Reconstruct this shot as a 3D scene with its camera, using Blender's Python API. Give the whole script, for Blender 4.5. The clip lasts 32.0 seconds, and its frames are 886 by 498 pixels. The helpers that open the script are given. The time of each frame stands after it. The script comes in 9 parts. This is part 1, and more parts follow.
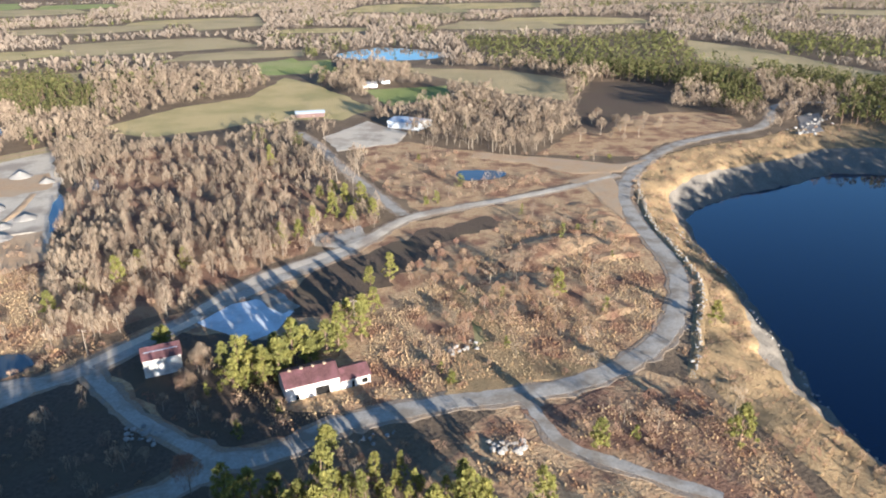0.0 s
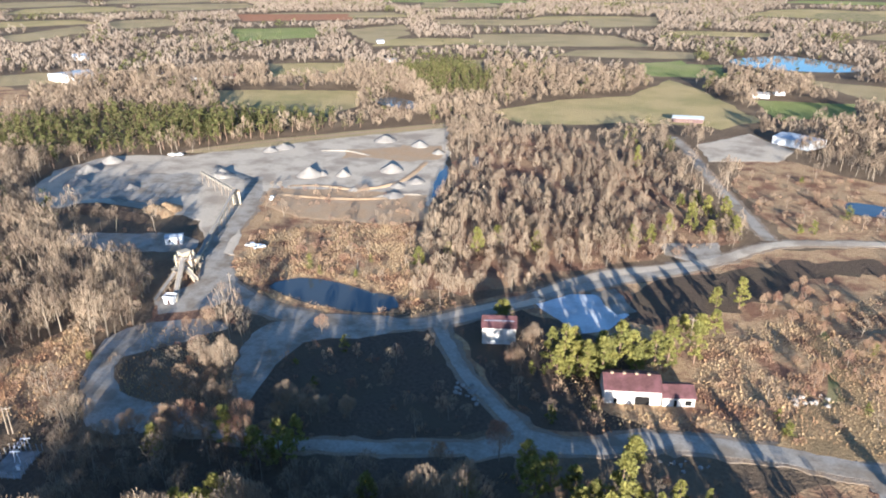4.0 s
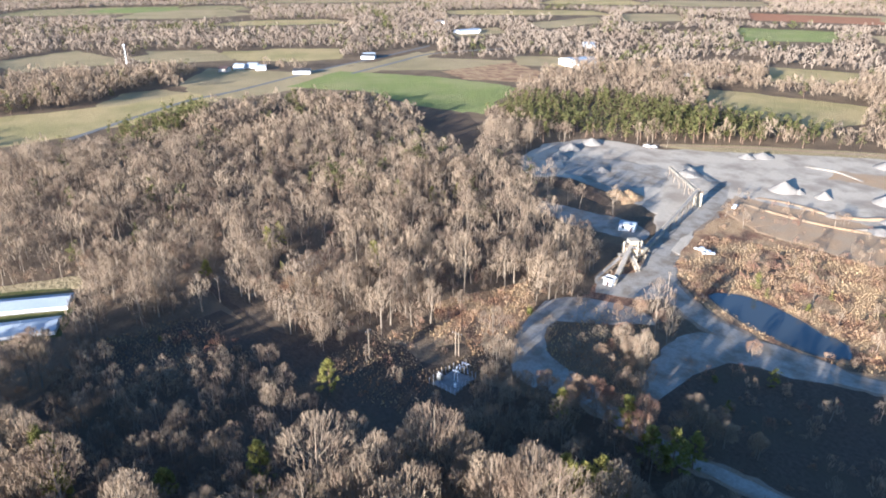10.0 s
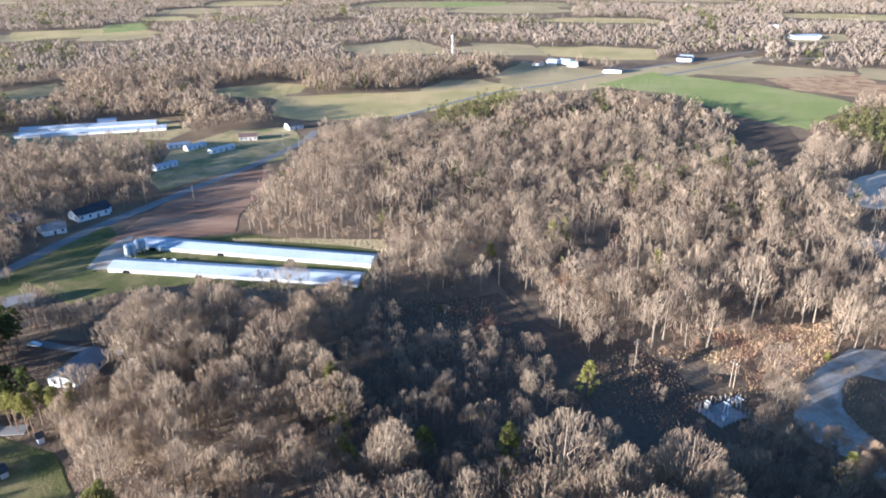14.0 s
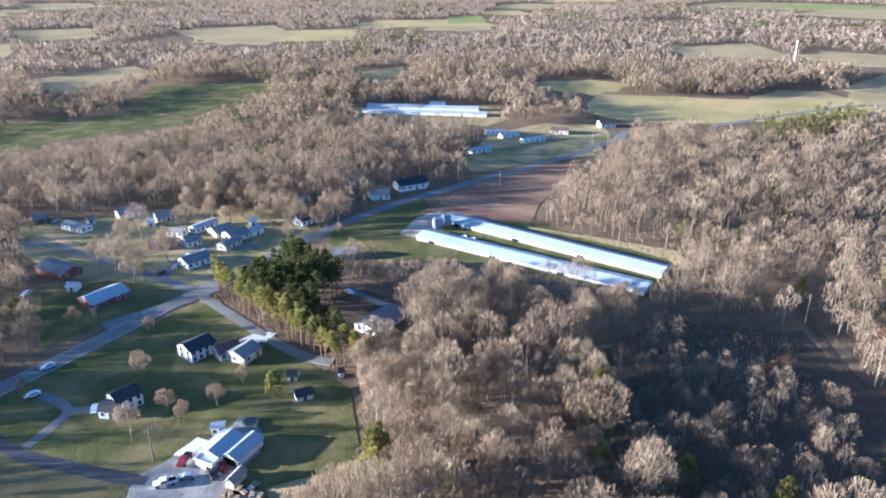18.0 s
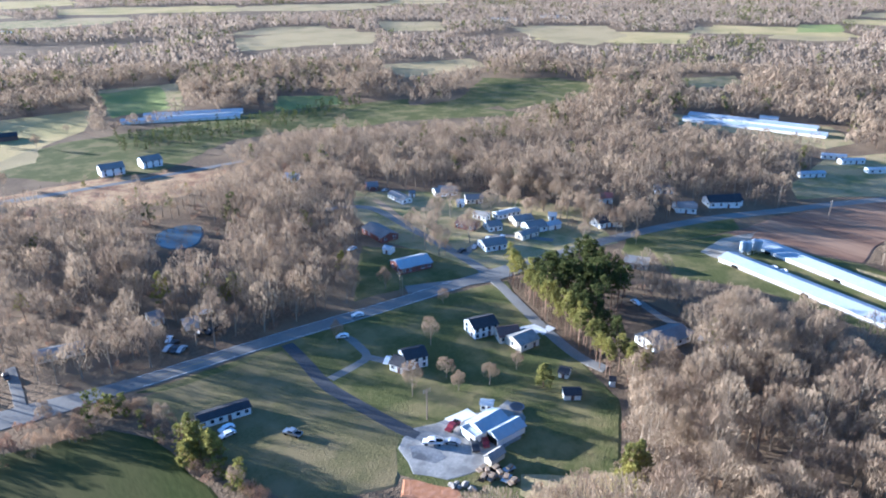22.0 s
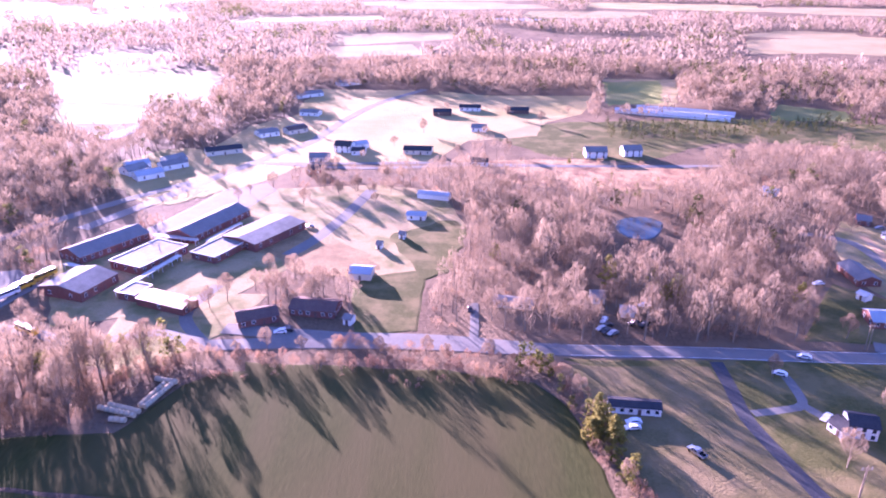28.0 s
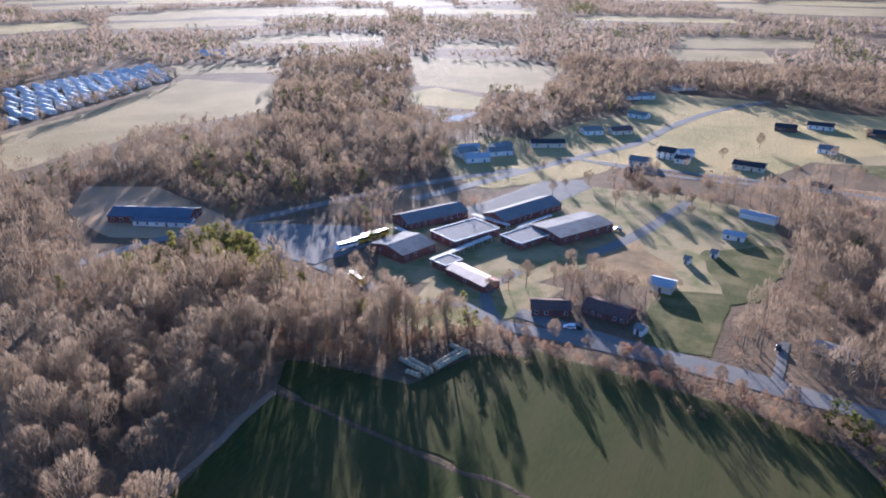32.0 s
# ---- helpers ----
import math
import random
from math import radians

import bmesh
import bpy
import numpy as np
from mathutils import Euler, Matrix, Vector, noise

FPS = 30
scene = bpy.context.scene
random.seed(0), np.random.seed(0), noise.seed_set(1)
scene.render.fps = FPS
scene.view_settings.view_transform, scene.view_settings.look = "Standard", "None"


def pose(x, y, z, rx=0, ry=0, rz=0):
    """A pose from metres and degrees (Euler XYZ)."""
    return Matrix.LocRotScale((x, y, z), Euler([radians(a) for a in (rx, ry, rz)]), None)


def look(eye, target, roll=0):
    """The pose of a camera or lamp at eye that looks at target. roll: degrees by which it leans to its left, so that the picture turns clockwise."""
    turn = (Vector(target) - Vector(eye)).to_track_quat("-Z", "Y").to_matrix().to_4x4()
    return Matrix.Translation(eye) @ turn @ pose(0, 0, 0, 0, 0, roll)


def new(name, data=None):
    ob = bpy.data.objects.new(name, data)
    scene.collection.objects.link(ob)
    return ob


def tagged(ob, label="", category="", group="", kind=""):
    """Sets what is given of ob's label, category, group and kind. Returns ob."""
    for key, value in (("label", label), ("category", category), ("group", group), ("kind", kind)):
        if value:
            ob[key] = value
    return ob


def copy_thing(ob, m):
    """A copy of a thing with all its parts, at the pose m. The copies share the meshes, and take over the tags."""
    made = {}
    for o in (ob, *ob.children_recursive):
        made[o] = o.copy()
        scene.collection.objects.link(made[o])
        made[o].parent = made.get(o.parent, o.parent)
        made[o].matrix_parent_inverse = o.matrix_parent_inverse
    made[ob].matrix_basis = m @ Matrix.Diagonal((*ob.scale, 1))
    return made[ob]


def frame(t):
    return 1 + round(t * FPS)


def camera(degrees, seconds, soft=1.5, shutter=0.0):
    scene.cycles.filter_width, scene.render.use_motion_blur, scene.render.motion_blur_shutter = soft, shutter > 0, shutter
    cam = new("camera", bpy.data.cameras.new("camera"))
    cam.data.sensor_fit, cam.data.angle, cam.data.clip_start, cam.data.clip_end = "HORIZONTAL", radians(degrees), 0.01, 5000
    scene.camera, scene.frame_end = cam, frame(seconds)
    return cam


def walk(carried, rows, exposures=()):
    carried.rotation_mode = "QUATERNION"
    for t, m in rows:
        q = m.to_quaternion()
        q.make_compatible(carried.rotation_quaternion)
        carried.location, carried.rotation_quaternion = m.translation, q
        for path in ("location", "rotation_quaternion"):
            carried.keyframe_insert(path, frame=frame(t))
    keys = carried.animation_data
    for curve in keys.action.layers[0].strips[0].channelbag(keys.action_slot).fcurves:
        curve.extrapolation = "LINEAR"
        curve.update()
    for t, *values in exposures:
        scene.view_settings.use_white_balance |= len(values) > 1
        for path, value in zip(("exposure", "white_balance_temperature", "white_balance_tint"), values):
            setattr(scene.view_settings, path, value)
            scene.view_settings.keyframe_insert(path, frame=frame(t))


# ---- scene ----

# ---- camera: hovers 120 m over the ground and turns to its left ----
cam = camera(64.10, 32.0, soft=2.0)
# seconds, yaw, pitch, roll in degrees
TURN = [
    (0.0, 0.00, -22.33, 0.44),
    (0.5, 3.81, -22.27, 0.43),
    (1.0, 7.62, -22.23, 0.39),
    (1.5, 11.47, -22.23, 0.32),
    (2.0, 15.34, -22.20, 0.26),
    (2.5, 19.16, -22.18, 0.22),
    (3.0, 22.95, -22.17, 0.19),
    (3.5, 26.49, -22.19, 0.16),
    (5.5, 39.78, -22.26, 0.30),
    (6.0, 43.06, -22.28, 0.29),
    (6.5, 46.33, -22.29, 0.26),
    (7.0, 49.45, -22.30, 0.25),
    (7.5, 52.56, -22.31, 0.21),
    (8.0, 55.64, -22.34, 0.18),
    (8.5, 58.74, -22.36, 0.14),
    (9.0, 61.85, -22.37, 0.09),
    (9.5, 64.82, -22.39, 0.04),
    (10.0, 67.70, -22.41, 0.05),
    (10.5, 70.61, -22.41, 0.05),
    (11.0, 73.64, -22.40, 0.12),
    (11.5, 76.67, -22.39, 0.20),
    (12.0, 79.69, -22.42, 0.22),
    (12.5, 82.76, -22.46, 0.20),
    (13.0, 85.79, -22.48, 0.17),
    (13.5, 88.84, -22.49, 0.10),
    (14.0, 91.99, -22.53, 0.13),
    (14.5, 95.16, -22.60, 0.19),
    (16.5, 107.63, -22.67, 0.30),
    (17.0, 110.78, -22.66, 0.26),
    (17.5, 113.93, -22.65, 0.23),
    (18.0, 117.08, -22.64, 0.23),
    (18.5, 120.24, -22.62, 0.21),
    (19.0, 123.40, -22.62, 0.22),
    (19.5, 126.57, -22.60, 0.21),
    (20.0, 129.74, -22.60, 0.20),
    (20.5, 132.91, -22.59, 0.17),
    (21.0, 136.09, -22.55, 0.15),
    (21.5, 139.26, -22.54, 0.14),
    (22.0, 142.40, -22.50, 0.15),
    (22.5, 145.61, -22.48, 0.13),
    (23.0, 148.82, -22.49, 0.10),
    (23.5, 152.06, -22.48, 0.06),
    (24.0, 155.29, -22.46, 0.03),
    (24.5, 158.48, -22.47, 0.01),
    (25.0, 161.63, -22.49, 0.03),
    (25.5, 164.81, -22.50, 0.06),
    (27.5, 177.52, -22.55, 0.06),
    (28.0, 180.74, -22.57, 0.06),
    (28.5, 183.98, -22.56, 0.08),
    (29.0, 187.21, -22.58, 0.04),
    (29.5, 190.43, -22.59, 0.02),
    (30.0, 193.64, -22.57, 0.02),
    (30.5, 196.88, -22.58, 0.03),
    (31.0, 200.16, -22.58, 0.03),
    (31.5, 203.50, -22.61, 0.04),
    (32.0, 206.89, -22.59, 0.06),
]
# seconds, stops, kelvin, tint
EXPOSURE = [(0.0, 2.08, 5110, 10), (6.0, 2.16, 5020, 12), (13.0, 2.37, 4840, 13), (19.0, 2.48, 4640, 14), (25.0, 2.58, 4430, 10), (27.5, 2.48, 4600, 15), (28.2, 3.4, 5330, 92), (29.0, 1.92, 4520, 9), (30.3, 2.07, 4600, 8), (32.0, 2.05, 4800, 23)]
walk(cam, [(t, pose(0, 0, 120, 90 + p, r, y)) for t, y, p, r in TURN], EXPOSURE)

# ---- light: a low late sun and a clear sky ----
SUN_AZ, SUN_EL = 211.7, 9.8       # degrees to the left of +y, and above the horizon
sun_dir = Vector((-math.sin(radians(SUN_AZ)) * math.cos(radians(SUN_EL)),
                  math.cos(radians(SUN_AZ)) * math.cos(radians(SUN_EL)), math.sin(radians(SUN_EL))))
world = bpy.data.worlds.new("sky")
scene.world = world
world.use_nodes = True
wn, wl = world.node_tree.nodes, world.node_tree.links
sky = wn.new("ShaderNodeTexSky")
sky.sky_type, sky.sun_disc = "NISHITA", False
sky.sun_elevation, sky.sun_rotation = radians(SUN_EL), radians(-SUN_AZ)
sky.air_density, sky.dust_density, sky.ozone_density = 1.0, 0.4, 3.0
wl.new(sky.outputs[0], wn["Background"].inputs[0])
wn["Background"].inputs[1].default_value = 0.06
lamp = bpy.data.lights.new("sun", "SUN")
lamp.energy, lamp.angle, lamp.color = 5.0, radians(0.6), (1.0, 0.835, 0.615)
sun = new("sun", lamp)
sun.matrix_world = look(sun_dir * 400, (0, 0, 0))

# ---- materials ----
def mat(name, c1, c2, big=6.0, small=0.6, rough=0.9, bump=0.0, metal=0.0, c3=None, space="pos", island=0.0, spec=0.3, ribs=0.0, stretch=None, obrand=0.0):
    """Two-scale noise material. c1, c2: fine mix; c3: large patches; big, small: sizes in metres."""
    m = bpy.data.materials.new(name)
    m.use_nodes = True
    N, L = m.node_tree.nodes, m.node_tree.links
    b = N["Principled BSDF"]
    b.inputs["Roughness"].default_value, b.inputs["Metallic"].default_value = rough, metal
    b.inputs["Specular IOR Level"].default_value = spec if rough < 0.85 else 0.04     # soil, grass, twigs and stone have no sheen
    if space == "pos":
        co = N.new("ShaderNodeNewGeometry").outputs["Position"]
    else:
        co = N.new("ShaderNodeTexCoord").outputs["Object"]
    if stretch:
        mp = N.new("ShaderNodeMapping")
        mp.inputs["Scale"].default_value = stretch[:3]
        mp.inputs["Rotation"].default_value = (0, 0, radians(stretch[3]))
        L.new(co, mp.inputs[0])
        co = mp.outputs[0]

    def nz(size, detail):
        n = N.new("ShaderNodeTexNoise")
        n.inputs["Scale"].default_value, n.inputs["Detail"].default_value = 1.0 / size, detail
        n.inputs["Roughness"].default_value = 0.62
        L.new(co, n.inputs["Vector"])
        return n.outputs["Fac"]

    def ramp(src, lo, hi):
        r = N.new("ShaderNodeMapRange")
        r.inputs["From Min"].default_value, r.inputs["From Max"].default_value = lo, hi
        L.new(src, r.inputs["Value"])
        return r.outputs[0]

    def mix(fac, a, bb):
        x = N.new("ShaderNodeMix")
        x.data_type = "RGBA"
        if isinstance(fac, float):
            x.inputs[0].default_value = fac
        else:
            L.new(fac, x.inputs[0])
        for i, v in ((6, a), (7, bb)):
            if isinstance(v, tuple):
                x.inputs[i].default_value = (*v, 1)
            else:
                L.new(v, x.inputs[i])
        return x.outputs[2]

    fine = nz(small, 5)
    col = mix(ramp(fine, 0.33, 0.67), c1, c2)
    large = nz(big, 4)
    if c3:
        col = mix(ramp(large, 0.45, 0.62), col, c3)
    else:
        d = tuple(0.78 * v for v in c1)
        f = ramp(large, 0.4, 0.75)
        mm = N.new("ShaderNodeMath")
        mm.operation = "MULTIPLY"
        mm.inputs[1].default_value = 0.6
        L.new(f, mm.inputs[0])
        col = mix(mm.outputs[0], col, d)
    if island or obrand:
        src = N.new("ShaderNodeNewGeometry").outputs["Random Per Island"] if island else N.new("ShaderNodeObjectInfo").outputs["Random"]
        amt = island or obrand
        h = N.new("ShaderNodeHueSaturation")
        r = N.new("ShaderNodeMapRange")
        r.inputs["To Min"].default_value, r.inputs["To Max"].default_value = 1 - amt, 1 + amt
        L.new(src, r.inputs["Value"])
        L.new(r.outputs[0], h.inputs["Value"])
        L.new(col, h.inputs["Color"])
        col = h.outputs[0]
    L.new(col, b.inputs["Base Color"])
    if bump or ribs:
        bp = N.new("ShaderNodeBump")
        bp.inputs["Distance"].default_value = bump or 0.03
        bp.inputs["Strength"].default_value = 0.8
        if ribs:
            w = N.new("ShaderNodeTexWave")
            w.inputs["Scale"].default_value = ribs
            w.bands_direction = "X"
            L.new(co, w.inputs[0])
            L.new(w.outputs["Fac"], bp.inputs["Height"])
        else:
            L.new(fine, bp.inputs["Height"])
        L.new(bp.outputs[0], b.inputs["Normal"])
    return m


def thin_leaf(m, share):
    """Light passes between and round fine twigs and needles."""
    N, L = m.node_tree.nodes, m.node_tree.links
    b = N["Principled BSDF"]
    t = N.new("ShaderNodeBsdfTranslucent")
    x = N.new("ShaderNodeMixShader")
    x.inputs[0].default_value = share
    L.new(b.inputs["Base Color"].links[0].from_socket, t.inputs["Color"])
    L.new(b.outputs[0], x.inputs[1])
    L.new(t.outputs[0], x.inputs[2])
    L.new(x.outputs[0], N["Material Output"].inputs["Surface"])


M = {}
M["ground"] = mat("leaf_litter_and_dry_grass", (0.11, 0.078, 0.05), (0.18, 0.128, 0.08), 38, 1.4, 0.95, 0.9, c3=(0.205, 0.145, 0.088))
M["scrub"] = mat("dry_scrub_grass", (0.31, 0.19, 0.098), (0.50, 0.345, 0.185), 14, 1.3, 0.95, 1.0, c3=(0.21, 0.115, 0.07))
M["redscrub"] = mat("reddish_brush_ground", (0.15, 0.082, 0.052), (0.27, 0.155, 0.095), 16, 1.3, 0.95, 1.0, c3=(0.33, 0.215, 0.12))
# dark scrub tone, which also stands in for shade on some ground
M["dark_scrub"] = mat("dark_scrub_and_shade", (0.085, 0.06, 0.042), (0.14, 0.10, 0.068), 22, 1.3, 0.95, 0.8, c3=(0.115, 0.085, 0.055))
M["olive"] = mat("olive_winter_meadow", (0.118, 0.102, 0.043), (0.17, 0.142, 0.064), 18, 0.7, 0.95, 0.25, c3=(0.21, 0.162, 0.08))
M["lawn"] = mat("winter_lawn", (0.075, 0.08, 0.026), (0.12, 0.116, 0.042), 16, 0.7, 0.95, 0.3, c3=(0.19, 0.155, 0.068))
M["drylawn"] = mat("dry_lawn", (0.31, 0.235, 0.115), (0.41, 0.315, 0.165), 16, 0.7, 0.95, 0.4, c3=(0.20, 0.185, 0.075))
M["crop"] = mat("green_winter_crop", (0.042, 0.05, 0.014), (0.064, 0.069, 0.021), 60, 0.9, 0.95, 0.08, c3=(0.078, 0.07, 0.027), stretch=(1, 0.25, 1, 30))
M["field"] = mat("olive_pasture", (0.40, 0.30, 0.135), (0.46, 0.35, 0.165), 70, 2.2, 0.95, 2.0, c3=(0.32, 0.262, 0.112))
M["tanfield"] = mat("tan_stubble_field", (0.34, 0.258, 0.135), (0.41, 0.315, 0.165), 80, 2.2, 0.95, 2.0, c3=(0.30, 0.235, 0.12))
M["greenfield"] = mat("green_pasture", (0.21, 0.235, 0.075), (0.27, 0.28, 0.095), 80, 0.8, 0.95, 2.0, c3=(0.30, 0.285, 0.115))
M["plough"] = mat("ploughed_brown_soil", (0.15, 0.085, 0.055), (0.24, 0.145, 0.095), 20, 2.2, 0.95, 0.4, c3=(0.30, 0.19, 0.12), stretch=(1.6, 0.15, 1, -52))
M["redsoil"] = mat("red_clay", (0.33, 0.15, 0.068), (0.42, 0.22, 0.13), 14, 1.5, 0.95, 0.2)
M["gravel"] = mat("grey_gravel", (0.295, 0.258, 0.208), (0.40, 0.352, 0.285), 9, 0.9, 0.95, 0.1, c3=(0.235, 0.19, 0.138))
M["yard"] = mat("crushed_stone_yard", (0.47, 0.39, 0.285), (0.57, 0.475, 0.35), 22, 1.2, 0.95, 0.25, c3=(0.33, 0.265, 0.195))
M["concrete"] = mat("pale_concrete", (0.60, 0.59, 0.57), (0.70, 0.69, 0.66), 9, 0.8, 0.85, 0.02, c3=(0.50, 0.485, 0.46))
M["dirt"] = mat("tan_dirt", (0.36, 0.235, 0.13), (0.48, 0.325, 0.185), 12, 1.0, 0.95, 0.4, c3=(0.40, 0.29, 0.18))
M["asphalt"] = mat("worn_grey_asphalt", (0.185, 0.173, 0.155), (0.235, 0.22, 0.198), 12, 0.7, 0.85, 0.02)
M["drive"] = mat("dark_asphalt", (0.06, 0.062, 0.066), (0.09, 0.09, 0.095), 9, 0.6, 0.85, 0.02)
M["rock"] = mat("quarry_rock", (0.165, 0.14, 0.108), (0.28, 0.235, 0.18), 9, 0.8, 0.9, 0.7)
M["bank"] = mat("dry_grass_bank", (0.27, 0.172, 0.082), (0.41, 0.285, 0.145), 22, 0.9, 0.95, 0.7, c3=(0.22, 0.155, 0.08))
M["boulder"] = mat("pale_boulder", (0.24, 0.215, 0.185), (0.35, 0.315, 0.27), 2, 0.3, 0.9, 0.08, space="obj", obrand=0.25)
M["pile"] = mat("gravel_pile", (0.24, 0.212, 0.178), (0.33, 0.295, 0.25), 5, 0.5, 0.95, 0.2)
M["tuft"] = mat("dry_grass_tufts", (0.36, 0.25, 0.125), (0.54, 0.40, 0.22), 14, 2, 0.95, island=0.2, c3=(0.33, 0.19, 0.10))
M["bark"] = mat("grey_bark", (0.21, 0.165, 0.12), (0.31, 0.25, 0.18), 3, 0.4, 0.95, 0.03, space="obj")
M["pinebark"] = mat("pine_bark", (0.17, 0.11, 0.075), (0.26, 0.17, 0.115), 3, 0.4, 0.95, 0.03, space="obj")
M["twig"] = mat("bare_twigs", (0.25, 0.186, 0.124), (0.375, 0.285, 0.19), 13, 5, 0.95, island=0.10, c3=(0.205, 0.146, 0.1))
M["canopy"] = mat("far_bare_canopy", (0.29, 0.226, 0.165), (0.35, 0.275, 0.20), 60, 14, 0.95, island=0.05, c3=(0.26, 0.195, 0.14))
M["court"] = mat("dark_gravel_court", (0.16, 0.162, 0.17), (0.24, 0.24, 0.24), 7, 0.8, 0.9, 0.1, c3=(0.10, 0.10, 0.105))
M["courtgravel"] = mat("grey_court_gravel", (0.27, 0.255, 0.23), (0.35, 0.33, 0.30), 6, 0.8, 0.95, 0.1, c3=(0.19, 0.18, 0.165))
M["verge"] = mat("stony_verge", (0.22, 0.155, 0.10), (0.33, 0.245, 0.16), 5, 0.7, 0.95, 0.3, c3=(0.25, 0.20, 0.15))
M["bush"] = mat("dry_bush", (0.29, 0.185, 0.112), (0.44, 0.31, 0.19), 12, 4, 0.95, island=0.15, c3=(0.25, 0.135, 0.09))
M["needle"] = mat("pine_needles", (0.19, 0.178, 0.048), (0.33, 0.288, 0.078), 9, 2, 0.9, island=0.25, c3=(0.18, 0.172, 0.052))
M["pinewood"] = mat("distant_pine_needles", (0.095, 0.094, 0.034), (0.17, 0.152, 0.052), 12, 3, 0.9, island=0.2, c3=(0.085, 0.086, 0.034))
M["pinetop"] = mat("dark_pine_crowns", (0.055, 0.066, 0.022), (0.11, 0.112, 0.036), 9, 2, 0.9, island=0.25, c3=(0.07, 0.078, 0.026))
M["cedar"] = mat("cedar_green", (0.12, 0.125, 0.03), (0.21, 0.185, 0.05), 8, 2, 0.9, island=0.3)
M["white"] = mat("white_siding", (0.74, 0.73, 0.70), (0.80, 0.79, 0.76), 5, 0.8, 0.6, 0.01, space="obj")
M["oldwhite"] = mat("stained_old_siding", (0.50, 0.465, 0.41), (0.62, 0.58, 0.52), 3, 0.7, 0.8, 0.01, space="obj", c3=(0.41, 0.37, 0.31))
M["cream"] = mat("cream_siding", (0.60, 0.53, 0.42), (0.68, 0.60, 0.49), 5, 0.8, 0.7, 0.01, space="obj")
M["brick"] = mat("red_brick_wall", (0.17, 0.068, 0.064), (0.24, 0.125, 0.092), 4, 0.3, 0.9, 0.01, space="obj")
M["whitemetal"] = mat("white_metal_roof", (0.33, 0.365, 0.395), (0.40, 0.43, 0.455), 14, 1.2, 0.5, 0.02, space="obj", ribs=3.2, spec=0.5, c3=(0.33, 0.365, 0.40))
M["galv"] = mat("galvanised_metal", (0.48, 0.50, 0.52), (0.58, 0.59, 0.60), 6, 0.7, 0.4, 0.01, 0.6, space="obj")
M["rustroof"] = mat("rust_red_metal_roof", (0.075, 0.034, 0.032), (0.12, 0.056, 0.05), 4, 0.7, 0.65, 0.02, space="obj", ribs=3.2, c3=(0.15, 0.068, 0.068))
M["shingle"] = mat("dark_shingle_roof", (0.045, 0.045, 0.05), (0.075, 0.073, 0.075), 5, 0.35, 0.9, 0.02, space="obj")
M["greyroof"] = mat("grey_shingle_roof", (0.19, 0.18, 0.17), (0.27, 0.255, 0.24), 5, 0.35, 0.9, 0.02, space="obj")
M["brownroof"] = mat("brown_shingle_roof", (0.12, 0.068, 0.065), (0.18, 0.135, 0.105), 5, 0.35, 0.9, 0.02, space="obj")
M["flatroof"] = mat("pale_flat_roof", (0.25, 0.235, 0.212), (0.32, 0.30, 0.275), 8, 0.8, 0.9, 0.02, space="obj", c3=(0.21, 0.197, 0.18))
M["blueroof"] = mat("blue_grey_roof", (0.10, 0.115, 0.15), (0.15, 0.165, 0.20), 6, 0.5, 0.7, 0.02, space="obj")
M["redmetal"] = mat("faded_red_metal_roof", (0.36, 0.12, 0.10), (0.44, 0.17, 0.14), 5, 0.6, 0.6, 0.02, space="obj", ribs=3.2)
M["glass"] = mat("window_glass", (0.03, 0.035, 0.045), (0.05, 0.055, 0.065), 3, 0.5, 0.08, space="obj", spec=0.6)
M["dark"] = mat("dark_opening", (0.012, 0.011, 0.010), (0.02, 0.018, 0.016), 3, 0.5, 0.9, space="obj")
M["tyre"] = mat("tyre_rubber", (0.02, 0.02, 0.02), (0.03, 0.03, 0.03), 1, 0.1, 0.9, space="obj")
M["rust"] = mat("rusty_steel", (0.23, 0.16, 0.10), (0.36, 0.27, 0.18), 3, 0.4, 0.8, 0.02, space="obj")
M["tansteel"] = mat("dusty_tan_steel", (0.46, 0.38, 0.26), (0.56, 0.47, 0.33), 3, 0.4, 0.75, 0.02, space="obj")
M["wood"] = mat("weathered_wood", (0.22, 0.17, 0.12), (0.32, 0.25, 0.18), 3, 0.3, 0.9, 0.02, space="obj")
M["paintw"] = mat("white_paint", (0.76, 0.76, 0.76), (0.82, 0.82, 0.82), 2, 0.3, 0.3, space="obj", spec=0.5)
M["paintr"] = mat("red_paint", (0.13, 0.014, 0.018), (0.17, 0.02, 0.024), 2, 0.3, 0.3, space="obj", spec=0.5)
M["paintk"] = mat("black_paint", (0.02, 0.02, 0.022), (0.03, 0.03, 0.033), 2, 0.3, 0.3, space="obj", spec=0.5)
M["paints"] = mat("silver_paint", (0.36, 0.37, 0.38), (0.42, 0.43, 0.44), 2, 0.3, 0.3, 0.0, 0.5, space="obj")
M["painty"] = mat("bus_yellow", (0.62, 0.36, 0.03), (0.70, 0.42, 0.05), 2, 0.3, 0.35, space="obj")
M["hay"] = mat("pale_hay", (0.42, 0.35, 0.23), (0.54, 0.46, 0.32), 2, 0.2, 0.95, 0.05, space="obj")
for k in ("twig", "bush", "tuft"):
    thin_leaf(M[k], 0.34)
thin_leaf(M["canopy"], 0.42)
for k in ("needle", "pinewood", "cedar", "pinetop"):
    thin_leaf(M[k], 0.35)


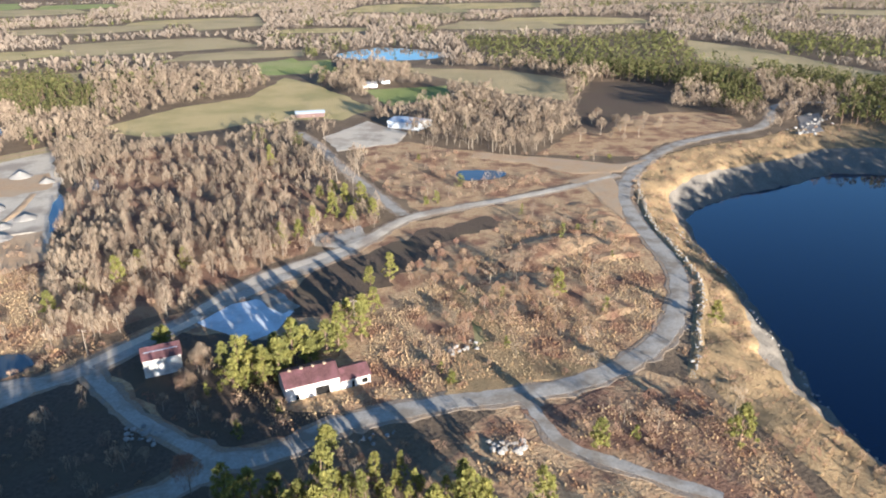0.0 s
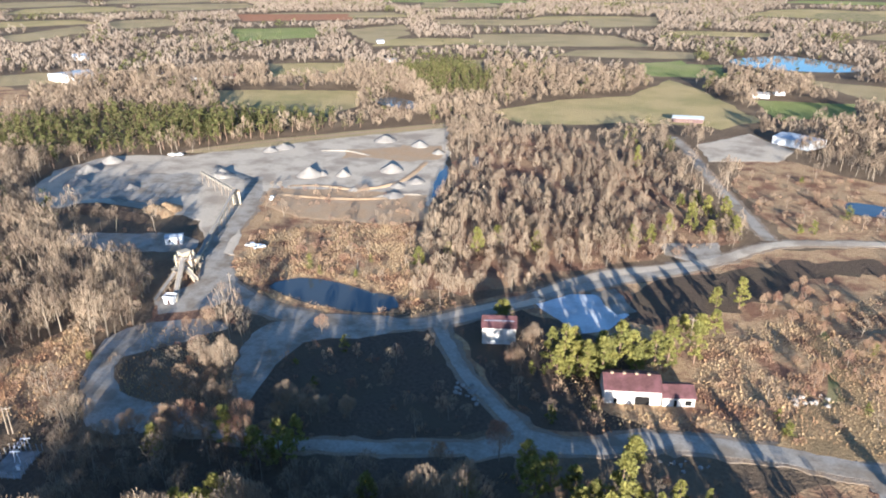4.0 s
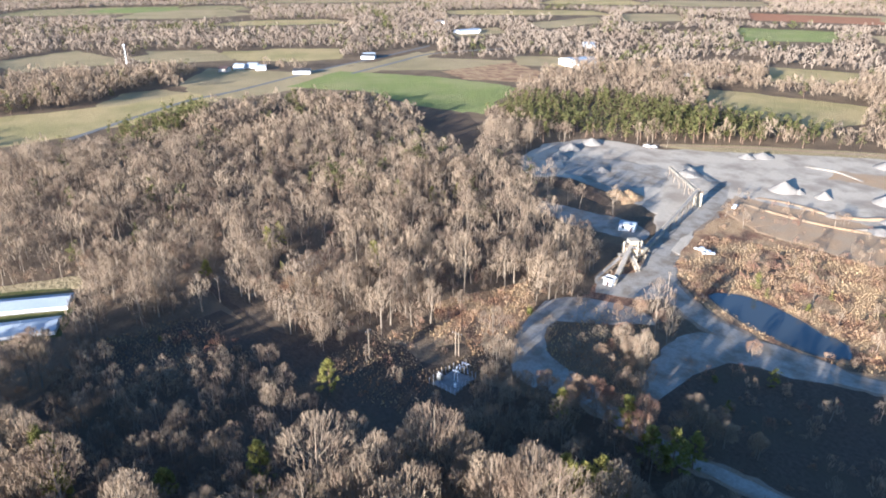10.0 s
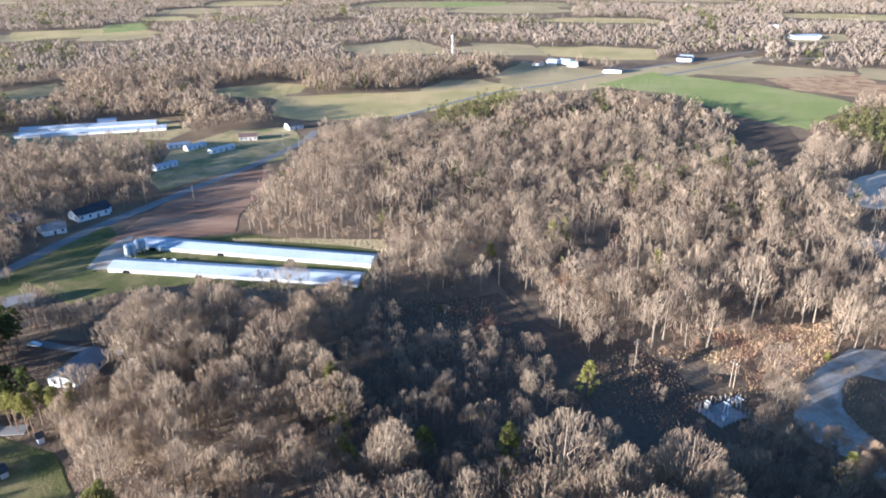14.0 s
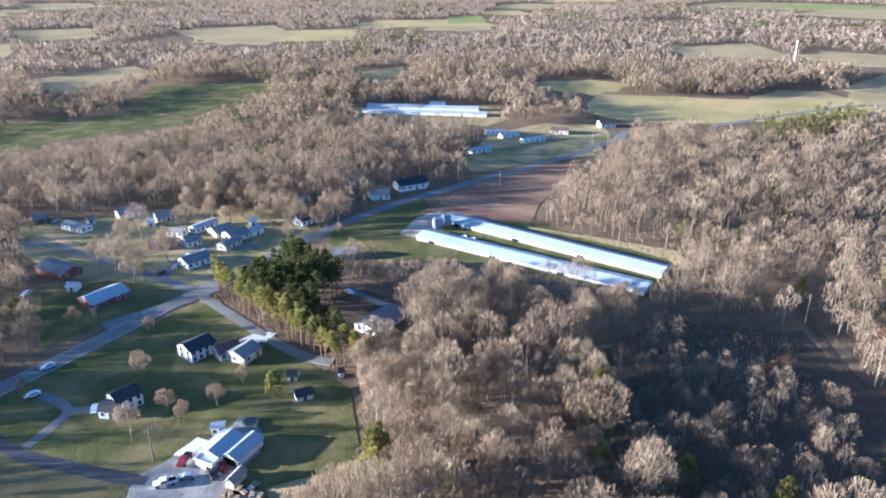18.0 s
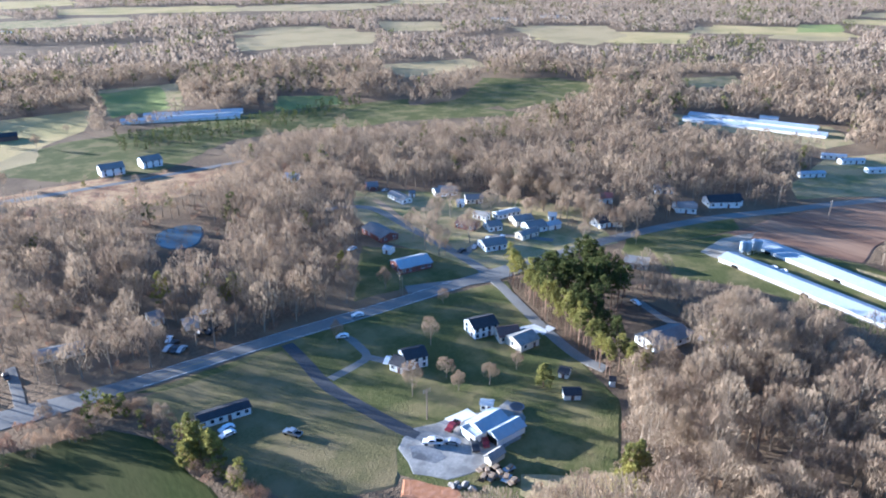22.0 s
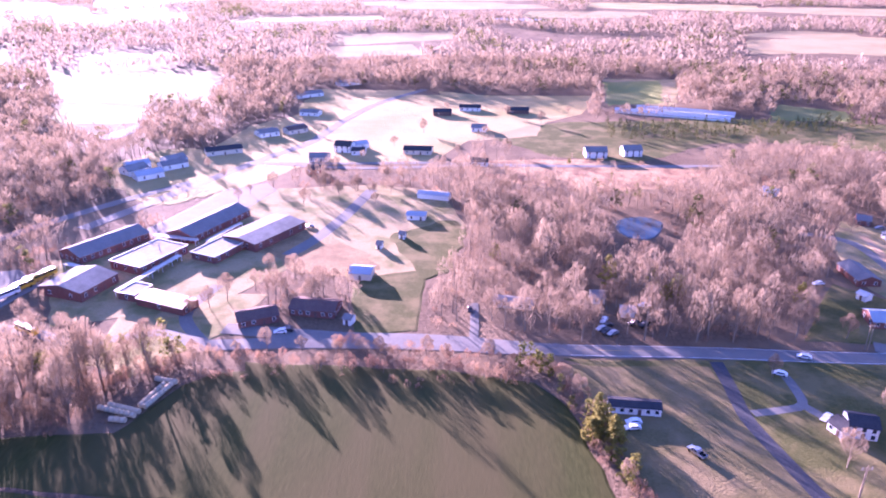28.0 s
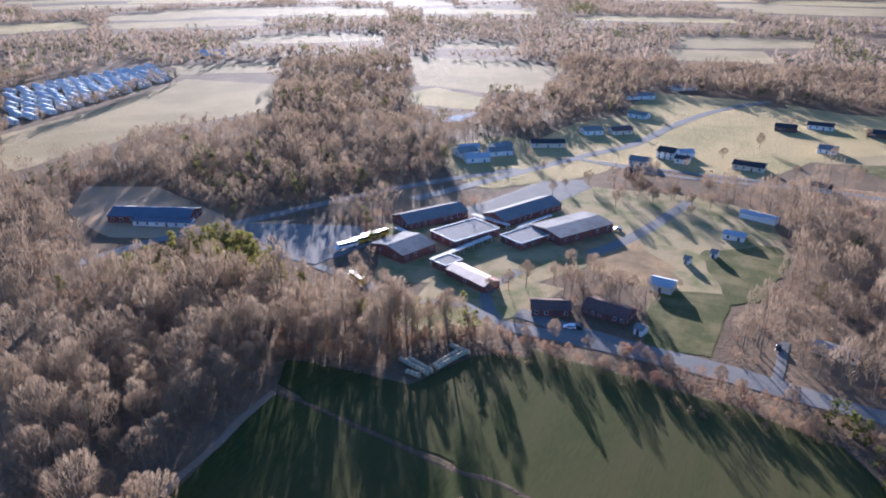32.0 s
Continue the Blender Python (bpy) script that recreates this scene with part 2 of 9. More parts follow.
def water_mat(name, base):
    m = bpy.data.materials.new(name)
    m.use_nodes = True
    N, L = m.node_tree.nodes, m.node_tree.links
    b = N["Principled BSDF"]
    b.inputs["Base Color"].default_value = (*base, 1)
    b.inputs["Roughness"].default_value = 0.04
    b.inputs["IOR"].default_value = 1.33
    n = N.new("ShaderNodeTexNoise")
    n.inputs["Scale"].default_value = 0.6
    L.new(N.new("ShaderNodeNewGeometry").outputs["Position"], n.inputs["Vector"])
    bp = N.new("ShaderNodeBump")
    bp.inputs["Distance"].default_value, bp.inputs["Strength"].default_value = 0.02, 0.3
    L.new(n.outputs["Fac"], bp.inputs["Height"])
    L.new(bp.outputs[0], b.inputs["Normal"])
    return m


M["water"] = water_mat("deep_water", (0.002, 0.012, 0.040))
M["pond"] = water_mat("shallow_murky_water", (0.05, 0.058, 0.06))

# ---- mesh helpers ----
def part(name, bm, material, parent=None, label=""):
    me = bpy.data.meshes.new(name)
    bm.to_mesh(me)
    bm.free()
    me.materials.append(material)
    ob = new(name, me)
    ob.parent = parent
    return tagged(ob, label)


def box(bm, cx, cy, cz, sx, sy, sz, rz=0.0, bevel=0.0):
    r = bmesh.ops.create_cube(bm, size=1, matrix=pose(cx, cy, cz, 0, 0, rz) @ Matrix.Diagonal((sx, sy, sz, 1)))
    if bevel:
        es = {e for v in r["verts"] for e in v.link_edges}
        bmesh.ops.bevel(bm, geom=list(es), offset=bevel, segments=1, affect="EDGES")
    return bm


def rod(bm, a, b, r1, r2=None, n=6):
    a, b = Vector(a), Vector(b)
    q = (b - a).to_track_quat("Z", "Y").to_matrix().to_4x4()
    bmesh.ops.create_cone(bm, cap_ends=True, segments=n, radius1=r1, radius2=r1 if r2 is None else r2,
                          depth=(b - a).length, matrix=Matrix.Translation((a + b) / 2) @ q)
    return bm


def B():
    return bmesh.new()


def thing(name, x, y, yaw, label, category, group="", z=0.0, kind=""):
    e = new(name)
    e.empty_display_size = 0.5
    e.matrix_world = pose(x, y, z, 0, 0, yaw)
    return tagged(e, label, category, group, kind)


def mesh_np(name, V, Fc, material):
    me = bpy.data.meshes.new(name)
    V, Fc = np.asarray(V, np.float32), np.asarray(Fc, np.int32)
    n, k = Fc.shape
    me.vertices.add(len(V))
    me.vertices.foreach_set("co", V.ravel())
    me.loops.add(n * k)
    me.loops.foreach_set("vertex_index", Fc.ravel())
    me.polygons.add(n)
    me.polygons.foreach_set("loop_start", np.arange(0, n * k, k, dtype=np.int32))
    me.update(calc_edges=True)
    me.materials.append(material)
    return me


# ---- land-use raster: where trees may stand ----
CELL, HALF = 4.0, 2720.0
NG = int(2 * HALF / CELL)
LAND = np.zeros((NG, NG), np.uint8)        # 0 woods, 1 open, 2 scrub, 3 pines, 4 thin scrub
GX = (np.arange(NG) + 0.5) * CELL - HALF


def mark_poly(pts, code, grow=0.0):
    p = np.array(pts, float)
    i0, j0 = np.clip(((p.min(0) - grow + HALF) / CELL).astype(int) - 1, 0, NG - 1)
    i1, j1 = np.clip(((p.max(0) + grow + HALF) / CELL).astype(int) + 2, 0, NG)
    if i1 <= i0 or j1 <= j0:
        return
    X, Y = np.meshgrid(GX[i0:i1], GX[j0:j1], indexing="ij")
    ins = np.zeros(X.shape, bool)
    for (xa, ya), (xb, yb) in zip(p, np.roll(p, -1, 0)):
        c = (ya > Y) != (yb > Y)
        ins ^= c & (X < (xb - xa) * (Y - ya) / (yb - ya + 1e-9) + xa)
    if grow:
        for a, b in zip(p, np.roll(p, -1, 0)):
            ins |= seg_dist(X, Y, a, b) < grow
    LAND[i0:i1, j0:j1][ins] = code


def seg_dist(X, Y, a, b):
    d = b - a
    t = np.clip(((X - a[0]) * d[0] + (Y - a[1]) * d[1]) / (d @ d + 1e-9), 0, 1)
    return np.hypot(X - a[0] - t * d[0], Y - a[1] - t * d[1])


def mark_line(pts, width, code):
    for a, b in zip(pts[:-1], pts[1:]):
        a, b = np.array(a, float), np.array(b, float)
        lo, hi = np.minimum(a, b) - width, np.maximum(a, b) + width
        i0, j0 = np.clip(((lo + HALF) / CELL).astype(int) - 1, 0, NG - 1)
        i1, j1 = np.clip(((hi + HALF) / CELL).astype(int) + 2, 0, NG)
        X, Y = np.meshgrid(GX[i0:i1], GX[j0:j1], indexing="ij")
        LAND[i0:i1, j0:j1][seg_dist(X, Y, a, b) < width] = code


def land(x, y):
    i = np.clip(((np.asarray(x) + HALF) / CELL).astype(int), 0, NG - 1)
    j = np.clip(((np.asarray(y) + HALF) / CELL).astype(int), 0, NG - 1)
    return LAND[i, j]


def spline(pts, closed=False, step=6.0):
    """Catmull-Rom through the points, about a vertex every step metres."""
    P = [Vector((*p[:2], 0)) for p in pts]
    n = len(P)
    out = []
    for i in range(n if closed else n - 1):
        g = (lambda k: P[k % n]) if closed else (lambda k: P[min(max(k, 0), n - 1)])
        p0, p1, p2, p3 = g(i - 1), g(i), g(i + 1), g(i + 2)
        k = max(2, min(60, int((p2 - p1).length / step)))
        for j in range(k):
            t = j / k
            out.append(0.5 * (2 * p1 + (p2 - p0) * t + (2 * p0 - 5 * p1 + 4 * p2 - p3) * t * t + (3 * p1 - p0 - 3 * p2 + p3) * t ** 3))
    if not closed:
        out.append(P[-1])
    return out


LEVEL = [0.0]


def patch(name, pts, material, label, z=0.02, code=1, rough=1.2, smooth=False, kind="structure", category=""):
    """A piece of ground cover with an uneven edge."""
    far = math.hypot(*pts[0])
    step = max(4.0, far / 90)
    if smooth:
        ring = spline(pts, True, step)
    else:
        ring = []
        for a, b in zip(pts, pts[1:] + pts[:1]):
            a, b = Vector((*a, 0)), Vector((*b, 0))
            k = max(1, min(80, int((b - a).length / step)))
            ring += [a.lerp(b, i / k) for i in range(k)]
    LEVEL[0] += 0.004
    z = z + LEVEL[0] * 0.12
    bm = B()
    vs = []
    for v in ring:
        o = noise.noise_vector(v * 0.11) * rough + noise.noise_vector(v * 0.03) * rough
        vs.append(bm.verts.new((v.x + o.x, v.y + o.y, z)))
    es = [bm.edges.new((a, b)) for a, b in zip(vs, vs[1:] + vs[:1])]
    bmesh.ops.triangle_fill(bm, edges=es, use_beauty=True)
    for f in bm.faces:
        if f.normal.z < 0:
            f.normal_flip()
    bmesh.ops.inset_region(bm, faces=bm.faces[:], thickness=0.9, use_boundary=True)
    for v in bm.verts:
        if v.is_boundary:       # the edge runs out into the ground
            v.co.z = -0.02
    ob = part(name, bm, material)
    if code is not None:
        for s in (1.0, 0.97, 0.94, 0.915) if code == 1 else (1.0, 0.96):
            mark_poly([(a * s, b * s) for a, b in pts], code)
    return tagged(ob, label, category or name.replace("_", " "), kind=kind)


def road(name, pts, width, material, label, z=0.06, rough=0.8, clear=1.5, verge=0.0):
    """A road: a low crowned strip with worn edges. width may be one number or (start, end)."""
    if verge:
        wide = tuple(v + verge for v in width) if isinstance(width, tuple) else width + verge
        road(name + "_verge", pts, wide, M["verge"], "stony weedy verge of the " + label.split(" ", 1)[-1], z - 0.05, 2.0, 0.0)
    line = spline(pts, False, 2.5)
    w0, w1 = width if isinstance(width, tuple) else (width, width)
    LEVEL[0] += 0.004
    z += LEVEL[0] * 0.12
    bm = B()
    rows = []
    for i, p in enumerate(line):
        d = (line[min(i + 1, len(line) - 1)] - line[max(i - 1, 0)]).normalized()
        nrm = Vector((-d.y, d.x, 0))
        w = (w0 + (w1 - w0) * i / len(line)) / 2
        a = w + noise.noise(p * 0.13) * rough + noise.noise(p * 0.45) * rough * 0.7
        b = w + noise.noise(p * 0.13 + Vector((9, 4, 2))) * rough + noise.noise(p * 0.45 + Vector((9, 4, 2))) * rough * 0.7
        rows.append([bm.verts.new(p + nrm * a + Vector((0, 0, -0.12))), bm.verts.new(p + nrm * a * 0.93 + Vector((0, 0, z))),
                     bm.verts.new(p + Vector((0, 0, z + 0.05))), bm.verts.new(p - nrm * b * 0.93 + Vector((0, 0, z))),
                     bm.verts.new(p - nrm * b + Vector((0, 0, -0.12)))])
    for r, s in zip(rows[:-1], rows[1:]):
        for k in range(4):
            bm.faces.new((r[k], r[k + 1], s[k + 1], s[k]))
    bmesh.ops.recalc_face_normals(bm, faces=bm.faces)
    ob = part(name, bm, material)
    for s in (1.0, 0.975, 0.95):
        mark_line([(p.x * s, p.y * s) for p in line], max(w0, w1) / 2 + clear, 1)
    return tagged(ob, label, "road", kind="structure")


# ---- the quarry pit: rim and waterline, point by point round the pit ----
RIM = [(109.7, 396.7), (104.5, 361.2), (102.5, 323.6), (100.6, 275.2), (91.1, 233.4), (80.2, 203.0), (78.9, 182.9), (86.7, 160.6), (94.4, 136.5),
       (104.7, 110.6), (125.6, 119.7), (172.6, 175.8), (269.4, 301.4), (363.8, 424.0), (420.5, 524.9), (383.2, 552.3), (345.2, 549.5), (301.0, 538.9), (264.1, 524.6), (217.8, 493.8), (175.6, 475.4), (135.2, 441.2)]
SHORE = [(132.7, 363.7), (133.0, 355.0), (126.9, 323.6), (130.1, 288.0), (128.8, 250.7), (124.9, 220.4), (122.8, 200.1), (123.5, 176.2), (126.8, 154.0),
         (130.7, 141.5), (146.7, 156.1), (193.8, 220.7), (263.5, 319.6), (310.4, 386.2), (340.4, 439.0), (319.7, 452.4), (294.7, 455.7), (258.9, 458.0), (222.5, 434.6), (191.1, 421.1), (159.0, 399.9), (141.8, 382.1)]
WATER_Z = -16.0
rim = spline(RIM, True, 4.0)
K = len(rim)
# the ground: one sheet to the horizon with the pit cut out of it
bm = B()
outer = [bm.verts.new((5600 * math.cos(a * math.pi / 32), 5600 * math.sin(a * math.pi / 32), 0)) for a in range(64)]
inner = []
for v in rim:
    o = noise.noise_vector(v * 0.08) * 2.0
    inner.append(bm.verts.new((v.x + o.x, v.y + o.y, 0)))
es = [bm.edges.new((a, b)) for a, b in zip(outer, outer[1:] + outer[:1])] + [bm.edges.new((a, b)) for a, b in zip(inner, inner[1:] + inner[:1])]
edge_co = [v.co.copy() for v in inner]
bmesh.ops.triangle_fill(bm, edges=es, use_beauty=True)
for f in bm.faces:
    if f.normal.z < 0:
        f.normal_flip()
tagged(part("ground", bm, M["ground"]), "brown leaf litter and dry winter grass", "ground", kind="structure")
# the pit's sides: rings from the rim down below the water, a grassy slope above and rock below
near_shore = spline(SHORE, True, 4.0)
sh = [near_shore[int(i * len(near_shore) / K)] for i in range(K)]
STEPS = 16
for lo, hi, material, nm, lb in ((0, 10, M["bank"], "quarry_bank", "steep tan slope of dry grass above the quarry"),
                                 (10, STEPS + 1, M["rock"], "quarry_wall", "grey rock wall down to the quarry water")):
    bm = B()
    rings = []
    for s in range(lo, hi + 1):
        u = s / STEPS
        ring = []
        for i in range(K):
            a, b = edge_co[i], sh[i]
            d = -0.25 if s == 0 else WATER_Z * (0.55 * u ** 1.3 if u < 0.6 else 0.31 + (u - 0.6) * 1.75)
            p = Vector((a.x + (b.x - a.x) * min(u * 1.02, 1.06), a.y + (b.y - a.y) * min(u * 1.02, 1.06), 0))
            k = 0 if s == 0 else 1.6
            o = noise.noise_vector(Vector((p.x, p.y, d * 2)) * 0.09) * k + noise.noise_vector(Vector((p.x, p.y, d * 3)) * 0.3) * k * 0.5
            ring.append(bm.verts.new((p.x + o.x, p.y + o.y, d + (o.z * 1.2 if s else 0))))
        rings.append(ring)
    for r, q in zip(rings[:-1], rings[1:]):
        for i in range(K):
            bm.faces.new((r[i], r[(i + 1) % K], q[(i + 1) % K], q[i]))
    bmesh.ops.recalc_face_normals(bm, faces=bm.faces)
    for f in bm.faces:
        f.smooth = True
    tagged(part(nm, bm, material), lb, "quarry slope", kind="structure")
bm = B()
vs = [bm.verts.new((v.x, v.y, WATER_Z)) for v in spline([(x + (x - 175) * 0.1, y + (y - 240) * 0.1) for x, y in SHORE], True, 12)]
bmesh.ops.triangle_fill(bm, edges=[bm.edges.new((a, b)) for a, b in zip(vs, vs[1:] + vs[:1])])
for f in bm.faces:
    if f.normal.z < 0:
        f.normal_flip()
tagged(part("quarry_lake", bm, M["water"]), "deep blue still water filling the old quarry", "lake", kind="structure")
mark_poly(RIM, 1, 2)

# ---- land cover: scrub, fields, yards ----
patch("scrub_land", [(-133.6, 179.4), (-100.7, 229.5), (-53.6, 269.1), (-18.7, 326.2), (68.3, 384.5), (103.2, 383.6), (98.8, 319.7), (97.2, 266.5), (81.7, 210.4), (60.9, 192.8), (18.4, 176.2), (-29.6, 161.8), (-57.5, 150.1), (-99.5, 179.0)],
      M["scrub"], "brown scrub with dry grass tufts", code=4, rough=3, category="scrub")
patch("scrub_land", [(76.2, 179.9), (87.1, 151.0), (92.0, 126.8), (61.2, 113.9), (-12.1, 131.3), (15.0, 174.8), (64.4, 192.7)], M["scrub"], "brown scrub beside the quarry", code=4, rough=3, category="scrub")
patch("scrub_land", [(-60.8, 513.4), (27.7, 461.5), (106.1, 424.7), (69.1, 389.9), (-13.5, 338.5), (-51.1, 422.6)], M["scrub"], "reddish scrub in the old workings", code=4, rough=4, category="scrub")
patch("scrub_land", [(-219.2, 188.5), (-274.2, 274.1), (-193.8, 319.1), (-160.7, 279.5), (-160.5, 242.0), (-118.3, 226.8), (-129.9, 190.9), (-160.1, 175.5)], M["scrub"], "tan scrub round the settling ponds", code=4, rough=3, category="scrub")
# this hollow's shade is put into the dark ground colour
patch("dark_scrub_land", [(-136.9, 124.4), (-149.9, 155.5), (-111.3, 188.2), (-63.3, 148.5), (-94.5, 126.1), (-123.3, 111.6)], M["dark_scrub"], "grass and brambles coloured dark for shade", code=4, rough=3, category="scrub")
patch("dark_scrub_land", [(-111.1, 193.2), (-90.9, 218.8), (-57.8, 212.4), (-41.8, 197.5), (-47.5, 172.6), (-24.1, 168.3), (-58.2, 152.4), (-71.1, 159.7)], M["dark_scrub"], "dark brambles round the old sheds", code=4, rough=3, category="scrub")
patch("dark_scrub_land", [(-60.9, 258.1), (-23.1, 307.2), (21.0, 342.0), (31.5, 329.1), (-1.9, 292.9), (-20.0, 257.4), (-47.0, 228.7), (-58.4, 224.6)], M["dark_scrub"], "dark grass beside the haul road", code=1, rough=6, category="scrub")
# ground of the shaded hollow, darkened in its colour
patch("dark_scrub_land", [(-229.6, -29.3), (-244.8, 12.4), (-207.9, 37.2), (-184.2, 68.9), (-156.1, 63.3), (-150.9, 37.2), (-178.7, -18.1), (-199.5, -40.9)], M["dark_scrub"], "hollow brambles under the power line, coloured dark for shade", code=4, rough=4, category="scrub")
patch("scrub_land", [(-220.5, 84.4), (-225.8, 131.1), (-205.2, 121.0), (-185.1, 100.1), (-190.3, 76.4)], M["scrub"], "reddish brambles beside the gravel loop", code=2, rough=3, category="scrub")
patch("pad_grass", [(7.2, 256.9), (15.1, 236.9), (21.4, 211.3), (7.7, 203.9), (10.5, 227.9), (2.6, 246.7)], M["drylawn"], "strip of pale dry grass", rough=2, code=1)

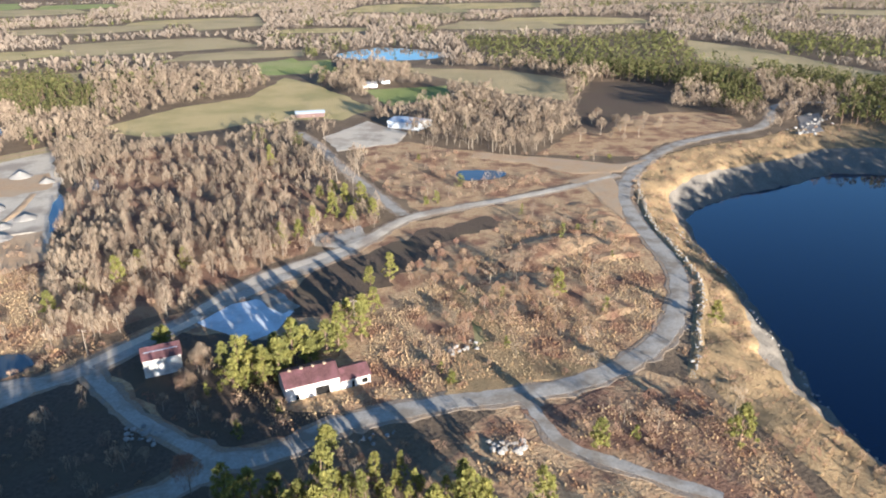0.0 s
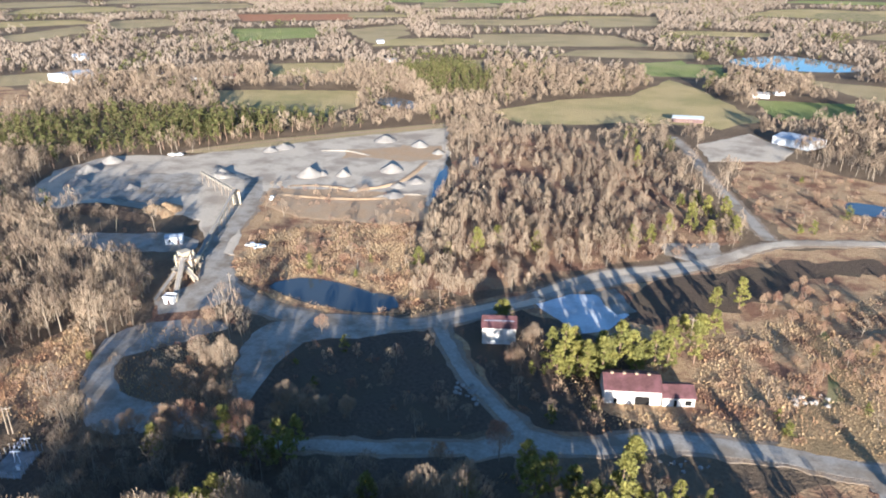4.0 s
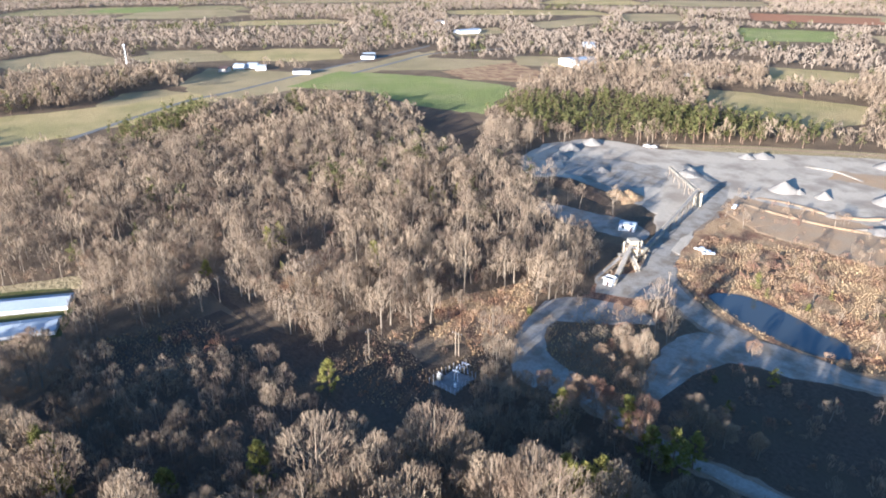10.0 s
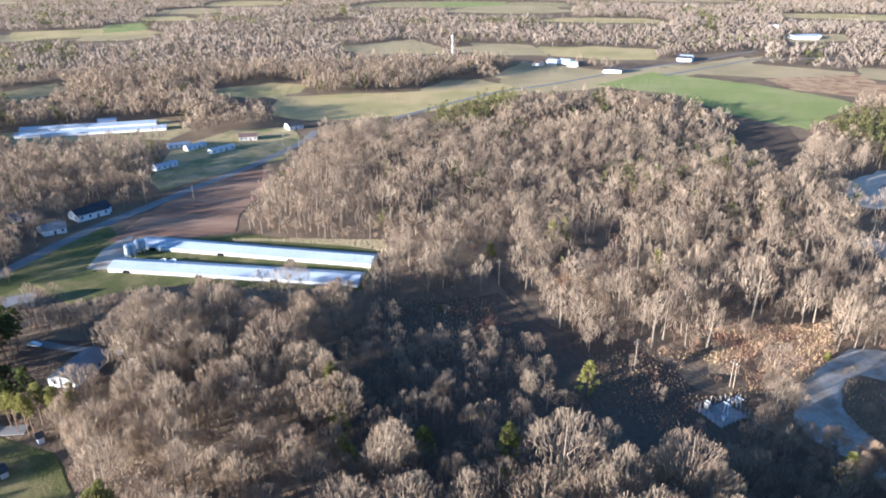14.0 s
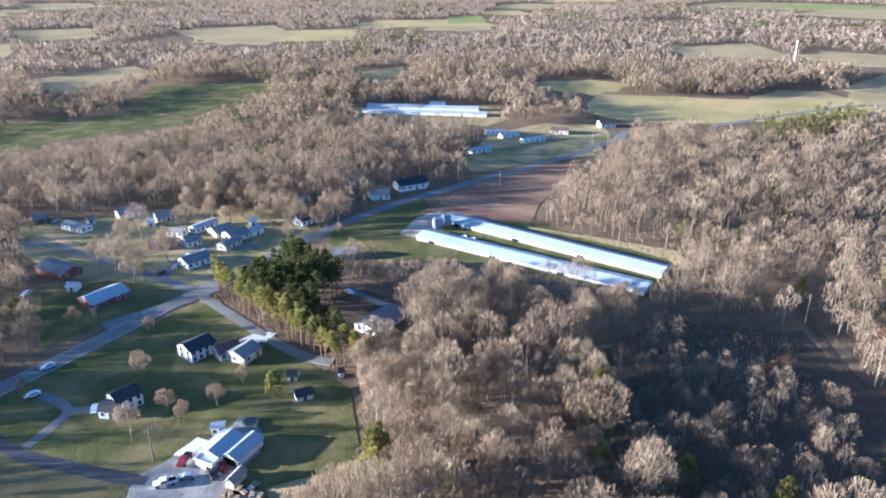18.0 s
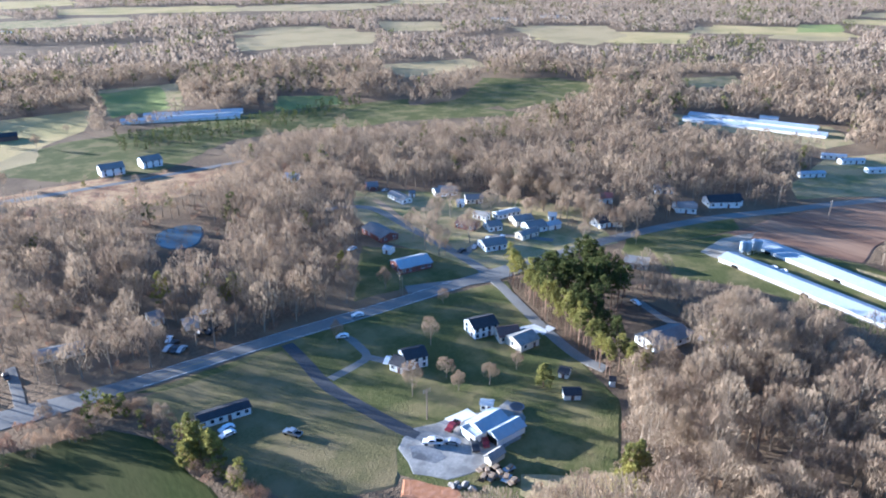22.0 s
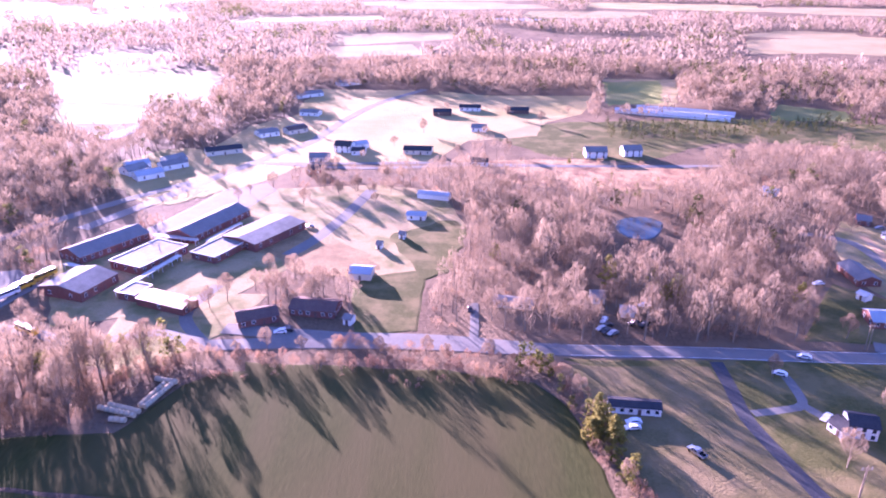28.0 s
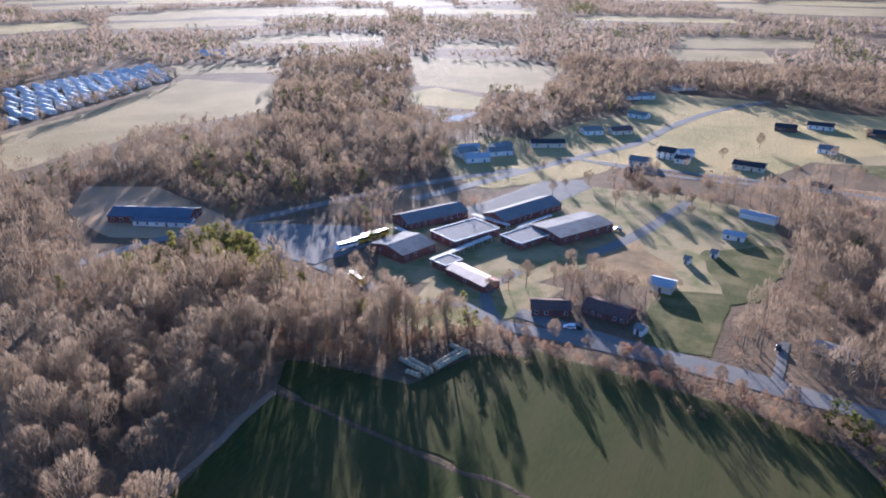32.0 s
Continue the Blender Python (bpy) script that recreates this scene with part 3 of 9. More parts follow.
FIELDS = [
    ("pasture", "field", [(-250.4, 523.3), (-215.6, 590.0), (-185.1, 674.8), (-174.2, 790.9), (-132.2, 743.7), (-59.4, 615.2), (-84.2, 563.0), (-129.7, 598.4), (-168.1, 539.5), (-214.7, 513.1)], "olive green pasture"),
    ("pasture", "greenfield", [(-238.5, 912.6), (-146.3, 939.3), (-120.5, 829.8), (-200.0, 808.5)], "bright green pasture"),
    ("pasture", "greenfield", [(-81.4, 707.4), (2.5, 730.3), (7.5, 666.5), (-47.4, 619.7)], "green paddock"),
    ("pasture", "tanfield", [(-493.1, 799.0), (-421.5, 819.9), (-392.8, 786.1), (-466.1, 752.4)], "tan pasture"),
    ("pasture", "tanfield", [(375.5, 1148.2), (434.1, 1030.8), (483.8, 789.3), (423.2, 684.4), (370.4, 795.3), (318.7, 900.7)], "tan strip of grassland"),
    ("pasture", "tanfield", [(-539.2, 1554.0), (-419.1, 1696.7), (-353.3, 1468.9), (-452.9, 1358.9)], "tan pasture far off"),
    ("pasture", "tanfield", [(74.6, 832.6), (129.4, 767.8), (114.0, 639.4), (62.0, 685.1), (-57.5, 862.7)], "brown marshy meadow"),
    ("pasture", "greenfield", [(-789.4, 212.4), (-630.4, 336.6), (-529.3, 253.3), (-585.5, 211.3), (-656.2, 197.9), (-691.1, 182.7)], "green winter wheat"),
    ("pasture", "field", [(-553.2, 509.7), (-428.3, 573.4), (-378.1, 511.2), (-380.3, 459.0), (-442.1, 454.5), (-499.8, 460.0)], "yellow-green pasture"),
    ("pasture", "field", [(-268.8, 542.7), (-235.1, 620.7), (-141.7, 720.7), (-106.9, 569.9), (-164.6, 551.0), (-232.0, 526.8)], "olive pasture beside the quarry yard"),
    ("pasture", "field", [(-647.6, 677.2), (-566.7, 732.7), (-512.6, 668.7), (-564.3, 594.5)], "yellow-green pasture"),
    ("pasture", "tanfield", [(-852.8, 450.0), (-801.4, 515.4), (-730.6, 460.9), (-772.4, 412.9)], "tan pasture"),
    ("pasture", "tanfield", [(-857.4, 232.9), (-881.2, 329.6), (-811.2, 427.1), (-743.4, 383.2), (-777.3, 293.8), (-803.6, 216.7)], "tan pasture"),
    ("brown_meadow", "scrub", [(-759.3, 309.5), (-798.2, 420.0), (-710.5, 412.0), (-650.1, 369.3), (-697.4, 310.4)], "brown meadow"),
    ("pasture", "tanfield", [(-1288.7, 700.8), (-1363.2, 915.2), (-1236.7, 855.5), (-1168.2, 688.0)], "tan pasture far off"),
    ("pasture", "tanfield", [(-846.1, 1099.6), (-812.4, 1257.2), (-690.9, 1088.7), (-659.4, 929.1)], "tan pasture far off"),
    ("clay_field", "redsoil", [(-1328.5, 1308.9), (-1095.4, 1443.9), (-978.2, 1310.4), (-1166.1, 1157.3)], "bare red clay field"),
    ("pasture", "greenfield", [(-234.5, 905.1), (-197.3, 961.2), (-168.8, 837.8), (-203.9, 816.3)], "green field"),
    ("pasture", "greenfield", [(-1045.5, 1013.7), (-917.4, 1119.8), (-804.6, 967.5), (-873.8, 859.7)], "green pasture far off"),
    ("pasture", "tanfield", [(-1183.4, 494.6), (-1226.8, 612.4), (-1123.5, 578.7), (-1098.6, 474.6)], "tan pasture far off"),
    ("pasture", "tanfield", [(-497.3, 814.3), (-424.7, 841.5), (-401.6, 783.5), (-466.4, 752.2)], "tan pasture"),
    ("pasture", "tanfield", [(-686.7, -48.1), (-744.0, -23.3), (-758.4, 9.6), (-682.8, 60.9), (-646.3, 26.0), (-618.8, -11.8), (-575.3, -44.3)], "tan stubble field at the wood's edge"),
    ("pasture", "tanfield", [(-777.7, 25.4), (-888.5, 66.8), (-812.0, 163.3), (-817.6, 195.9), (-942.9, 376.7), (-853.2, 325.2), (-718.9, 159.5), (-672.7, 73.8), (-693.8, 57.4)], "tan stubble field"),
    ("pasture", "tanfield", [(-1033.6, -23.3), (-1077.4, 57.0), (-976.5, 101.6), (-943.8, 11.4)], "tan stubble field"),
    ("pasture", "tanfield", [(-1038.5, -184.8), (-1100.1, -108.1), (-1012.6, -53.9), (-927.9, -134.9)], "tan stubble field"),
    ("pasture", "tanfield", [(-1089.1, 0.9), (-1065.5, 91.4), (-948.8, 103.7), (-945.4, 22.2)], "tan stubble field"),
    ("pasture", "field", [(-626.4, -169.3), (-660.5, -109.3), (-682.1, -27.7), (-731.6, 33.9), (-674.3, 57.9), (-623.5, 3.8), (-566.2, -59.8), (-550.1, -110.1), (-566.9, -139.4)], "yellow stubble field above the wood"),
    ("pasture", "field", [(-664.3, -243.9), (-729.6, -202.8), (-716.1, -161.3), (-673.3, -157.7), (-641.3, -194.9)], "ochre stubble field"),
    ("pasture", "tanfield", [(-742.7, 28.5), (-837.5, 91.7), (-809.6, 153.1), (-879.5, 257.5), (-749.9, 148.2), (-686.6, 91.9), (-683.9, 53.3)], "tan stubble field"),
    ("pasture", "tanfield", [(-877.5, 278.2), (-942.0, 351.3), (-871.6, 340.3), (-820.2, 274.1)], "tan stubble field"),
    ("green_crop_field", "greenfield", [(-723.0, 126.8), (-809.3, 201.7), (-729.6, 287.2), (-640.1, 337.2), (-562.8, 277.4), (-539.9, 239.2), (-617.3, 219.5), (-671.6, 188.0)], "green winter wheat field"),
    ("pasture", "greenfield", [(-1360.8, -687.4), (-1432.0, -640.6), (-1279.5, -565.9), (-1214.6, -616.6)], "green field far off"),
    # the dark lawn colour stands in for shade on the next two pastures
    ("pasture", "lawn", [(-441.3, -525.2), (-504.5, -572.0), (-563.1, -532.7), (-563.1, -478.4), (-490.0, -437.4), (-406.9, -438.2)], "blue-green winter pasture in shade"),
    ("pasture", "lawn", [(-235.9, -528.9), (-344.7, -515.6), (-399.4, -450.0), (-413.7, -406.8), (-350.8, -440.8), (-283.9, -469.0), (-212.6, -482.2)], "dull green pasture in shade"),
    ("pasture", "tanfield", [(-792.1, -1242.8), (-891.6, -1163.9), (-788.9, -1018.5), (-697.6, -1068.8)], "tan stubble field far off"),
    ("pasture", "tanfield", [(-916.6, -994.8), (-1005.7, -887.6), (-931.0, -750.2), (-815.3, -699.7), (-815.6, -813.0)], "tan stubble field far off"),
    ("pasture", "greenfield", [(-280.2, -617.4), (-325.5, -588.2), (-311.2, -548.4), (-249.2, -555.5)], "green pasture"),
    ("pasture", "field", [(-646.0, -174.8), (-661.8, -134.7), (-687.6, -16.1), (-596.0, -10.7), (-551.1, -125.7), (-569.3, -161.3)], "yellow stubble field"),
    ("pasture", "field", [(-684.5, -253.1), (-726.6, -198.4), (-714.6, -157.2), (-638.0, -172.4)], "ochre stubble field"),
    ("pasture", "tanfield", [(-1043.7, -179.2), (-1135.8, -88.2), (-1035.1, -36.7), (-955.9, -32.0), (-975.1, -133.8)], "tan stubble field far off"),
    ("pasture", "drylawn", [(-655.6, -450.7), (-721.8, -424.8), (-678.1, -384.7), (-624.1, -400.9)], "dull meadow"),
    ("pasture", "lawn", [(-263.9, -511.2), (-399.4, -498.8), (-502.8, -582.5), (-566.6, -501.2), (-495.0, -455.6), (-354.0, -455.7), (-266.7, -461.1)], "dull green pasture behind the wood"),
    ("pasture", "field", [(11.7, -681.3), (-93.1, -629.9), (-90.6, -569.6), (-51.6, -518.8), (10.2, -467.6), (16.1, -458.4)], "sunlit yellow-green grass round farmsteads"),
    ("pasture", "drylawn", [(-158.5, -754.1), (-233.5, -749.7), (-193.1, -610.9), (-132.0, -619.6)], "green and tan pasture"),
    ("pasture", "tanfield", [(-462.8, -731.2), (-592.1, -709.7), (-561.9, -642.3), (-436.2, -632.7)], "tan stubble field far off"),
    ("pasture", "tanfield", [(-959.2, -995.7), (-1071.7, -898.6), (-953.1, -753.1), (-784.0, -753.5)], "tan stubble field far off"),
    ("pasture", "tanfield", [(-440.7, -1124.7), (-538.2, -1116.6), (-480.4, -960.3), (-389.1, -953.5)], "tan stubble field far off"),
    # again the dark lawn colour carries the pasture's shade
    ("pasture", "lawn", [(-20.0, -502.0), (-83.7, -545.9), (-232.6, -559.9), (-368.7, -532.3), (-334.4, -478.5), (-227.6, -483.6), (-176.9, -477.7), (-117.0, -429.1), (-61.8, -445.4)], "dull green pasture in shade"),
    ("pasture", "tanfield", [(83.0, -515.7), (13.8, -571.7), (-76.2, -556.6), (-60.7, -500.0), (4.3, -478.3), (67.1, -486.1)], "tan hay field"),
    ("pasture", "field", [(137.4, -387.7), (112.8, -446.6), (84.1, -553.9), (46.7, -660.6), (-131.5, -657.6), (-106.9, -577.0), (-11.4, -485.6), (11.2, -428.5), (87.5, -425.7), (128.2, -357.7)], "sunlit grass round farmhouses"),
    ("pasture", "field", [(334.7, -587.1), (324.2, -621.3), (256.5, -594.5), (244.1, -541.8), (307.7, -535.5)], "sunlit meadow"),
    ("pasture", "tanfield", [(454.4, -816.5), (254.5, -806.5), (216.7, -628.6), (296.3, -645.4), (389.4, -691.9)], "pale sunlit field"),
    ("pasture", "greenfield", [(-151.0, -729.9), (-213.6, -744.7), (-185.3, -622.0), (-132.7, -611.7)], "green pasture"),
    ("pasture", "tanfield", [(180.8, -1034.7), (55.6, -1062.1), (35.5, -948.2), (148.0, -921.3)], "pale field far off"),
    ("pasture", "tanfield", [(512.0, -303.5), (535.1, -420.1), (580.3, -549.9), (472.9, -564.5), (396.0, -462.6), (423.6, -378.2), (419.4, -297.0), (415.9, -240.9)], "broad tan field by the trailer park"),
    ("pasture", "tanfield", [(461.6, -807.8), (301.5, -829.9), (259.7, -752.2), (266.8, -614.9), (346.3, -627.6)], "pale sunlit field"),
    ("pasture", "tanfield", [(194.0, -1203.3), (-5.8, -1239.9), (-0.3, -1128.7), (159.8, -1049.5)], "pale field far off"),
    ("pasture", "tanfield", [(665.2, -607.2), (571.2, -695.9), (519.7, -631.8), (608.6, -569.6)], "pale field"),
]
# small fields scattered through the far woods
fr = np.random.default_rng(77)
for i in range(85):
    a, d = math.radians(fr.uniform(-30, 242)), 950 + 1700 * fr.uniform() ** 0.8
    lt, ld = fr.uniform(50, 170) * d / 1500, fr.uniform(30, 85) * d / 1000
    mk, lb = (("tanfield", "pale tan field far off"), ("field", "yellow-olive field far off"), ("drylawn", "dull brown meadow far off"), ("greenfield", "green pasture far off"))[int(fr.choice(4, p=[0.5, 0.32, 0.12, 0.06]))]
    ring = []
    for u, v in ((-1, -0.8), (0.1, -1), (1, -0.7), (0.9, 0.8), (-0.2, 1), (-0.9, 0.7)):
        u, v = u * fr.uniform(0.75, 1.2) * lt, v * fr.uniform(0.75, 1.2) * ld + d
        ring.append((-math.sin(a) * v + math.cos(a) * u, math.cos(a) * v + math.sin(a) * u))
    patch("pasture", ring, M[mk], lb, rough=d / 200, category="field")
for nm, mk, pts, lb in FIELDS:
    patch(nm, pts, M[mk], lb, rough=max(1.5, math.hypot(*pts[0]) / 200), category="field")

# the meadow, shade put into its colour, and the brush beyond the quarry road
patch("damp_meadow", [(97.8, 534.2), (117.2, 633.3), (155.1, 742.7), (204.6, 748.5), (247.8, 742.7), (199.8, 633.3), (186.0, 586.1), (154.7, 573.8), (119.4, 513.7)], M["dark_scrub"], "meadow in a hollow, painted dark for shade", rough=5, category="meadow")
patch("scrub_land", [(60, 455), (98, 520), (119, 514), (155, 574), (186, 586), (215, 590), (235, 570), (225, 530), (190, 508), (150, 482), (125, 448)], M["scrub"], "reddish brush beyond the quarry road", code=4, rough=4, category="scrub")

patch("pasture", [(187.2, -371.6), (199.1, -442.6), (160.3, -450.2), (156.0, -527.0), (129.8, -566.7), (133.1, -689.6), (58.6, -686.4), (28.8, -685.1), (70.9, -564.2), (93.7, -467.1), (118.5, -421.4), (139.2, -383.4), (155.0, -357.3)], M["field"], "sunlit tan grass beside the main road", rough=4, category="field")

# the yards of the stone works
patch("stone_yard", [(-388.4, 210.1), (-419.0, 247.0), (-418.5, 290.5), (-374.6, 316.4), (-355.8, 365.3), (-321.8, 415.3), (-269.7, 477.3), (-222.4, 394.9), (-199.1, 342.1), (-182.6, 301.6), (-210.8, 303.7), (-240.0, 290.9), (-276.9, 279.2), (-243.5, 231.0), (-223.5, 202.7), (-235.6, 201.3), (-269.3, 225.3), (-303.6, 226.3), (-335.5, 218.7), (-352.4, 203.4)],
      M["yard"], "pale crushed-stone storage yard", z=0.09, rough=3, category="yard")
patch("dirt_bank", [(-280.0, 287.1), (-237.2, 307.7), (-204.5, 316.1), (-192.7, 317.4), (-174.4, 286.1), (-184.1, 266.5), (-203.2, 264.4), (-231.5, 253.6), (-258.1, 260.9)], M["dirt"], "bare tan dirt below the yard", z=0.1, rough=3, category="bare soil", code=4)
patch("grass_verge", [(-394.3, 312.2), (-363.4, 373.2), (-277.5, 486.2), (-265.8, 470.5), (-315.0, 406.7), (-359.3, 334.6)], M["tanfield"], "tan grass strip behind the yard", z=0.1, category="grass")
patch("gravel_loop", [(-182.7, 100.0), (-167.3, 91.4), (-154.3, 95.3), (-144.9, 102.5), (-143.6, 109.9), (-157.7, 110.3), (-170.4, 107.7), (-184.1, 113.5), (-190.9, 122.2), (-185.2, 131.4), (-178.3, 146.5), (-176.2, 155.8), (-193.6, 151.3), (-204.8, 138.4), (-205.9, 126.1), (-196.8, 112.4)], M["gravel"], "grey gravel turning loop", z=0.1, rough=1.5, category="yard", smooth=True)
patch("gravel_pad", [(-143.8, 124.1), (-153.6, 133.7), (-165.6, 154.6), (-163.4, 167.2), (-155.2, 176.9), (-141.7, 185.3), (-127.4, 188.6), (-119.3, 183.6), (-131.2, 169.3), (-144.0, 161.4), (-143.7, 147.4), (-139.5, 133.1), (-136.6, 122.6)], M["gravel"], "thin grey gravel among weeds", z=0.1, rough=2.5, category="yard", smooth=True)
patch("gravel_pad", [(-233.1, 194.0), (-223.5, 202.7), (-192.1, 173.4), (-192.6, 158.9), (-205.5, 147.0), (-218.3, 156.9), (-217.0, 173.7)], M["gravel"], "gravel floor under the crushing plant", z=0.1, rough=2, category="yard")
patch("gravel_pad", [(-311.4, 184.6), (-267.8, 209.0), (-250.0, 208.6), (-242.4, 195.1), (-275.3, 180.3), (-300.0, 174.1)], M["gravel"], "shaded gravel behind the plant", z=0.1, rough=2, category="yard")
patch("concrete_pad", [(-89.7, 224.2), (-80.5, 238.3), (-71.2, 243.9), (-55.9, 232.4), (-58.8, 217.1), (-66.5, 210.2), (-76.2, 215.8)], M["concrete"], "cracked pale concrete slab", z=0.11, rough=1.0, category="slab")
patch("wash_of_stone_dust", [(-75.3, 243.0), (-66.6, 252.9), (-55.5, 235.6), (-59.3, 228.9), (-68.9, 234.4)], M["gravel"], "patchy stone dust", z=0.12, rough=2.5, category="yard")
patch("gravel_pad", [(-64.1, 308.0), (-40.5, 322.6), (-33.3, 303.8), (-47.6, 293.8), (-58.2, 296.7)], M["gravel"], "grey gravel clearing", z=0.1, rough=2, category="yard")
patch("gravel_pad", [(-88.7, 505.4), (-61.5, 562.2), (-27.9, 521.4), (-34.2, 486.8), (-71.2, 467.5)], M["yard"], "pale gravel lot at the warehouse", z=0.1, rough=2, category="yard")
patch("dirt_track", [(20.2, 461.7), (63.8, 448.8), (114.0, 428.3), (106.7, 412.1), (75.6, 409.3), (54.6, 432.6), (15.9, 447.4)], M["dirt"], "bare dirt junction", z=0.1, rough=1.5, category="bare soil")
patch("dirt_track", [(70.0, 395.5), (101.3, 418.5), (97.6, 373.3), (88.4, 327.9), (85.2, 345.0), (80.0, 378.9)], M["dirt"], "bare dirt at the fork", z=0.1, rough=1.5, category="bare soil")
patch("rubble", [(284.7, 571.2), (309.0, 581.6), (280.3, 516.5), (259.7, 506.3)], M["boulder"], "heap of pale broken rock", z=0.1, rough=2, category="rubble", code=1)
patch("dirt_track", [(-0.9, 176.4), (2.0, 201.1), (15.1, 209.8), (11.5, 225.7), (1.6, 241.8), (5.3, 250.7), (13.4, 244.5), (19.1, 222.6), (26.3, 203.0), (48.6, 193.6), (36.6, 185.9), (18.7, 180.0)], M["bank"], "trodden tan grass track up the mound", z=0.08, rough=2.5, category="track", code=4)
patch("clay_spot", [(-213.9, 153.5), (-235.4, 182.6), (-220.4, 183.0), (-187.2, 157.1), (-185.8, 139.6), (-193.4, 132.6)], M["redscrub"], "reddish brown brush beside the loop", z=0.06, rough=4, category="scrub", code=2)
patch("brown_scrub", [(23.3, 167.7), (49.2, 180.2), (68.6, 177.0), (77.5, 160.7), (73.0, 134.3), (57.3, 140.4), (42.3, 148.7), (32.0, 157.4)], M["redscrub"], "reddish brown scrub below the quarry road", z=0.06, rough=5, category="scrub", code=2)
patch("dirt_track", [(-297.9, 372.4), (-267.0, 408.7), (-240.3, 419.9), (-225.6, 392.0), (-236.4, 369.6), (-264.6, 366.2), (-281.8, 358.5)], M["dirt"], "tan soil spread over the yard", z=0.11, rough=5, category="bare soil")
patch("stone_dust", [(-375.8, 229.9), (-366.5, 270.7), (-333.6, 285.6), (-307.9, 258.7), (-314.3, 230.6), (-345.5, 221.7)], M["gravel"], "grey stone dust on the yard", z=0.11, rough=6, category="yard")
# ponds
PONDS = [([(-187.9, 186.9), (-181.9, 199.3), (-167.1, 203.6), (-150.6, 202.8), (-133.5, 196.7), (-137.8, 187.9), (-150.8, 184.0), (-166.7, 182.6)], "settling pond"),
         ([(-383.2, 539.6), (-376.2, 561.3), (-342.0, 546.7), (-327.4, 522.1), (-350.0, 518.8)], "farm pond"),
         ([(-214.7, 375.3), (-205.0, 364.3), (-190.8, 328.5), (-188.5, 313.5), (-202.0, 339.5)], "ditch pool"),
         ([(-211.5, 402.8), (-205.4, 404.7), (-196.3, 385.1), (-199.4, 382.4)], "pool"),
         ([(-144.8, 997.7), (-86.7, 1066.5), (3.7, 994.3), (-11.2, 942.2), (-68.5, 923.8), (-121.2, 943.3)], "farm pond"),
         ([(8.7, 417.2), (35.5, 416.5), (32.7, 401.0), (10.9, 397.0)], "marsh pool"),
         ([(-81.8, -326.1), (-93.4, -331.3), (-102.8, -324.5), (-93.8, -303.4), (-84.4, -300.2), (-78.8, -310.1)], "woodland pond"),
         ([(252.1, -492.9), (240.8, -532.5), (231.0, -517.6), (238.8, -486.0)], "pond"),
         ([(-146.9, 202.3), (-138.9, 203.0), (-131.9, 195.2), (-140.9, 192.0)], "pond")]
for pts, nm in PONDS:
    patch("pond", pts, M["pond"], "still " + nm + " reflecting the sky", z=0.13, rough=0.8, smooth=True, category="pond")

# the farm and village ground
patch("ploughed_field", [(-292.9, -163.8), (-330.7, -161.5), (-396.4, -146.4), (-415.3, -119.2), (-367.3, -110.3), (-330.6, -113.1), (-307.0, -108.7), (-295.4, -136.1)], M["plough"], "brown ploughed field with furrows", z=0.07, category="field")
patch("farm_grass", [(-248.1, -173.7), (-292.9, -163.8), (-295.4, -136.1), (-305.7, -107.7), (-299.8, -74.9), (-288.8, -40.0), (-267.7, -36.6), (-246.2, -39.7), (-248.3, -100.2), (-246.1, -127.4), (-230.7, -148.0)], M["lawn"], "short grass round the poultry houses", z=0.06, category="lawn")
patch("field_edge", [(-299.0, -108.2), (-301.2, -75.2), (-299.9, -38.0), (-284.3, -33.2), (-290.8, -51.7), (-295.3, -84.6), (-294.4, -105.2)], M["tanfield"], "tan grass verge at the wood's edge", z=0.08, category="grass")
patch("gravel_lot", [(-263.3, -158.3), (-285.3, -161.4), (-306.4, -156.5), (-289.3, -148.2), (-271.3, -143.9), (-261.7, -147.4)], M["gravel"], "gravel lot at the poultry houses", z=0.1, category="yard")
patch("lawn", [(-35.6, -197.5), (-85.2, -196.6), (-125.0, -196.5), (-176.9, -188.8), (-165.0, -167.0), (-155.5, -130.9), (-146.6, -107.5), (-127.4, -89.5), (-109.4, -79.8), (-84.2, -104.3), (-65.5, -146.2), (-55.7, -183.7)], M["lawn"], "green winter lawn in long tree shadows", z=0.05, category="lawn")
patch("dry_meadow", [(-36.9, -194.0), (-81.4, -193.2), (-82.9, -182.3), (-82.9, -165.0), (-89.2, -144.9), (-86.3, -130.4), (-75.0, -116.1), (-51.9, -123.8), (-46.9, -143.5), (-40.9, -166.7)], M["olive"], "dull dry meadow beside the drive", z=0.07, category="meadow")
patch("dry_grass", [(-101.3, -102.3), (-122.3, -86.5), (-110.9, -78.4), (-97.3, -86.9), (-95.5, -96.5)], M["drylawn"], "tall dry grass at the wood's edge", z=0.07, code=4, category="grass")
patch("crop_field", [(65.6, -194.3), (36.4, -191.9), (1.9, -190.1), (-25.8, -183.4), (-33.6, -171.5), (-39.3, -143.6), (-40.6, -120.1), (-3.3, -118.7), (57.0, -152.6)], M["crop"], "green winter crop with wheel tracks", z=0.06, category="field")
patch("crop_field", [(133.2, -152.0), (116.8, -156.0), (91.8, -157.6), (81.8, -180.9), (73.1, -188.3), (46.7, -189.4), (-9.6, -186.6), (-22.3, -180.9), (-24.2, -160.7), (-31.9, -141.5), (51.8, -121.2), (64.2, -130.3), (112.1, -135.0), (126.7, -139.2)], M["crop"], "green winter crop with wheel tracks", z=0.065, category="field")
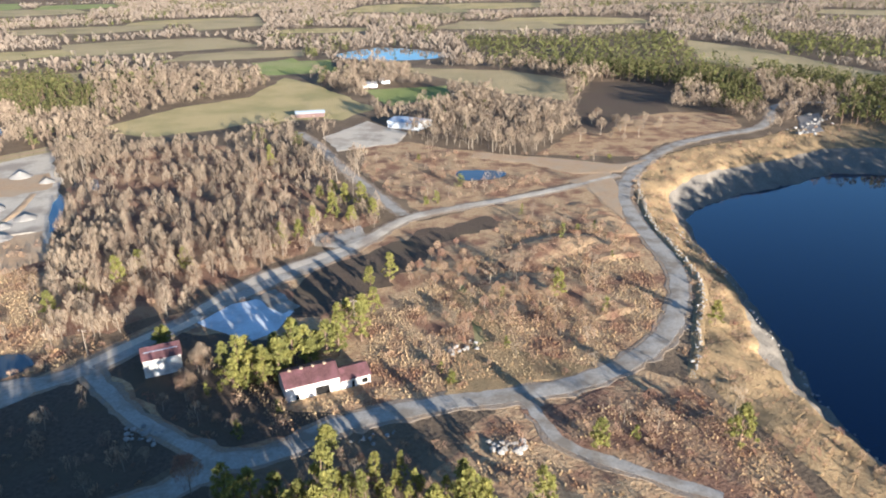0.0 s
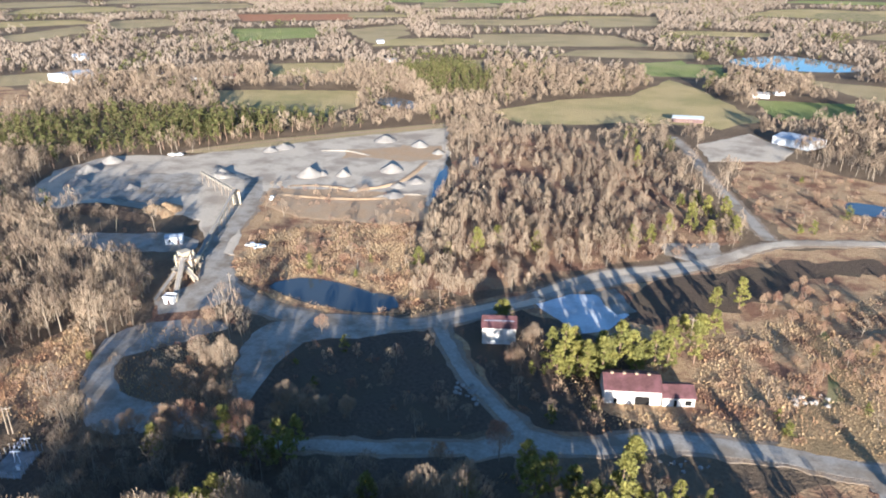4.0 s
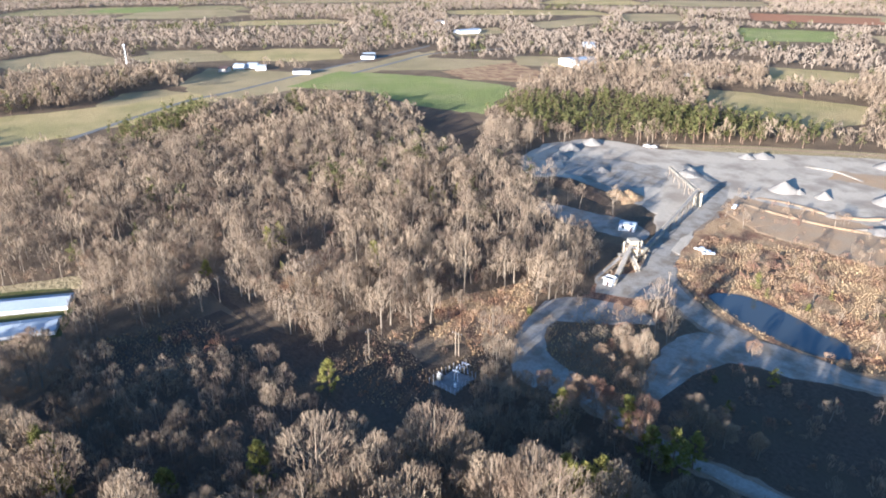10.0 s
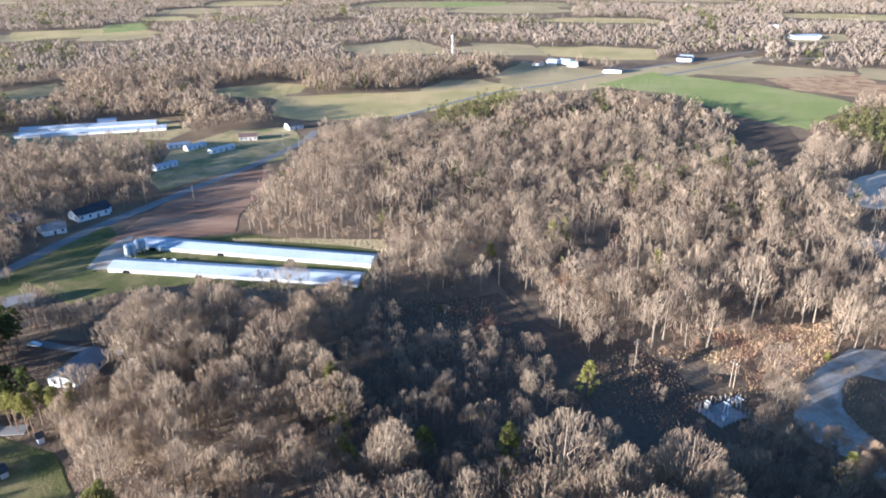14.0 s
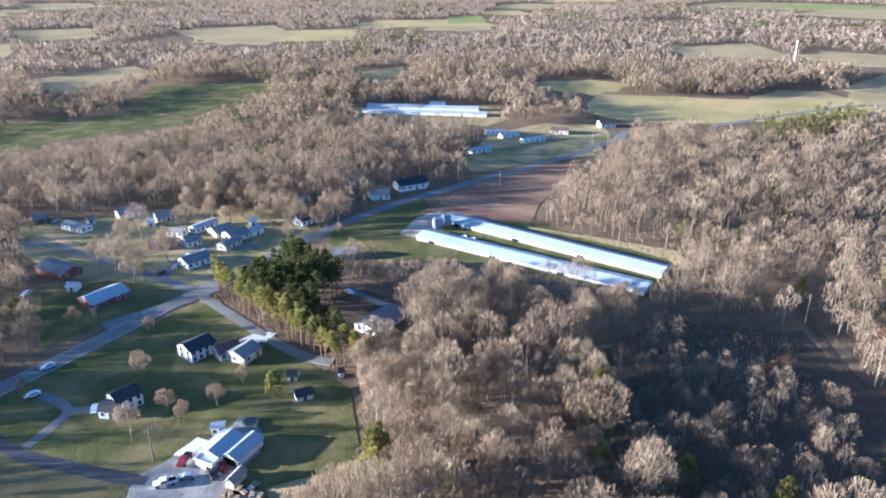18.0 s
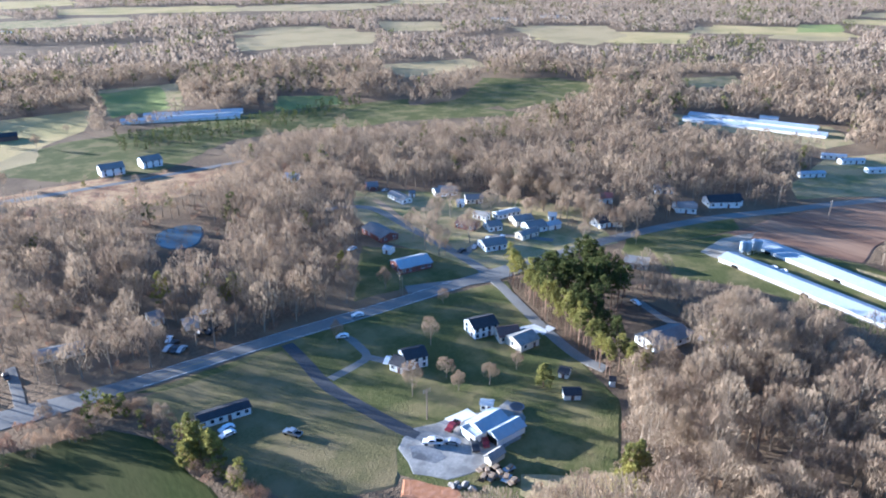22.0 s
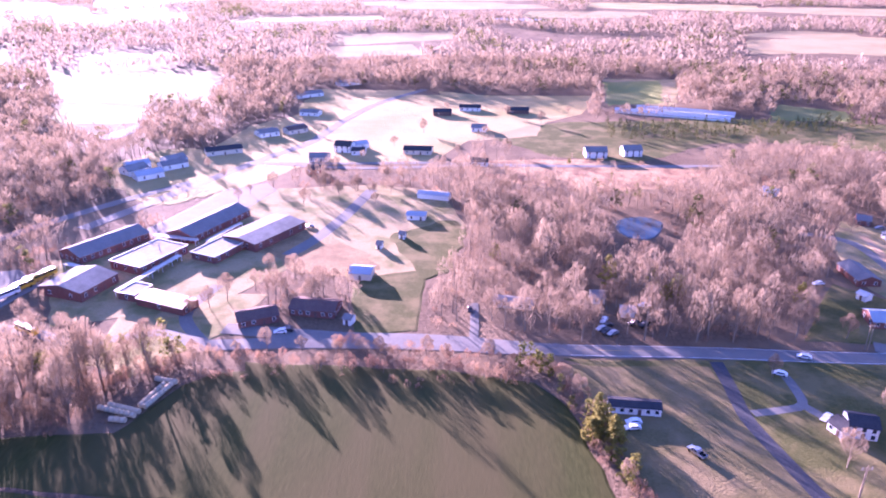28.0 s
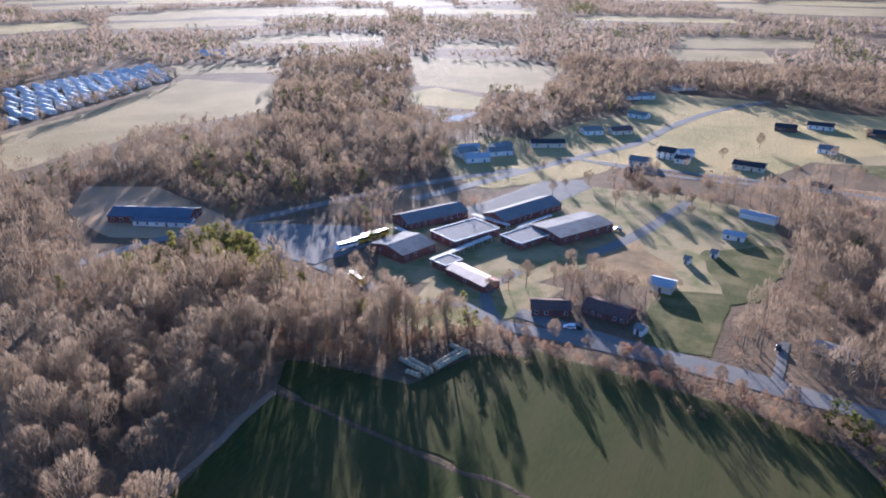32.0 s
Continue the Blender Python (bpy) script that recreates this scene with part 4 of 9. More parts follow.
patch("crop_field", [(120.0, -88.7), (125.0, -134.1), (110.5, -136.6), (81.6, -132.5), (59.7, -128.6), (51.1, -119.8), (85.9, -90.5)], M["crop"], "dull green field below the wood", z=0.06, category="field")
patch("lawn", [(-149.9, -255.2), (-172.1, -231.4), (-178.3, -201.2), (-166.0, -200.9), (-141.8, -207.4), (-117.8, -209.6)], M["lawn"], "lawn beside the road", z=0.05, category="lawn")
patch("lawn", [(-188.8, -326.7), (-238.2, -285.4), (-268.0, -229.4), (-242.8, -186.7), (-214.2, -195.6), (-183.4, -195.7), (-171.8, -211.0), (-160.6, -257.2), (-167.3, -291.9)], M["drylawn"], "tan winter grass between the houses", z=0.05, category="lawn")
patch("lawn", [(-256.6, -192.5), (-320.6, -178.3), (-301.6, -163.6), (-248.5, -172.5), (-231.6, -164.6), (-234.0, -177.2)], M["lawn"], "green verge beside the road", z=0.05, category="lawn")
patch("lawn", [(-387.8, -184.2), (-460.3, -199.6), (-515.5, -175.5), (-527.8, -133.5), (-485.4, -114.3), (-435.8, -117.5), (-397.8, -150.6), (-367.4, -167.7)], M["drylawn"], "grass round the row of trailers", z=0.05, category="lawn")
patch("farm_yard", [(-498.7, -346.4), (-553.9, -239.1), (-517.6, -204.5), (-485.2, -210.1), (-473.4, -319.5)], M["drylawn"], "tan grass round far poultry houses", z=0.05, category="grass")
# the dark ground colour puts the trees' shade on this yard
patch("lawn", [(-184.5, -148.0), (-204.7, -145.1), (-205.1, -124.8), (-196.6, -112.2), (-171.6, -117.7), (-172.3, -130.2)], M["dark_scrub"], "yard among the trees, coloured dark for shade", z=0.05, category="lawn")
patch("lawn", [(38.8, -251.7), (16.6, -286.1), (10.4, -261.7), (12.1, -214.0), (33.1, -210.3)], M["lawn"], "lawn with a straight drive", z=0.05, category="lawn")
patch("school_ground", [(118.8, -295.3), (96.9, -375.5), (45.2, -383.4), (3.9, -371.2), (10.5, -266.1), (39.3, -256.5), (62.7, -274.2), (88.7, -230.1), (141.1, -216.2), (170.9, -273.4)], M["drylawn"], "dry grass round the school", z=0.05, category="lawn")
patch("school_yard", [(117.3, -193.4), (119.8, -224.0), (93.8, -243.1), (81.8, -243.2), (70.2, -243.3), (75.6, -214.4), (98.9, -184.5)], M["drylawn"], "school courtyard grass", z=0.06, category="lawn")
patch("school_parking", [(144.3, -310.1), (126.5, -371.9), (105.6, -386.2), (95.8, -370.5), (115.9, -301.9), (131.3, -295.9)], M["asphalt"], "school car park", z=0.1, category="parking lot")
patch("parking", [(231.9, -242.8), (178.4, -265.4), (162.1, -249.4), (169.8, -217.4), (207.7, -219.0)], M["asphalt"], "asphalt apron beside the school", z=0.1, category="parking lot")
patch("clay_yard", [(351.8, -248.4), (314.9, -266.9), (234.4, -241.5), (212.4, -257.0), (212.2, -224.2), (275.0, -200.3), (318.7, -212.7)], M["dirt"], "bare ground round the long red building", z=0.06, category="yard")
patch("gravel_court", [(-85.3, -132.2), (-82.7, -126.8), (-78.9, -116.6), (-85.6, -110.3), (-94.4, -108.8), (-103.6, -110.6), (-111.9, -110.7), (-119.4, -115.3), (-121.7, -122.7), (-121.0, -126.8), (-116.2, -126.3), (-107.4, -127.9), (-97.9, -131.0), (-92.2, -134.1)], M["courtgravel"], "grey gravel court round the shop", z=0.09, rough=2.2, category="yard")
patch("dark_gravel", [(-86.6, -126.1), (-91.8, -124.4), (-91.1, -116.9), (-86.2, -115.2), (-82.9, -121.5)], M["court"], "dark damp patch on the gravel court", z=0.1, rough=2.4, category="yard")
patch("clay_spot", [(-77.3, -117.5), (-86.7, -107.3), (-85.1, -101.3), (-73.6, -112.5)], M["redsoil"], "bare red clay", z=0.1, category="bare soil")
patch("concrete_apron", [(-100.4, -131.1), (-109.4, -130.9), (-109.7, -125.7), (-100.4, -125.7)], M["concrete"], "concrete apron at the shop", z=0.13, rough=0.2, category="slab")
patch("gravel_pad", [(-118.0, -125.2), (-122.0, -123.3), (-120.9, -120.4), (-116.9, -121.7)], M["gravel"], "small gravel pad", z=0.12, category="yard", smooth=True)
patch("clearing", [(-264.0, 31.9), (-283.5, 43.5), (-292.4, 63.3), (-286.3, 70.5), (-266.3, 55.7), (-253.4, 37.1)], M["scrub"], "clearing in the wood", z=0.05, code=4, category="scrub")
patch("dark_scrub_land", [(-547.5, 200.7), (-533.5, 241.1), (-470.4, 226.7), (-434.9, 195.9), (-474.5, 179.7)], M["dark_scrub"], "dark clearing behind the wood", z=0.05, code=1, category="scrub")
patch("shed_lawn", [(38.9, -320.1), (3.9, -361.4), (-7.1, -317.9), (8.4, -277.7), (28.1, -284.8)], M["drylawn"], "grass round the sheds", z=0.05, category="lawn")
patch("brown_meadow", [(4.1, -434.8), (-82.6, -437.4), (-155.4, -414.4), (-132.5, -385.9), (-76.6, -367.4), (-22.4, -396.6)], M["scrub"], "brown brushy meadow", z=0.05, code=4, rough=4, category="meadow")

patch("brown_grass", [(91.4, -303.1), (72.1, -315.7), (46.0, -293.4), (30.3, -271.3), (47.4, -260.1), (72.2, -272.3)], M["bank"], "orange-brown worn grass behind the school", z=0.07, rough=5, category="grass", smooth=True)
patch("green_grass", [(27.0, -305.1), (2.2, -326.2), (-6.1, -299.1), (4.2, -260.5), (18.3, -268.3)], M["lawn"], "green grass behind the sheds", z=0.07, rough=5, category="grass", smooth=True)
patch("barn_yard", [(211.1, -419.3), (171.8, -464.1), (123.6, -406.8), (134.2, -358.9), (165.0, -351.5)], M["field"], "sunlit grass round white barns", z=0.07, rough=6, category="grass", smooth=True)
# the hollow with low growth; part of its shade is in the ground colour
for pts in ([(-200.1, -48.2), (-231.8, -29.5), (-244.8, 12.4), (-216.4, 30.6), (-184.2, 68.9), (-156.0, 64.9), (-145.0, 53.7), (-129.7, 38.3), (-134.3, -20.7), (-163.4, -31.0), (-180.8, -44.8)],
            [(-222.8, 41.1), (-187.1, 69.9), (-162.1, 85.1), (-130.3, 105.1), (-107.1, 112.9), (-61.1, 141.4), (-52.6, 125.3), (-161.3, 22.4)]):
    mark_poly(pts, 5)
    patch("dark_scrub_land", pts, M["dark_scrub"], "hollow ground coloured dark for its shade", code=None, rough=4, category="scrub")
mark_poly([(-65.3, 142.6), (-53.1, 144.6), (-34.3, 152.2), (-23.3, 160.5), (11.3, 167.9), (15.8, 131.0), (1.0, 112.8), (-55.5, 113.2)], 4)
mark_poly([(-170.4, 106.7), (-186.8, 116.3), (-189.9, 123.2), (-179.8, 134.7), (-173.3, 147.6), (-158.5, 142.2), (-139.7, 117.6), (-148.6, 111.9)], 4)
mark_poly([(-192.7, 133.3), (-231.1, 160.8), (-240.7, 187.0), (-248.0, 210.5), (-223.5, 202.7), (-192.1, 173.4), (-185.2, 152.5)], 1)
mark_poly([(-187.9, 126.1), (-200.9, 138.2), (-185.4, 155.5), (-175.2, 149.3)], 4)
for pts in ([(-172.3, 185.9), (-114.4, 185.2), (-99.3, 174.6), (-85.9, 161.9), (-61.0, 146.8), (-71.1, 135.2), (-108.5, 115.1), (-146.8, 132.4)],
            [(-103.4, 189.9), (-97.3, 194.7), (-81.2, 198.0), (-63.1, 181.5), (-51.2, 167.2), (-41.7, 159.4), (-59.7, 152.4), (-77.6, 164.9)],
            [(-51.4, 143.5), (-26.2, 159.2), (11.1, 165.2), (16.3, 151.7), (-12.1, 131.3), (-45.5, 121.0)]):
    mark_poly(pts, 6)
# woods between the school and the field
for pts in ([(150.0, -175.3), (142.9, -197.6), (122.4, -209.4), (97.5, -208.6), (81.0, -199.1), (60.1, -196.3), (72.2, -186.0), (84.0, -176.9), (92.5, -158.9), (107.8, -156.7), (131.6, -152.4)],):
    mark_poly(pts, 0)
mark_poly([(67.9, -205.3), (-22.3, -193.5), (-25.8, -188.0), (66.8, -199.7)], 2)
# woods of pine
for pts in ([(224.1, 592.4), (252.0, 648.1), (263.6, 696.7), (291.0, 705.5), (285.3, 633.3), (263.0, 592.4), (240.3, 573.8)],
            [(318.8, 907.7), (334.2, 817.4), (337.6, 714.4), (344.9, 648.1), (387.2, 619.1), (427.2, 688.1), (391.8, 762.7), (362.9, 853.9)],
            [(-529.3, 253.3), (-559.7, 299.5), (-518.0, 387.2), (-428.8, 400.3), (-356.0, 444.2), (-342.8, 427.9), (-363.4, 373.2), (-406.4, 301.4), (-441.4, 258.7)],
            [(-468.3, 707.3), (-421.1, 778.9), (-334.3, 692.4), (-298.5, 599.7), (-336.5, 566.0)],
            [(13.5, 1175.7), (185.8, 1121.8), (375.3, 1238.0), (318.8, 944.6), (310.0, 722.6), (278.3, 619.4), (248.7, 676.8), (135.7, 807.6), (52.7, 906.0)],
            [(522.2, 1225.9), (635.5, 1051.7), (521.2, 853.9), (447.0, 936.6)], [(337.9, 721.3), (406.2, 655.0), (383.2, 615.1), (320.8, 658.7)],
            [(329.9, 604.7), (446.0, 612.6), (387.5, 526.0), (326.2, 522.4), (301.0, 538.9)],
            [(-590.4, -34.1), (-633.9, 34.2), (-595.0, 46.3), (-515.7, 2.6), (-509.6, -30.3)],
            [(-175.0, -161.3), (-189.0, -139.7), (-202.7, -150.9), (-192.5, -170.9)],
            [(-181.8, -192.4), (-196.9, -190.2), (-212.0, -171.8), (-204.4, -151.2), (-184.9, -140.5), (-175.2, -141.9), (-162.8, -115.4), (-156.7, -116.2), (-166.2, -148.9)]):
    mark_poly(pts, 3)
mark_poly([(244.8, -172.8), (259.7, -199.9), (242.1, -216.5), (207.4, -218.9), (178.6, -206.4), (171.0, -186.7), (205.6, -180.5), (223.4, -165.8)], 9)
mark_poly([(-116.3, -535.0), (-209.0, -530.0), (-247.1, -540.0), (-331.8, -553.1), (-315.6, -525.3), (-208.1, -487.2), (-129.2, -483.4), (-105.4, -498.1)], 8)
mark_poly([(-76.0, -336.2), (-108.6, -338.4), (-102.9, -290.9), (-84.2, -250.8), (-60.1, -258.3)], 4)
mark_poly([(-174.2, -214.3), (-186.2, -199.6), (-180.7, -192.0), (-166.0, -198.1)], 1)
# bushes
for pts in ([(-27.7, -193.5), (-36.1, -190.7), (-42.5, -160.5), (-50.0, -122.8), (-41.1, -125.7), (-36.9, -151.8), (-27.3, -181.9)], [(79.9, -196.2), (43.5, -191.5), (-22.6, -187.3), (-20.7, -179.9), (41.6, -183.1), (72.0, -185.4)],
            [(8.5, 227.9), (29.5, 306.2), (87.1, 328.0), (89.1, 266.6), (58.0, 203.3), (21.4, 211.3)], [(-217.5, 238.3), (-176.9, 275.1), (-156.9, 228.6), (-201.6, 213.4)],
            [(-38.2, 435.3), (63.5, 395.7), (-8.0, 347.1)], [(-218.5, 198.0), (-205.4, 210.0), (-167.5, 218.9), (-132.8, 213.6), (-118.1, 198.7), (-138.9, 182.6), (-171.4, 174.9), (-200.2, 181.0)], [(-238.6, -30.1), (-245.5, 3.8), (-208.8, 25.8), (-197.8, -19.2)]):
    mark_poly(pts, 2)

# the young wood between the yard and the straight gravel road
patch("brush_ground", [(-214.0, 385.0), (-218.0, 465.0), (-197.7, 495.3), (-111.6, 472.0), (-75.0, 408.9), (-47.0, 353.2), (-31.0, 326.3), (-60.8, 296.0), (-86.8, 260.5), (-99.0, 236.9), (-116.3, 217.1), (-135.8, 214.6), (-160.0, 271.0), (-180.0, 330.0)], M["redscrub"], "reddish brush ground under the young wood", code=None, rough=5, category="scrub")
mark_poly([(-218.2, 391.7), (-224.9, 469.1), (-197.7, 500.3), (-111.6, 478.0), (-72.0, 410.9), (-44.0, 355.2), (-27.0, 326.3), (-57.8, 294.0), (-83.8, 258.5), (-96.0, 233.9), (-114.3, 213.1), (-135.8, 209.6), (-163.0, 271.0)], 7)
mark_poly([(-206.4, 56.3), (-204.8, 77.3), (-186.1, 87.7), (-165.5, 78.0), (-157.6, 60.6), (-163.1, 39.7), (-180.7, 32.9), (-200.1, 41.6)], 4)
for pts, nm in PONDS:
    mark_poly(pts, 1, 1)

# ---- roads ----
GR = "pale grey gravel haul road"
road("haul_road", [(-301.6, 296.9), (-270.7, 263.0), (-253.0, 234.1), (-241.0, 211.6), (-225.1, 192.0), (-205.5, 180.1), (-183.3, 172.9), (-165.5, 171.8), (-144.4, 176.4), (-127.1, 183.6), (-113.4, 195.0), (-102.1, 210.5), (-89.1, 232.5), (-67.4, 262.3), (-42.5, 291.0)], (11, 7), M["gravel"], GR, verge=3.5)
road("haul_road", [(-114.1, 193.9), (-104.9, 209.2), (-93.0, 225.1), (-84.8, 246.1), (-73.6, 263.8), (-55.6, 281.1), (-38.1, 300.4), (-19.0, 331.9), (3.8, 346.8), (34.3, 361.9), (66.0, 380.3), (84.3, 392.9), (103.6, 406.2)], (8, 5), M["yard"], "broad pale haul road", clear=2.5, verge=3.5)
road("gravel_road", [(-114.1, 193.9), (-103.4, 182.0), (-88.2, 167.6), (-73.5, 157.8), (-59.4, 149.0)], 4.5, M["gravel"], "narrow gravel track to the sheds", verge=3.5)
road("gravel_road", [(-70.5, 133.6), (-65.0, 141.5), (-58.4, 147.9), (-50.0, 149.6), (-40.7, 154.6), (-29.9, 163.8), (-14.5, 169.5), (1.7, 174.3), (18.5, 177.6), (36.0, 182.5), (51.4, 190.2), (64.9, 201.4), (78.3, 218.4), (87.3, 238.1), (94.3, 260.9), (95.7, 281.4), (94.4, 308.5), (94.3, 340.4), (97.4, 368.3), (107.1, 396.8), (129.1, 438.6), (161.8, 480.6), (197.8, 504.8), (235.6, 527.5), (262.1, 565.4), (278.6, 601.8), (316.9, 628.3), (376.0, 602.8)], 7.5, M["gravel"], "grey gravel road curving round the quarry rim", verge=3.5)
road("gravel_road", [(-59.0, 143.4), (-73.8, 135.1), (-93.1, 124.2), (-108.8, 116.9), (-124.5, 110.5), (-142.1, 106.6), (-154.7, 103.8)], 5, M["gravel"], "shaded gravel road through the hollow", verge=3.5)
road("dirt_road", [(-20.3, 336.9), (-40.0, 376.7), (-61.7, 422.9), (-90.0, 488.6), (-108.6, 524.1)], 6, M["gravel"], "straight gravel road between woods", verge=3.5)
road("dirt_road", [(21.3, 180.6), (26.9, 165.1), (31.7, 155.0), (42.0, 147.4), (54.5, 140.4), (66.3, 134.4)], 4, M["gravel"], "gravel side track", verge=3.5)
road("dirt_road", [(63.4, 446.0), (88.0, 421.3), (114.0, 428.3), (129.1, 438.6)], 5, M["dirt"], "dirt road", verge=3.5)
road("farm_track", [(-153.9, 59.5), (-164.2, 43.1), (-190.2, 34.4), (-212.4, 30.1), (-234.6, 20.3), (-272.1, 9.2)], 3.5, M["dark_scrub"], "dim track under the power line", clear=3)
road("field_road", [(-391.6, 310.0), (-358.3, 367.9), (-321.8, 415.3), (-270.1, 482.1)], 4, M["dirt"], "dirt lane behind the yard")
road("field_ditch", [(125.5, -136.0), (107.9, -134.7), (91.2, -132.6), (75.8, -130.7), (61.7, -128.9), (49.5, -129.5), (30.0, -124.0)], 1.6, M["dark_scrub"], "dry grassy ditch between the fields", rough=0.5, clear=0.5)
road("farm_track", [(125.5, -136.0), (124.7, -121.3), (123.0, -108.8), (122.4, -97.1), (121.2, -88.7)], 2.6, M["verge"], "rutted dirt track at the wood's edge", rough=0.5, clear=1.5)
road("country_road", [(79.1, -215.8), (38.0, -210.2), (4.4, -208.5), (-38.7, -202.3), (-82.4, -201.1), (-123.1, -198.6), (-158.2, -197.4), (-190.4, -195.8)], 7.5, M["asphalt"], "two-lane country road", rough=0.1, clear=4)
road("country_road", [(-36.0, -203.1), (-19.3, -203.1), (4.1, -205.3), (29.9, -206.3), (58.2, -205.9), (82.2, -204.0)], 7.5, M["asphalt"], "two-lane country road", rough=0.1, clear=3)
road("country_road", [(-139.9, -205.7), (-159.3, -198.1), (-177.5, -193.4), (-205.3, -194.1), (-239.2, -192.2), (-271.9, -187.3), (-306.1, -178.8), (-339.8, -165.7), (-378.6, -150.7), (-416.3, -134.5), (-476.1, -116.2), (-513.8, -112.5)], 7.0, M["asphalt"], "two-lane country road past the poultry farm", rough=0.1, clear=4)
road("lane", [(-174.6, -196.4), (-166.7, -171.8), (-160.0, -150.6), (-155.5, -130.9), (-156.6, -120.0)], 4.5, M["asphalt"], "narrow lane along the pine stand", rough=0.2)
road("driveway", [(-84.4, -195.5), (-83.8, -182.0), (-82.9, -165.0), (-86.2, -145.9), (-88.6, -134.5), (-90.5, -129.0)], 4.5, M["drive"], "dark asphalt driveway", rough=0.1)
road("driveway", [(-85.3, -168.1), (-93.8, -169.7), (-101.3, -172.5), (-102.8, -181.4), (-102.7, -187.3)], 3.2, M["asphalt"], "gravel driveway to the house", rough=0.2)
road("driveway", [(-101.3, -172.5), (-104.8, -166.1), (-108.1, -163.3)], 3.2, M["asphalt"], "gravel parking by the house", rough=0.3)
road("driveway", [(-7.3, -203.8), (-8.1, -218.9), (-8.6, -235.9)], 3.2, M["asphalt"], "narrow grey driveway under trees", rough=0.2)
road("driveway", [(-198.1, -116.5), (-199.2, -130.6), (-202.7, -143.6)], 3.5, M["asphalt"], "curved driveway in shade", rough=0.2)
road("driveway", [(-151.5, -153.3), (-158.6, -152.0), (-159.9, -147.8)], 7, M["concrete"], "concrete driveway", rough=0.2)
road("street", [(-174.6, -196.4), (-177.6, -217.9), (-180.0, -258.0), (-180.2, -296.7), (-161.6, -309.0)], 5, M["asphalt"], "village street", rough=0.2)
road("street", [(-180.0, -258.0), (-186.0, -285.2), (-189.7, -306.0)], 4, M["dirt"], "village dirt street", rough=0.3)
road("street", [(-177.6, -217.9), (-193.5, -225.1), (-208.0, -225.6), (-222.3, -206.7)], 4, M["asphalt"], "village street", rough=0.3)
road("far_road", [(125.0, -428.8), (55.8, -416.4), (-5.2, -422.6), (-44.7, -421.9), (-145.9, -421.2)], 5, M["asphalt"], "country lane", rough=0.2)
road("far_road", [(175.6, -311.6), (156.0, -354.5), (139.1, -393.1), (118.4, -440.1), (97.7, -482.7), (84.1, -553.9), (63.9, -621.2), (26.9, -689.3)], 8, M["asphalt"], "long straight main road", rough=0.2, clear=4)
road("far_road", [(260.7, -171.6), (253.2, -203.5), (234.4, -241.5), (207.2, -298.7), (178.0, -347.8), (145.8, -389.9)], 7, M["asphalt"], "main road behind the school", rough=0.2, clear=4)
road("far_road", [(108.3, -426.7), (60.0, -427.0), (11.2, -428.5), (-79.8, -421.7), (-165.4, -422.9)], 5, M["asphalt"], "side road", rough=0.2)
road("far_road", [(-559.8, -59.2), (-677.2, 25.9), (-720.5, 79.1), (-828.2, 189.6), (-918.4, 298.1), (-1001.1, 388.7)], 6, M["asphalt"], "far country road", rough=0.2)
road("far_road", [(-782.5, 210.3), (-852.4, 287.7), (-914.2, 363.2), (-926.6, 482.2)], 6, M["asphalt"], "far country road", rough=0.2)
road("school_drive", [(169.8, -217.4), (143.8, -211.9), (124.2, -205.1), (99.4, -212.4), (81.4, -202.1), (95.7, -224.8), (91.7, -250.3)], 5, M["asphalt"], "school drive", rough=0.2)
road("school_drive", [(44.2, -373.0), (53.6, -328.6), (62.3, -299.4), (71.0, -280.5)], 7, M["asphalt"], "school drive", rough=0.2)

# ---- buildings ----
def gable(bm, L, W, h, rise, axis):
    """A closed prism with gable ends; ridge along axis."""
    a, b = (L, W) if axis == "x" else (W, L)
    pr = [(-b / 2, 0), (b / 2, 0), (b / 2, h), (0, h + rise), (-b / 2, h)]
    ends = []
    for s in (-a / 2, a / 2):
        ends.append([bm.verts.new((s, y, z) if axis == "x" else (y, s, z)) for y, z in pr])
    for i in range(5):
        j = (i + 1) % 5
        bm.faces.new((ends[0][i], ends[0][j], ends[1][j], ends[1][i]))
    bm.faces.new(ends[0])
    bm.faces.new(ends[1][::-1])
    bmesh.ops.recalc_face_normals(bm, faces=bm.faces)


def slope(bm, L, W, h, rise, axis, side, over, t=0.14):
    """One roof slab with thickness."""
    a, b = (L, W) if axis == "x" else (W, L)
    k = rise / (b / 2)
    pts = []
    for u in (-a / 2 - over, a / 2 + over):
        for v, z in ((0, h + rise + 0.02), (b / 2 + over, h - k * over + 0.02)):
            for dz in (0, t):
                pts.append((u, side * v, z + dz) if axis == "x" else (side * v, u, z + dz))
    v = [bm.verts.new(p) for p in pts]
    for f in ((0, 1, 3, 2), (4, 6, 7, 5), (0, 4, 5, 1), (2, 3, 7, 6), (1, 5, 7, 3), (0, 2, 6, 4)):
        bm.faces.new([v[i] for i in f])
    bmesh.ops.recalc_face_normals(bm, faces=bm.faces)


WINDOWS = {}


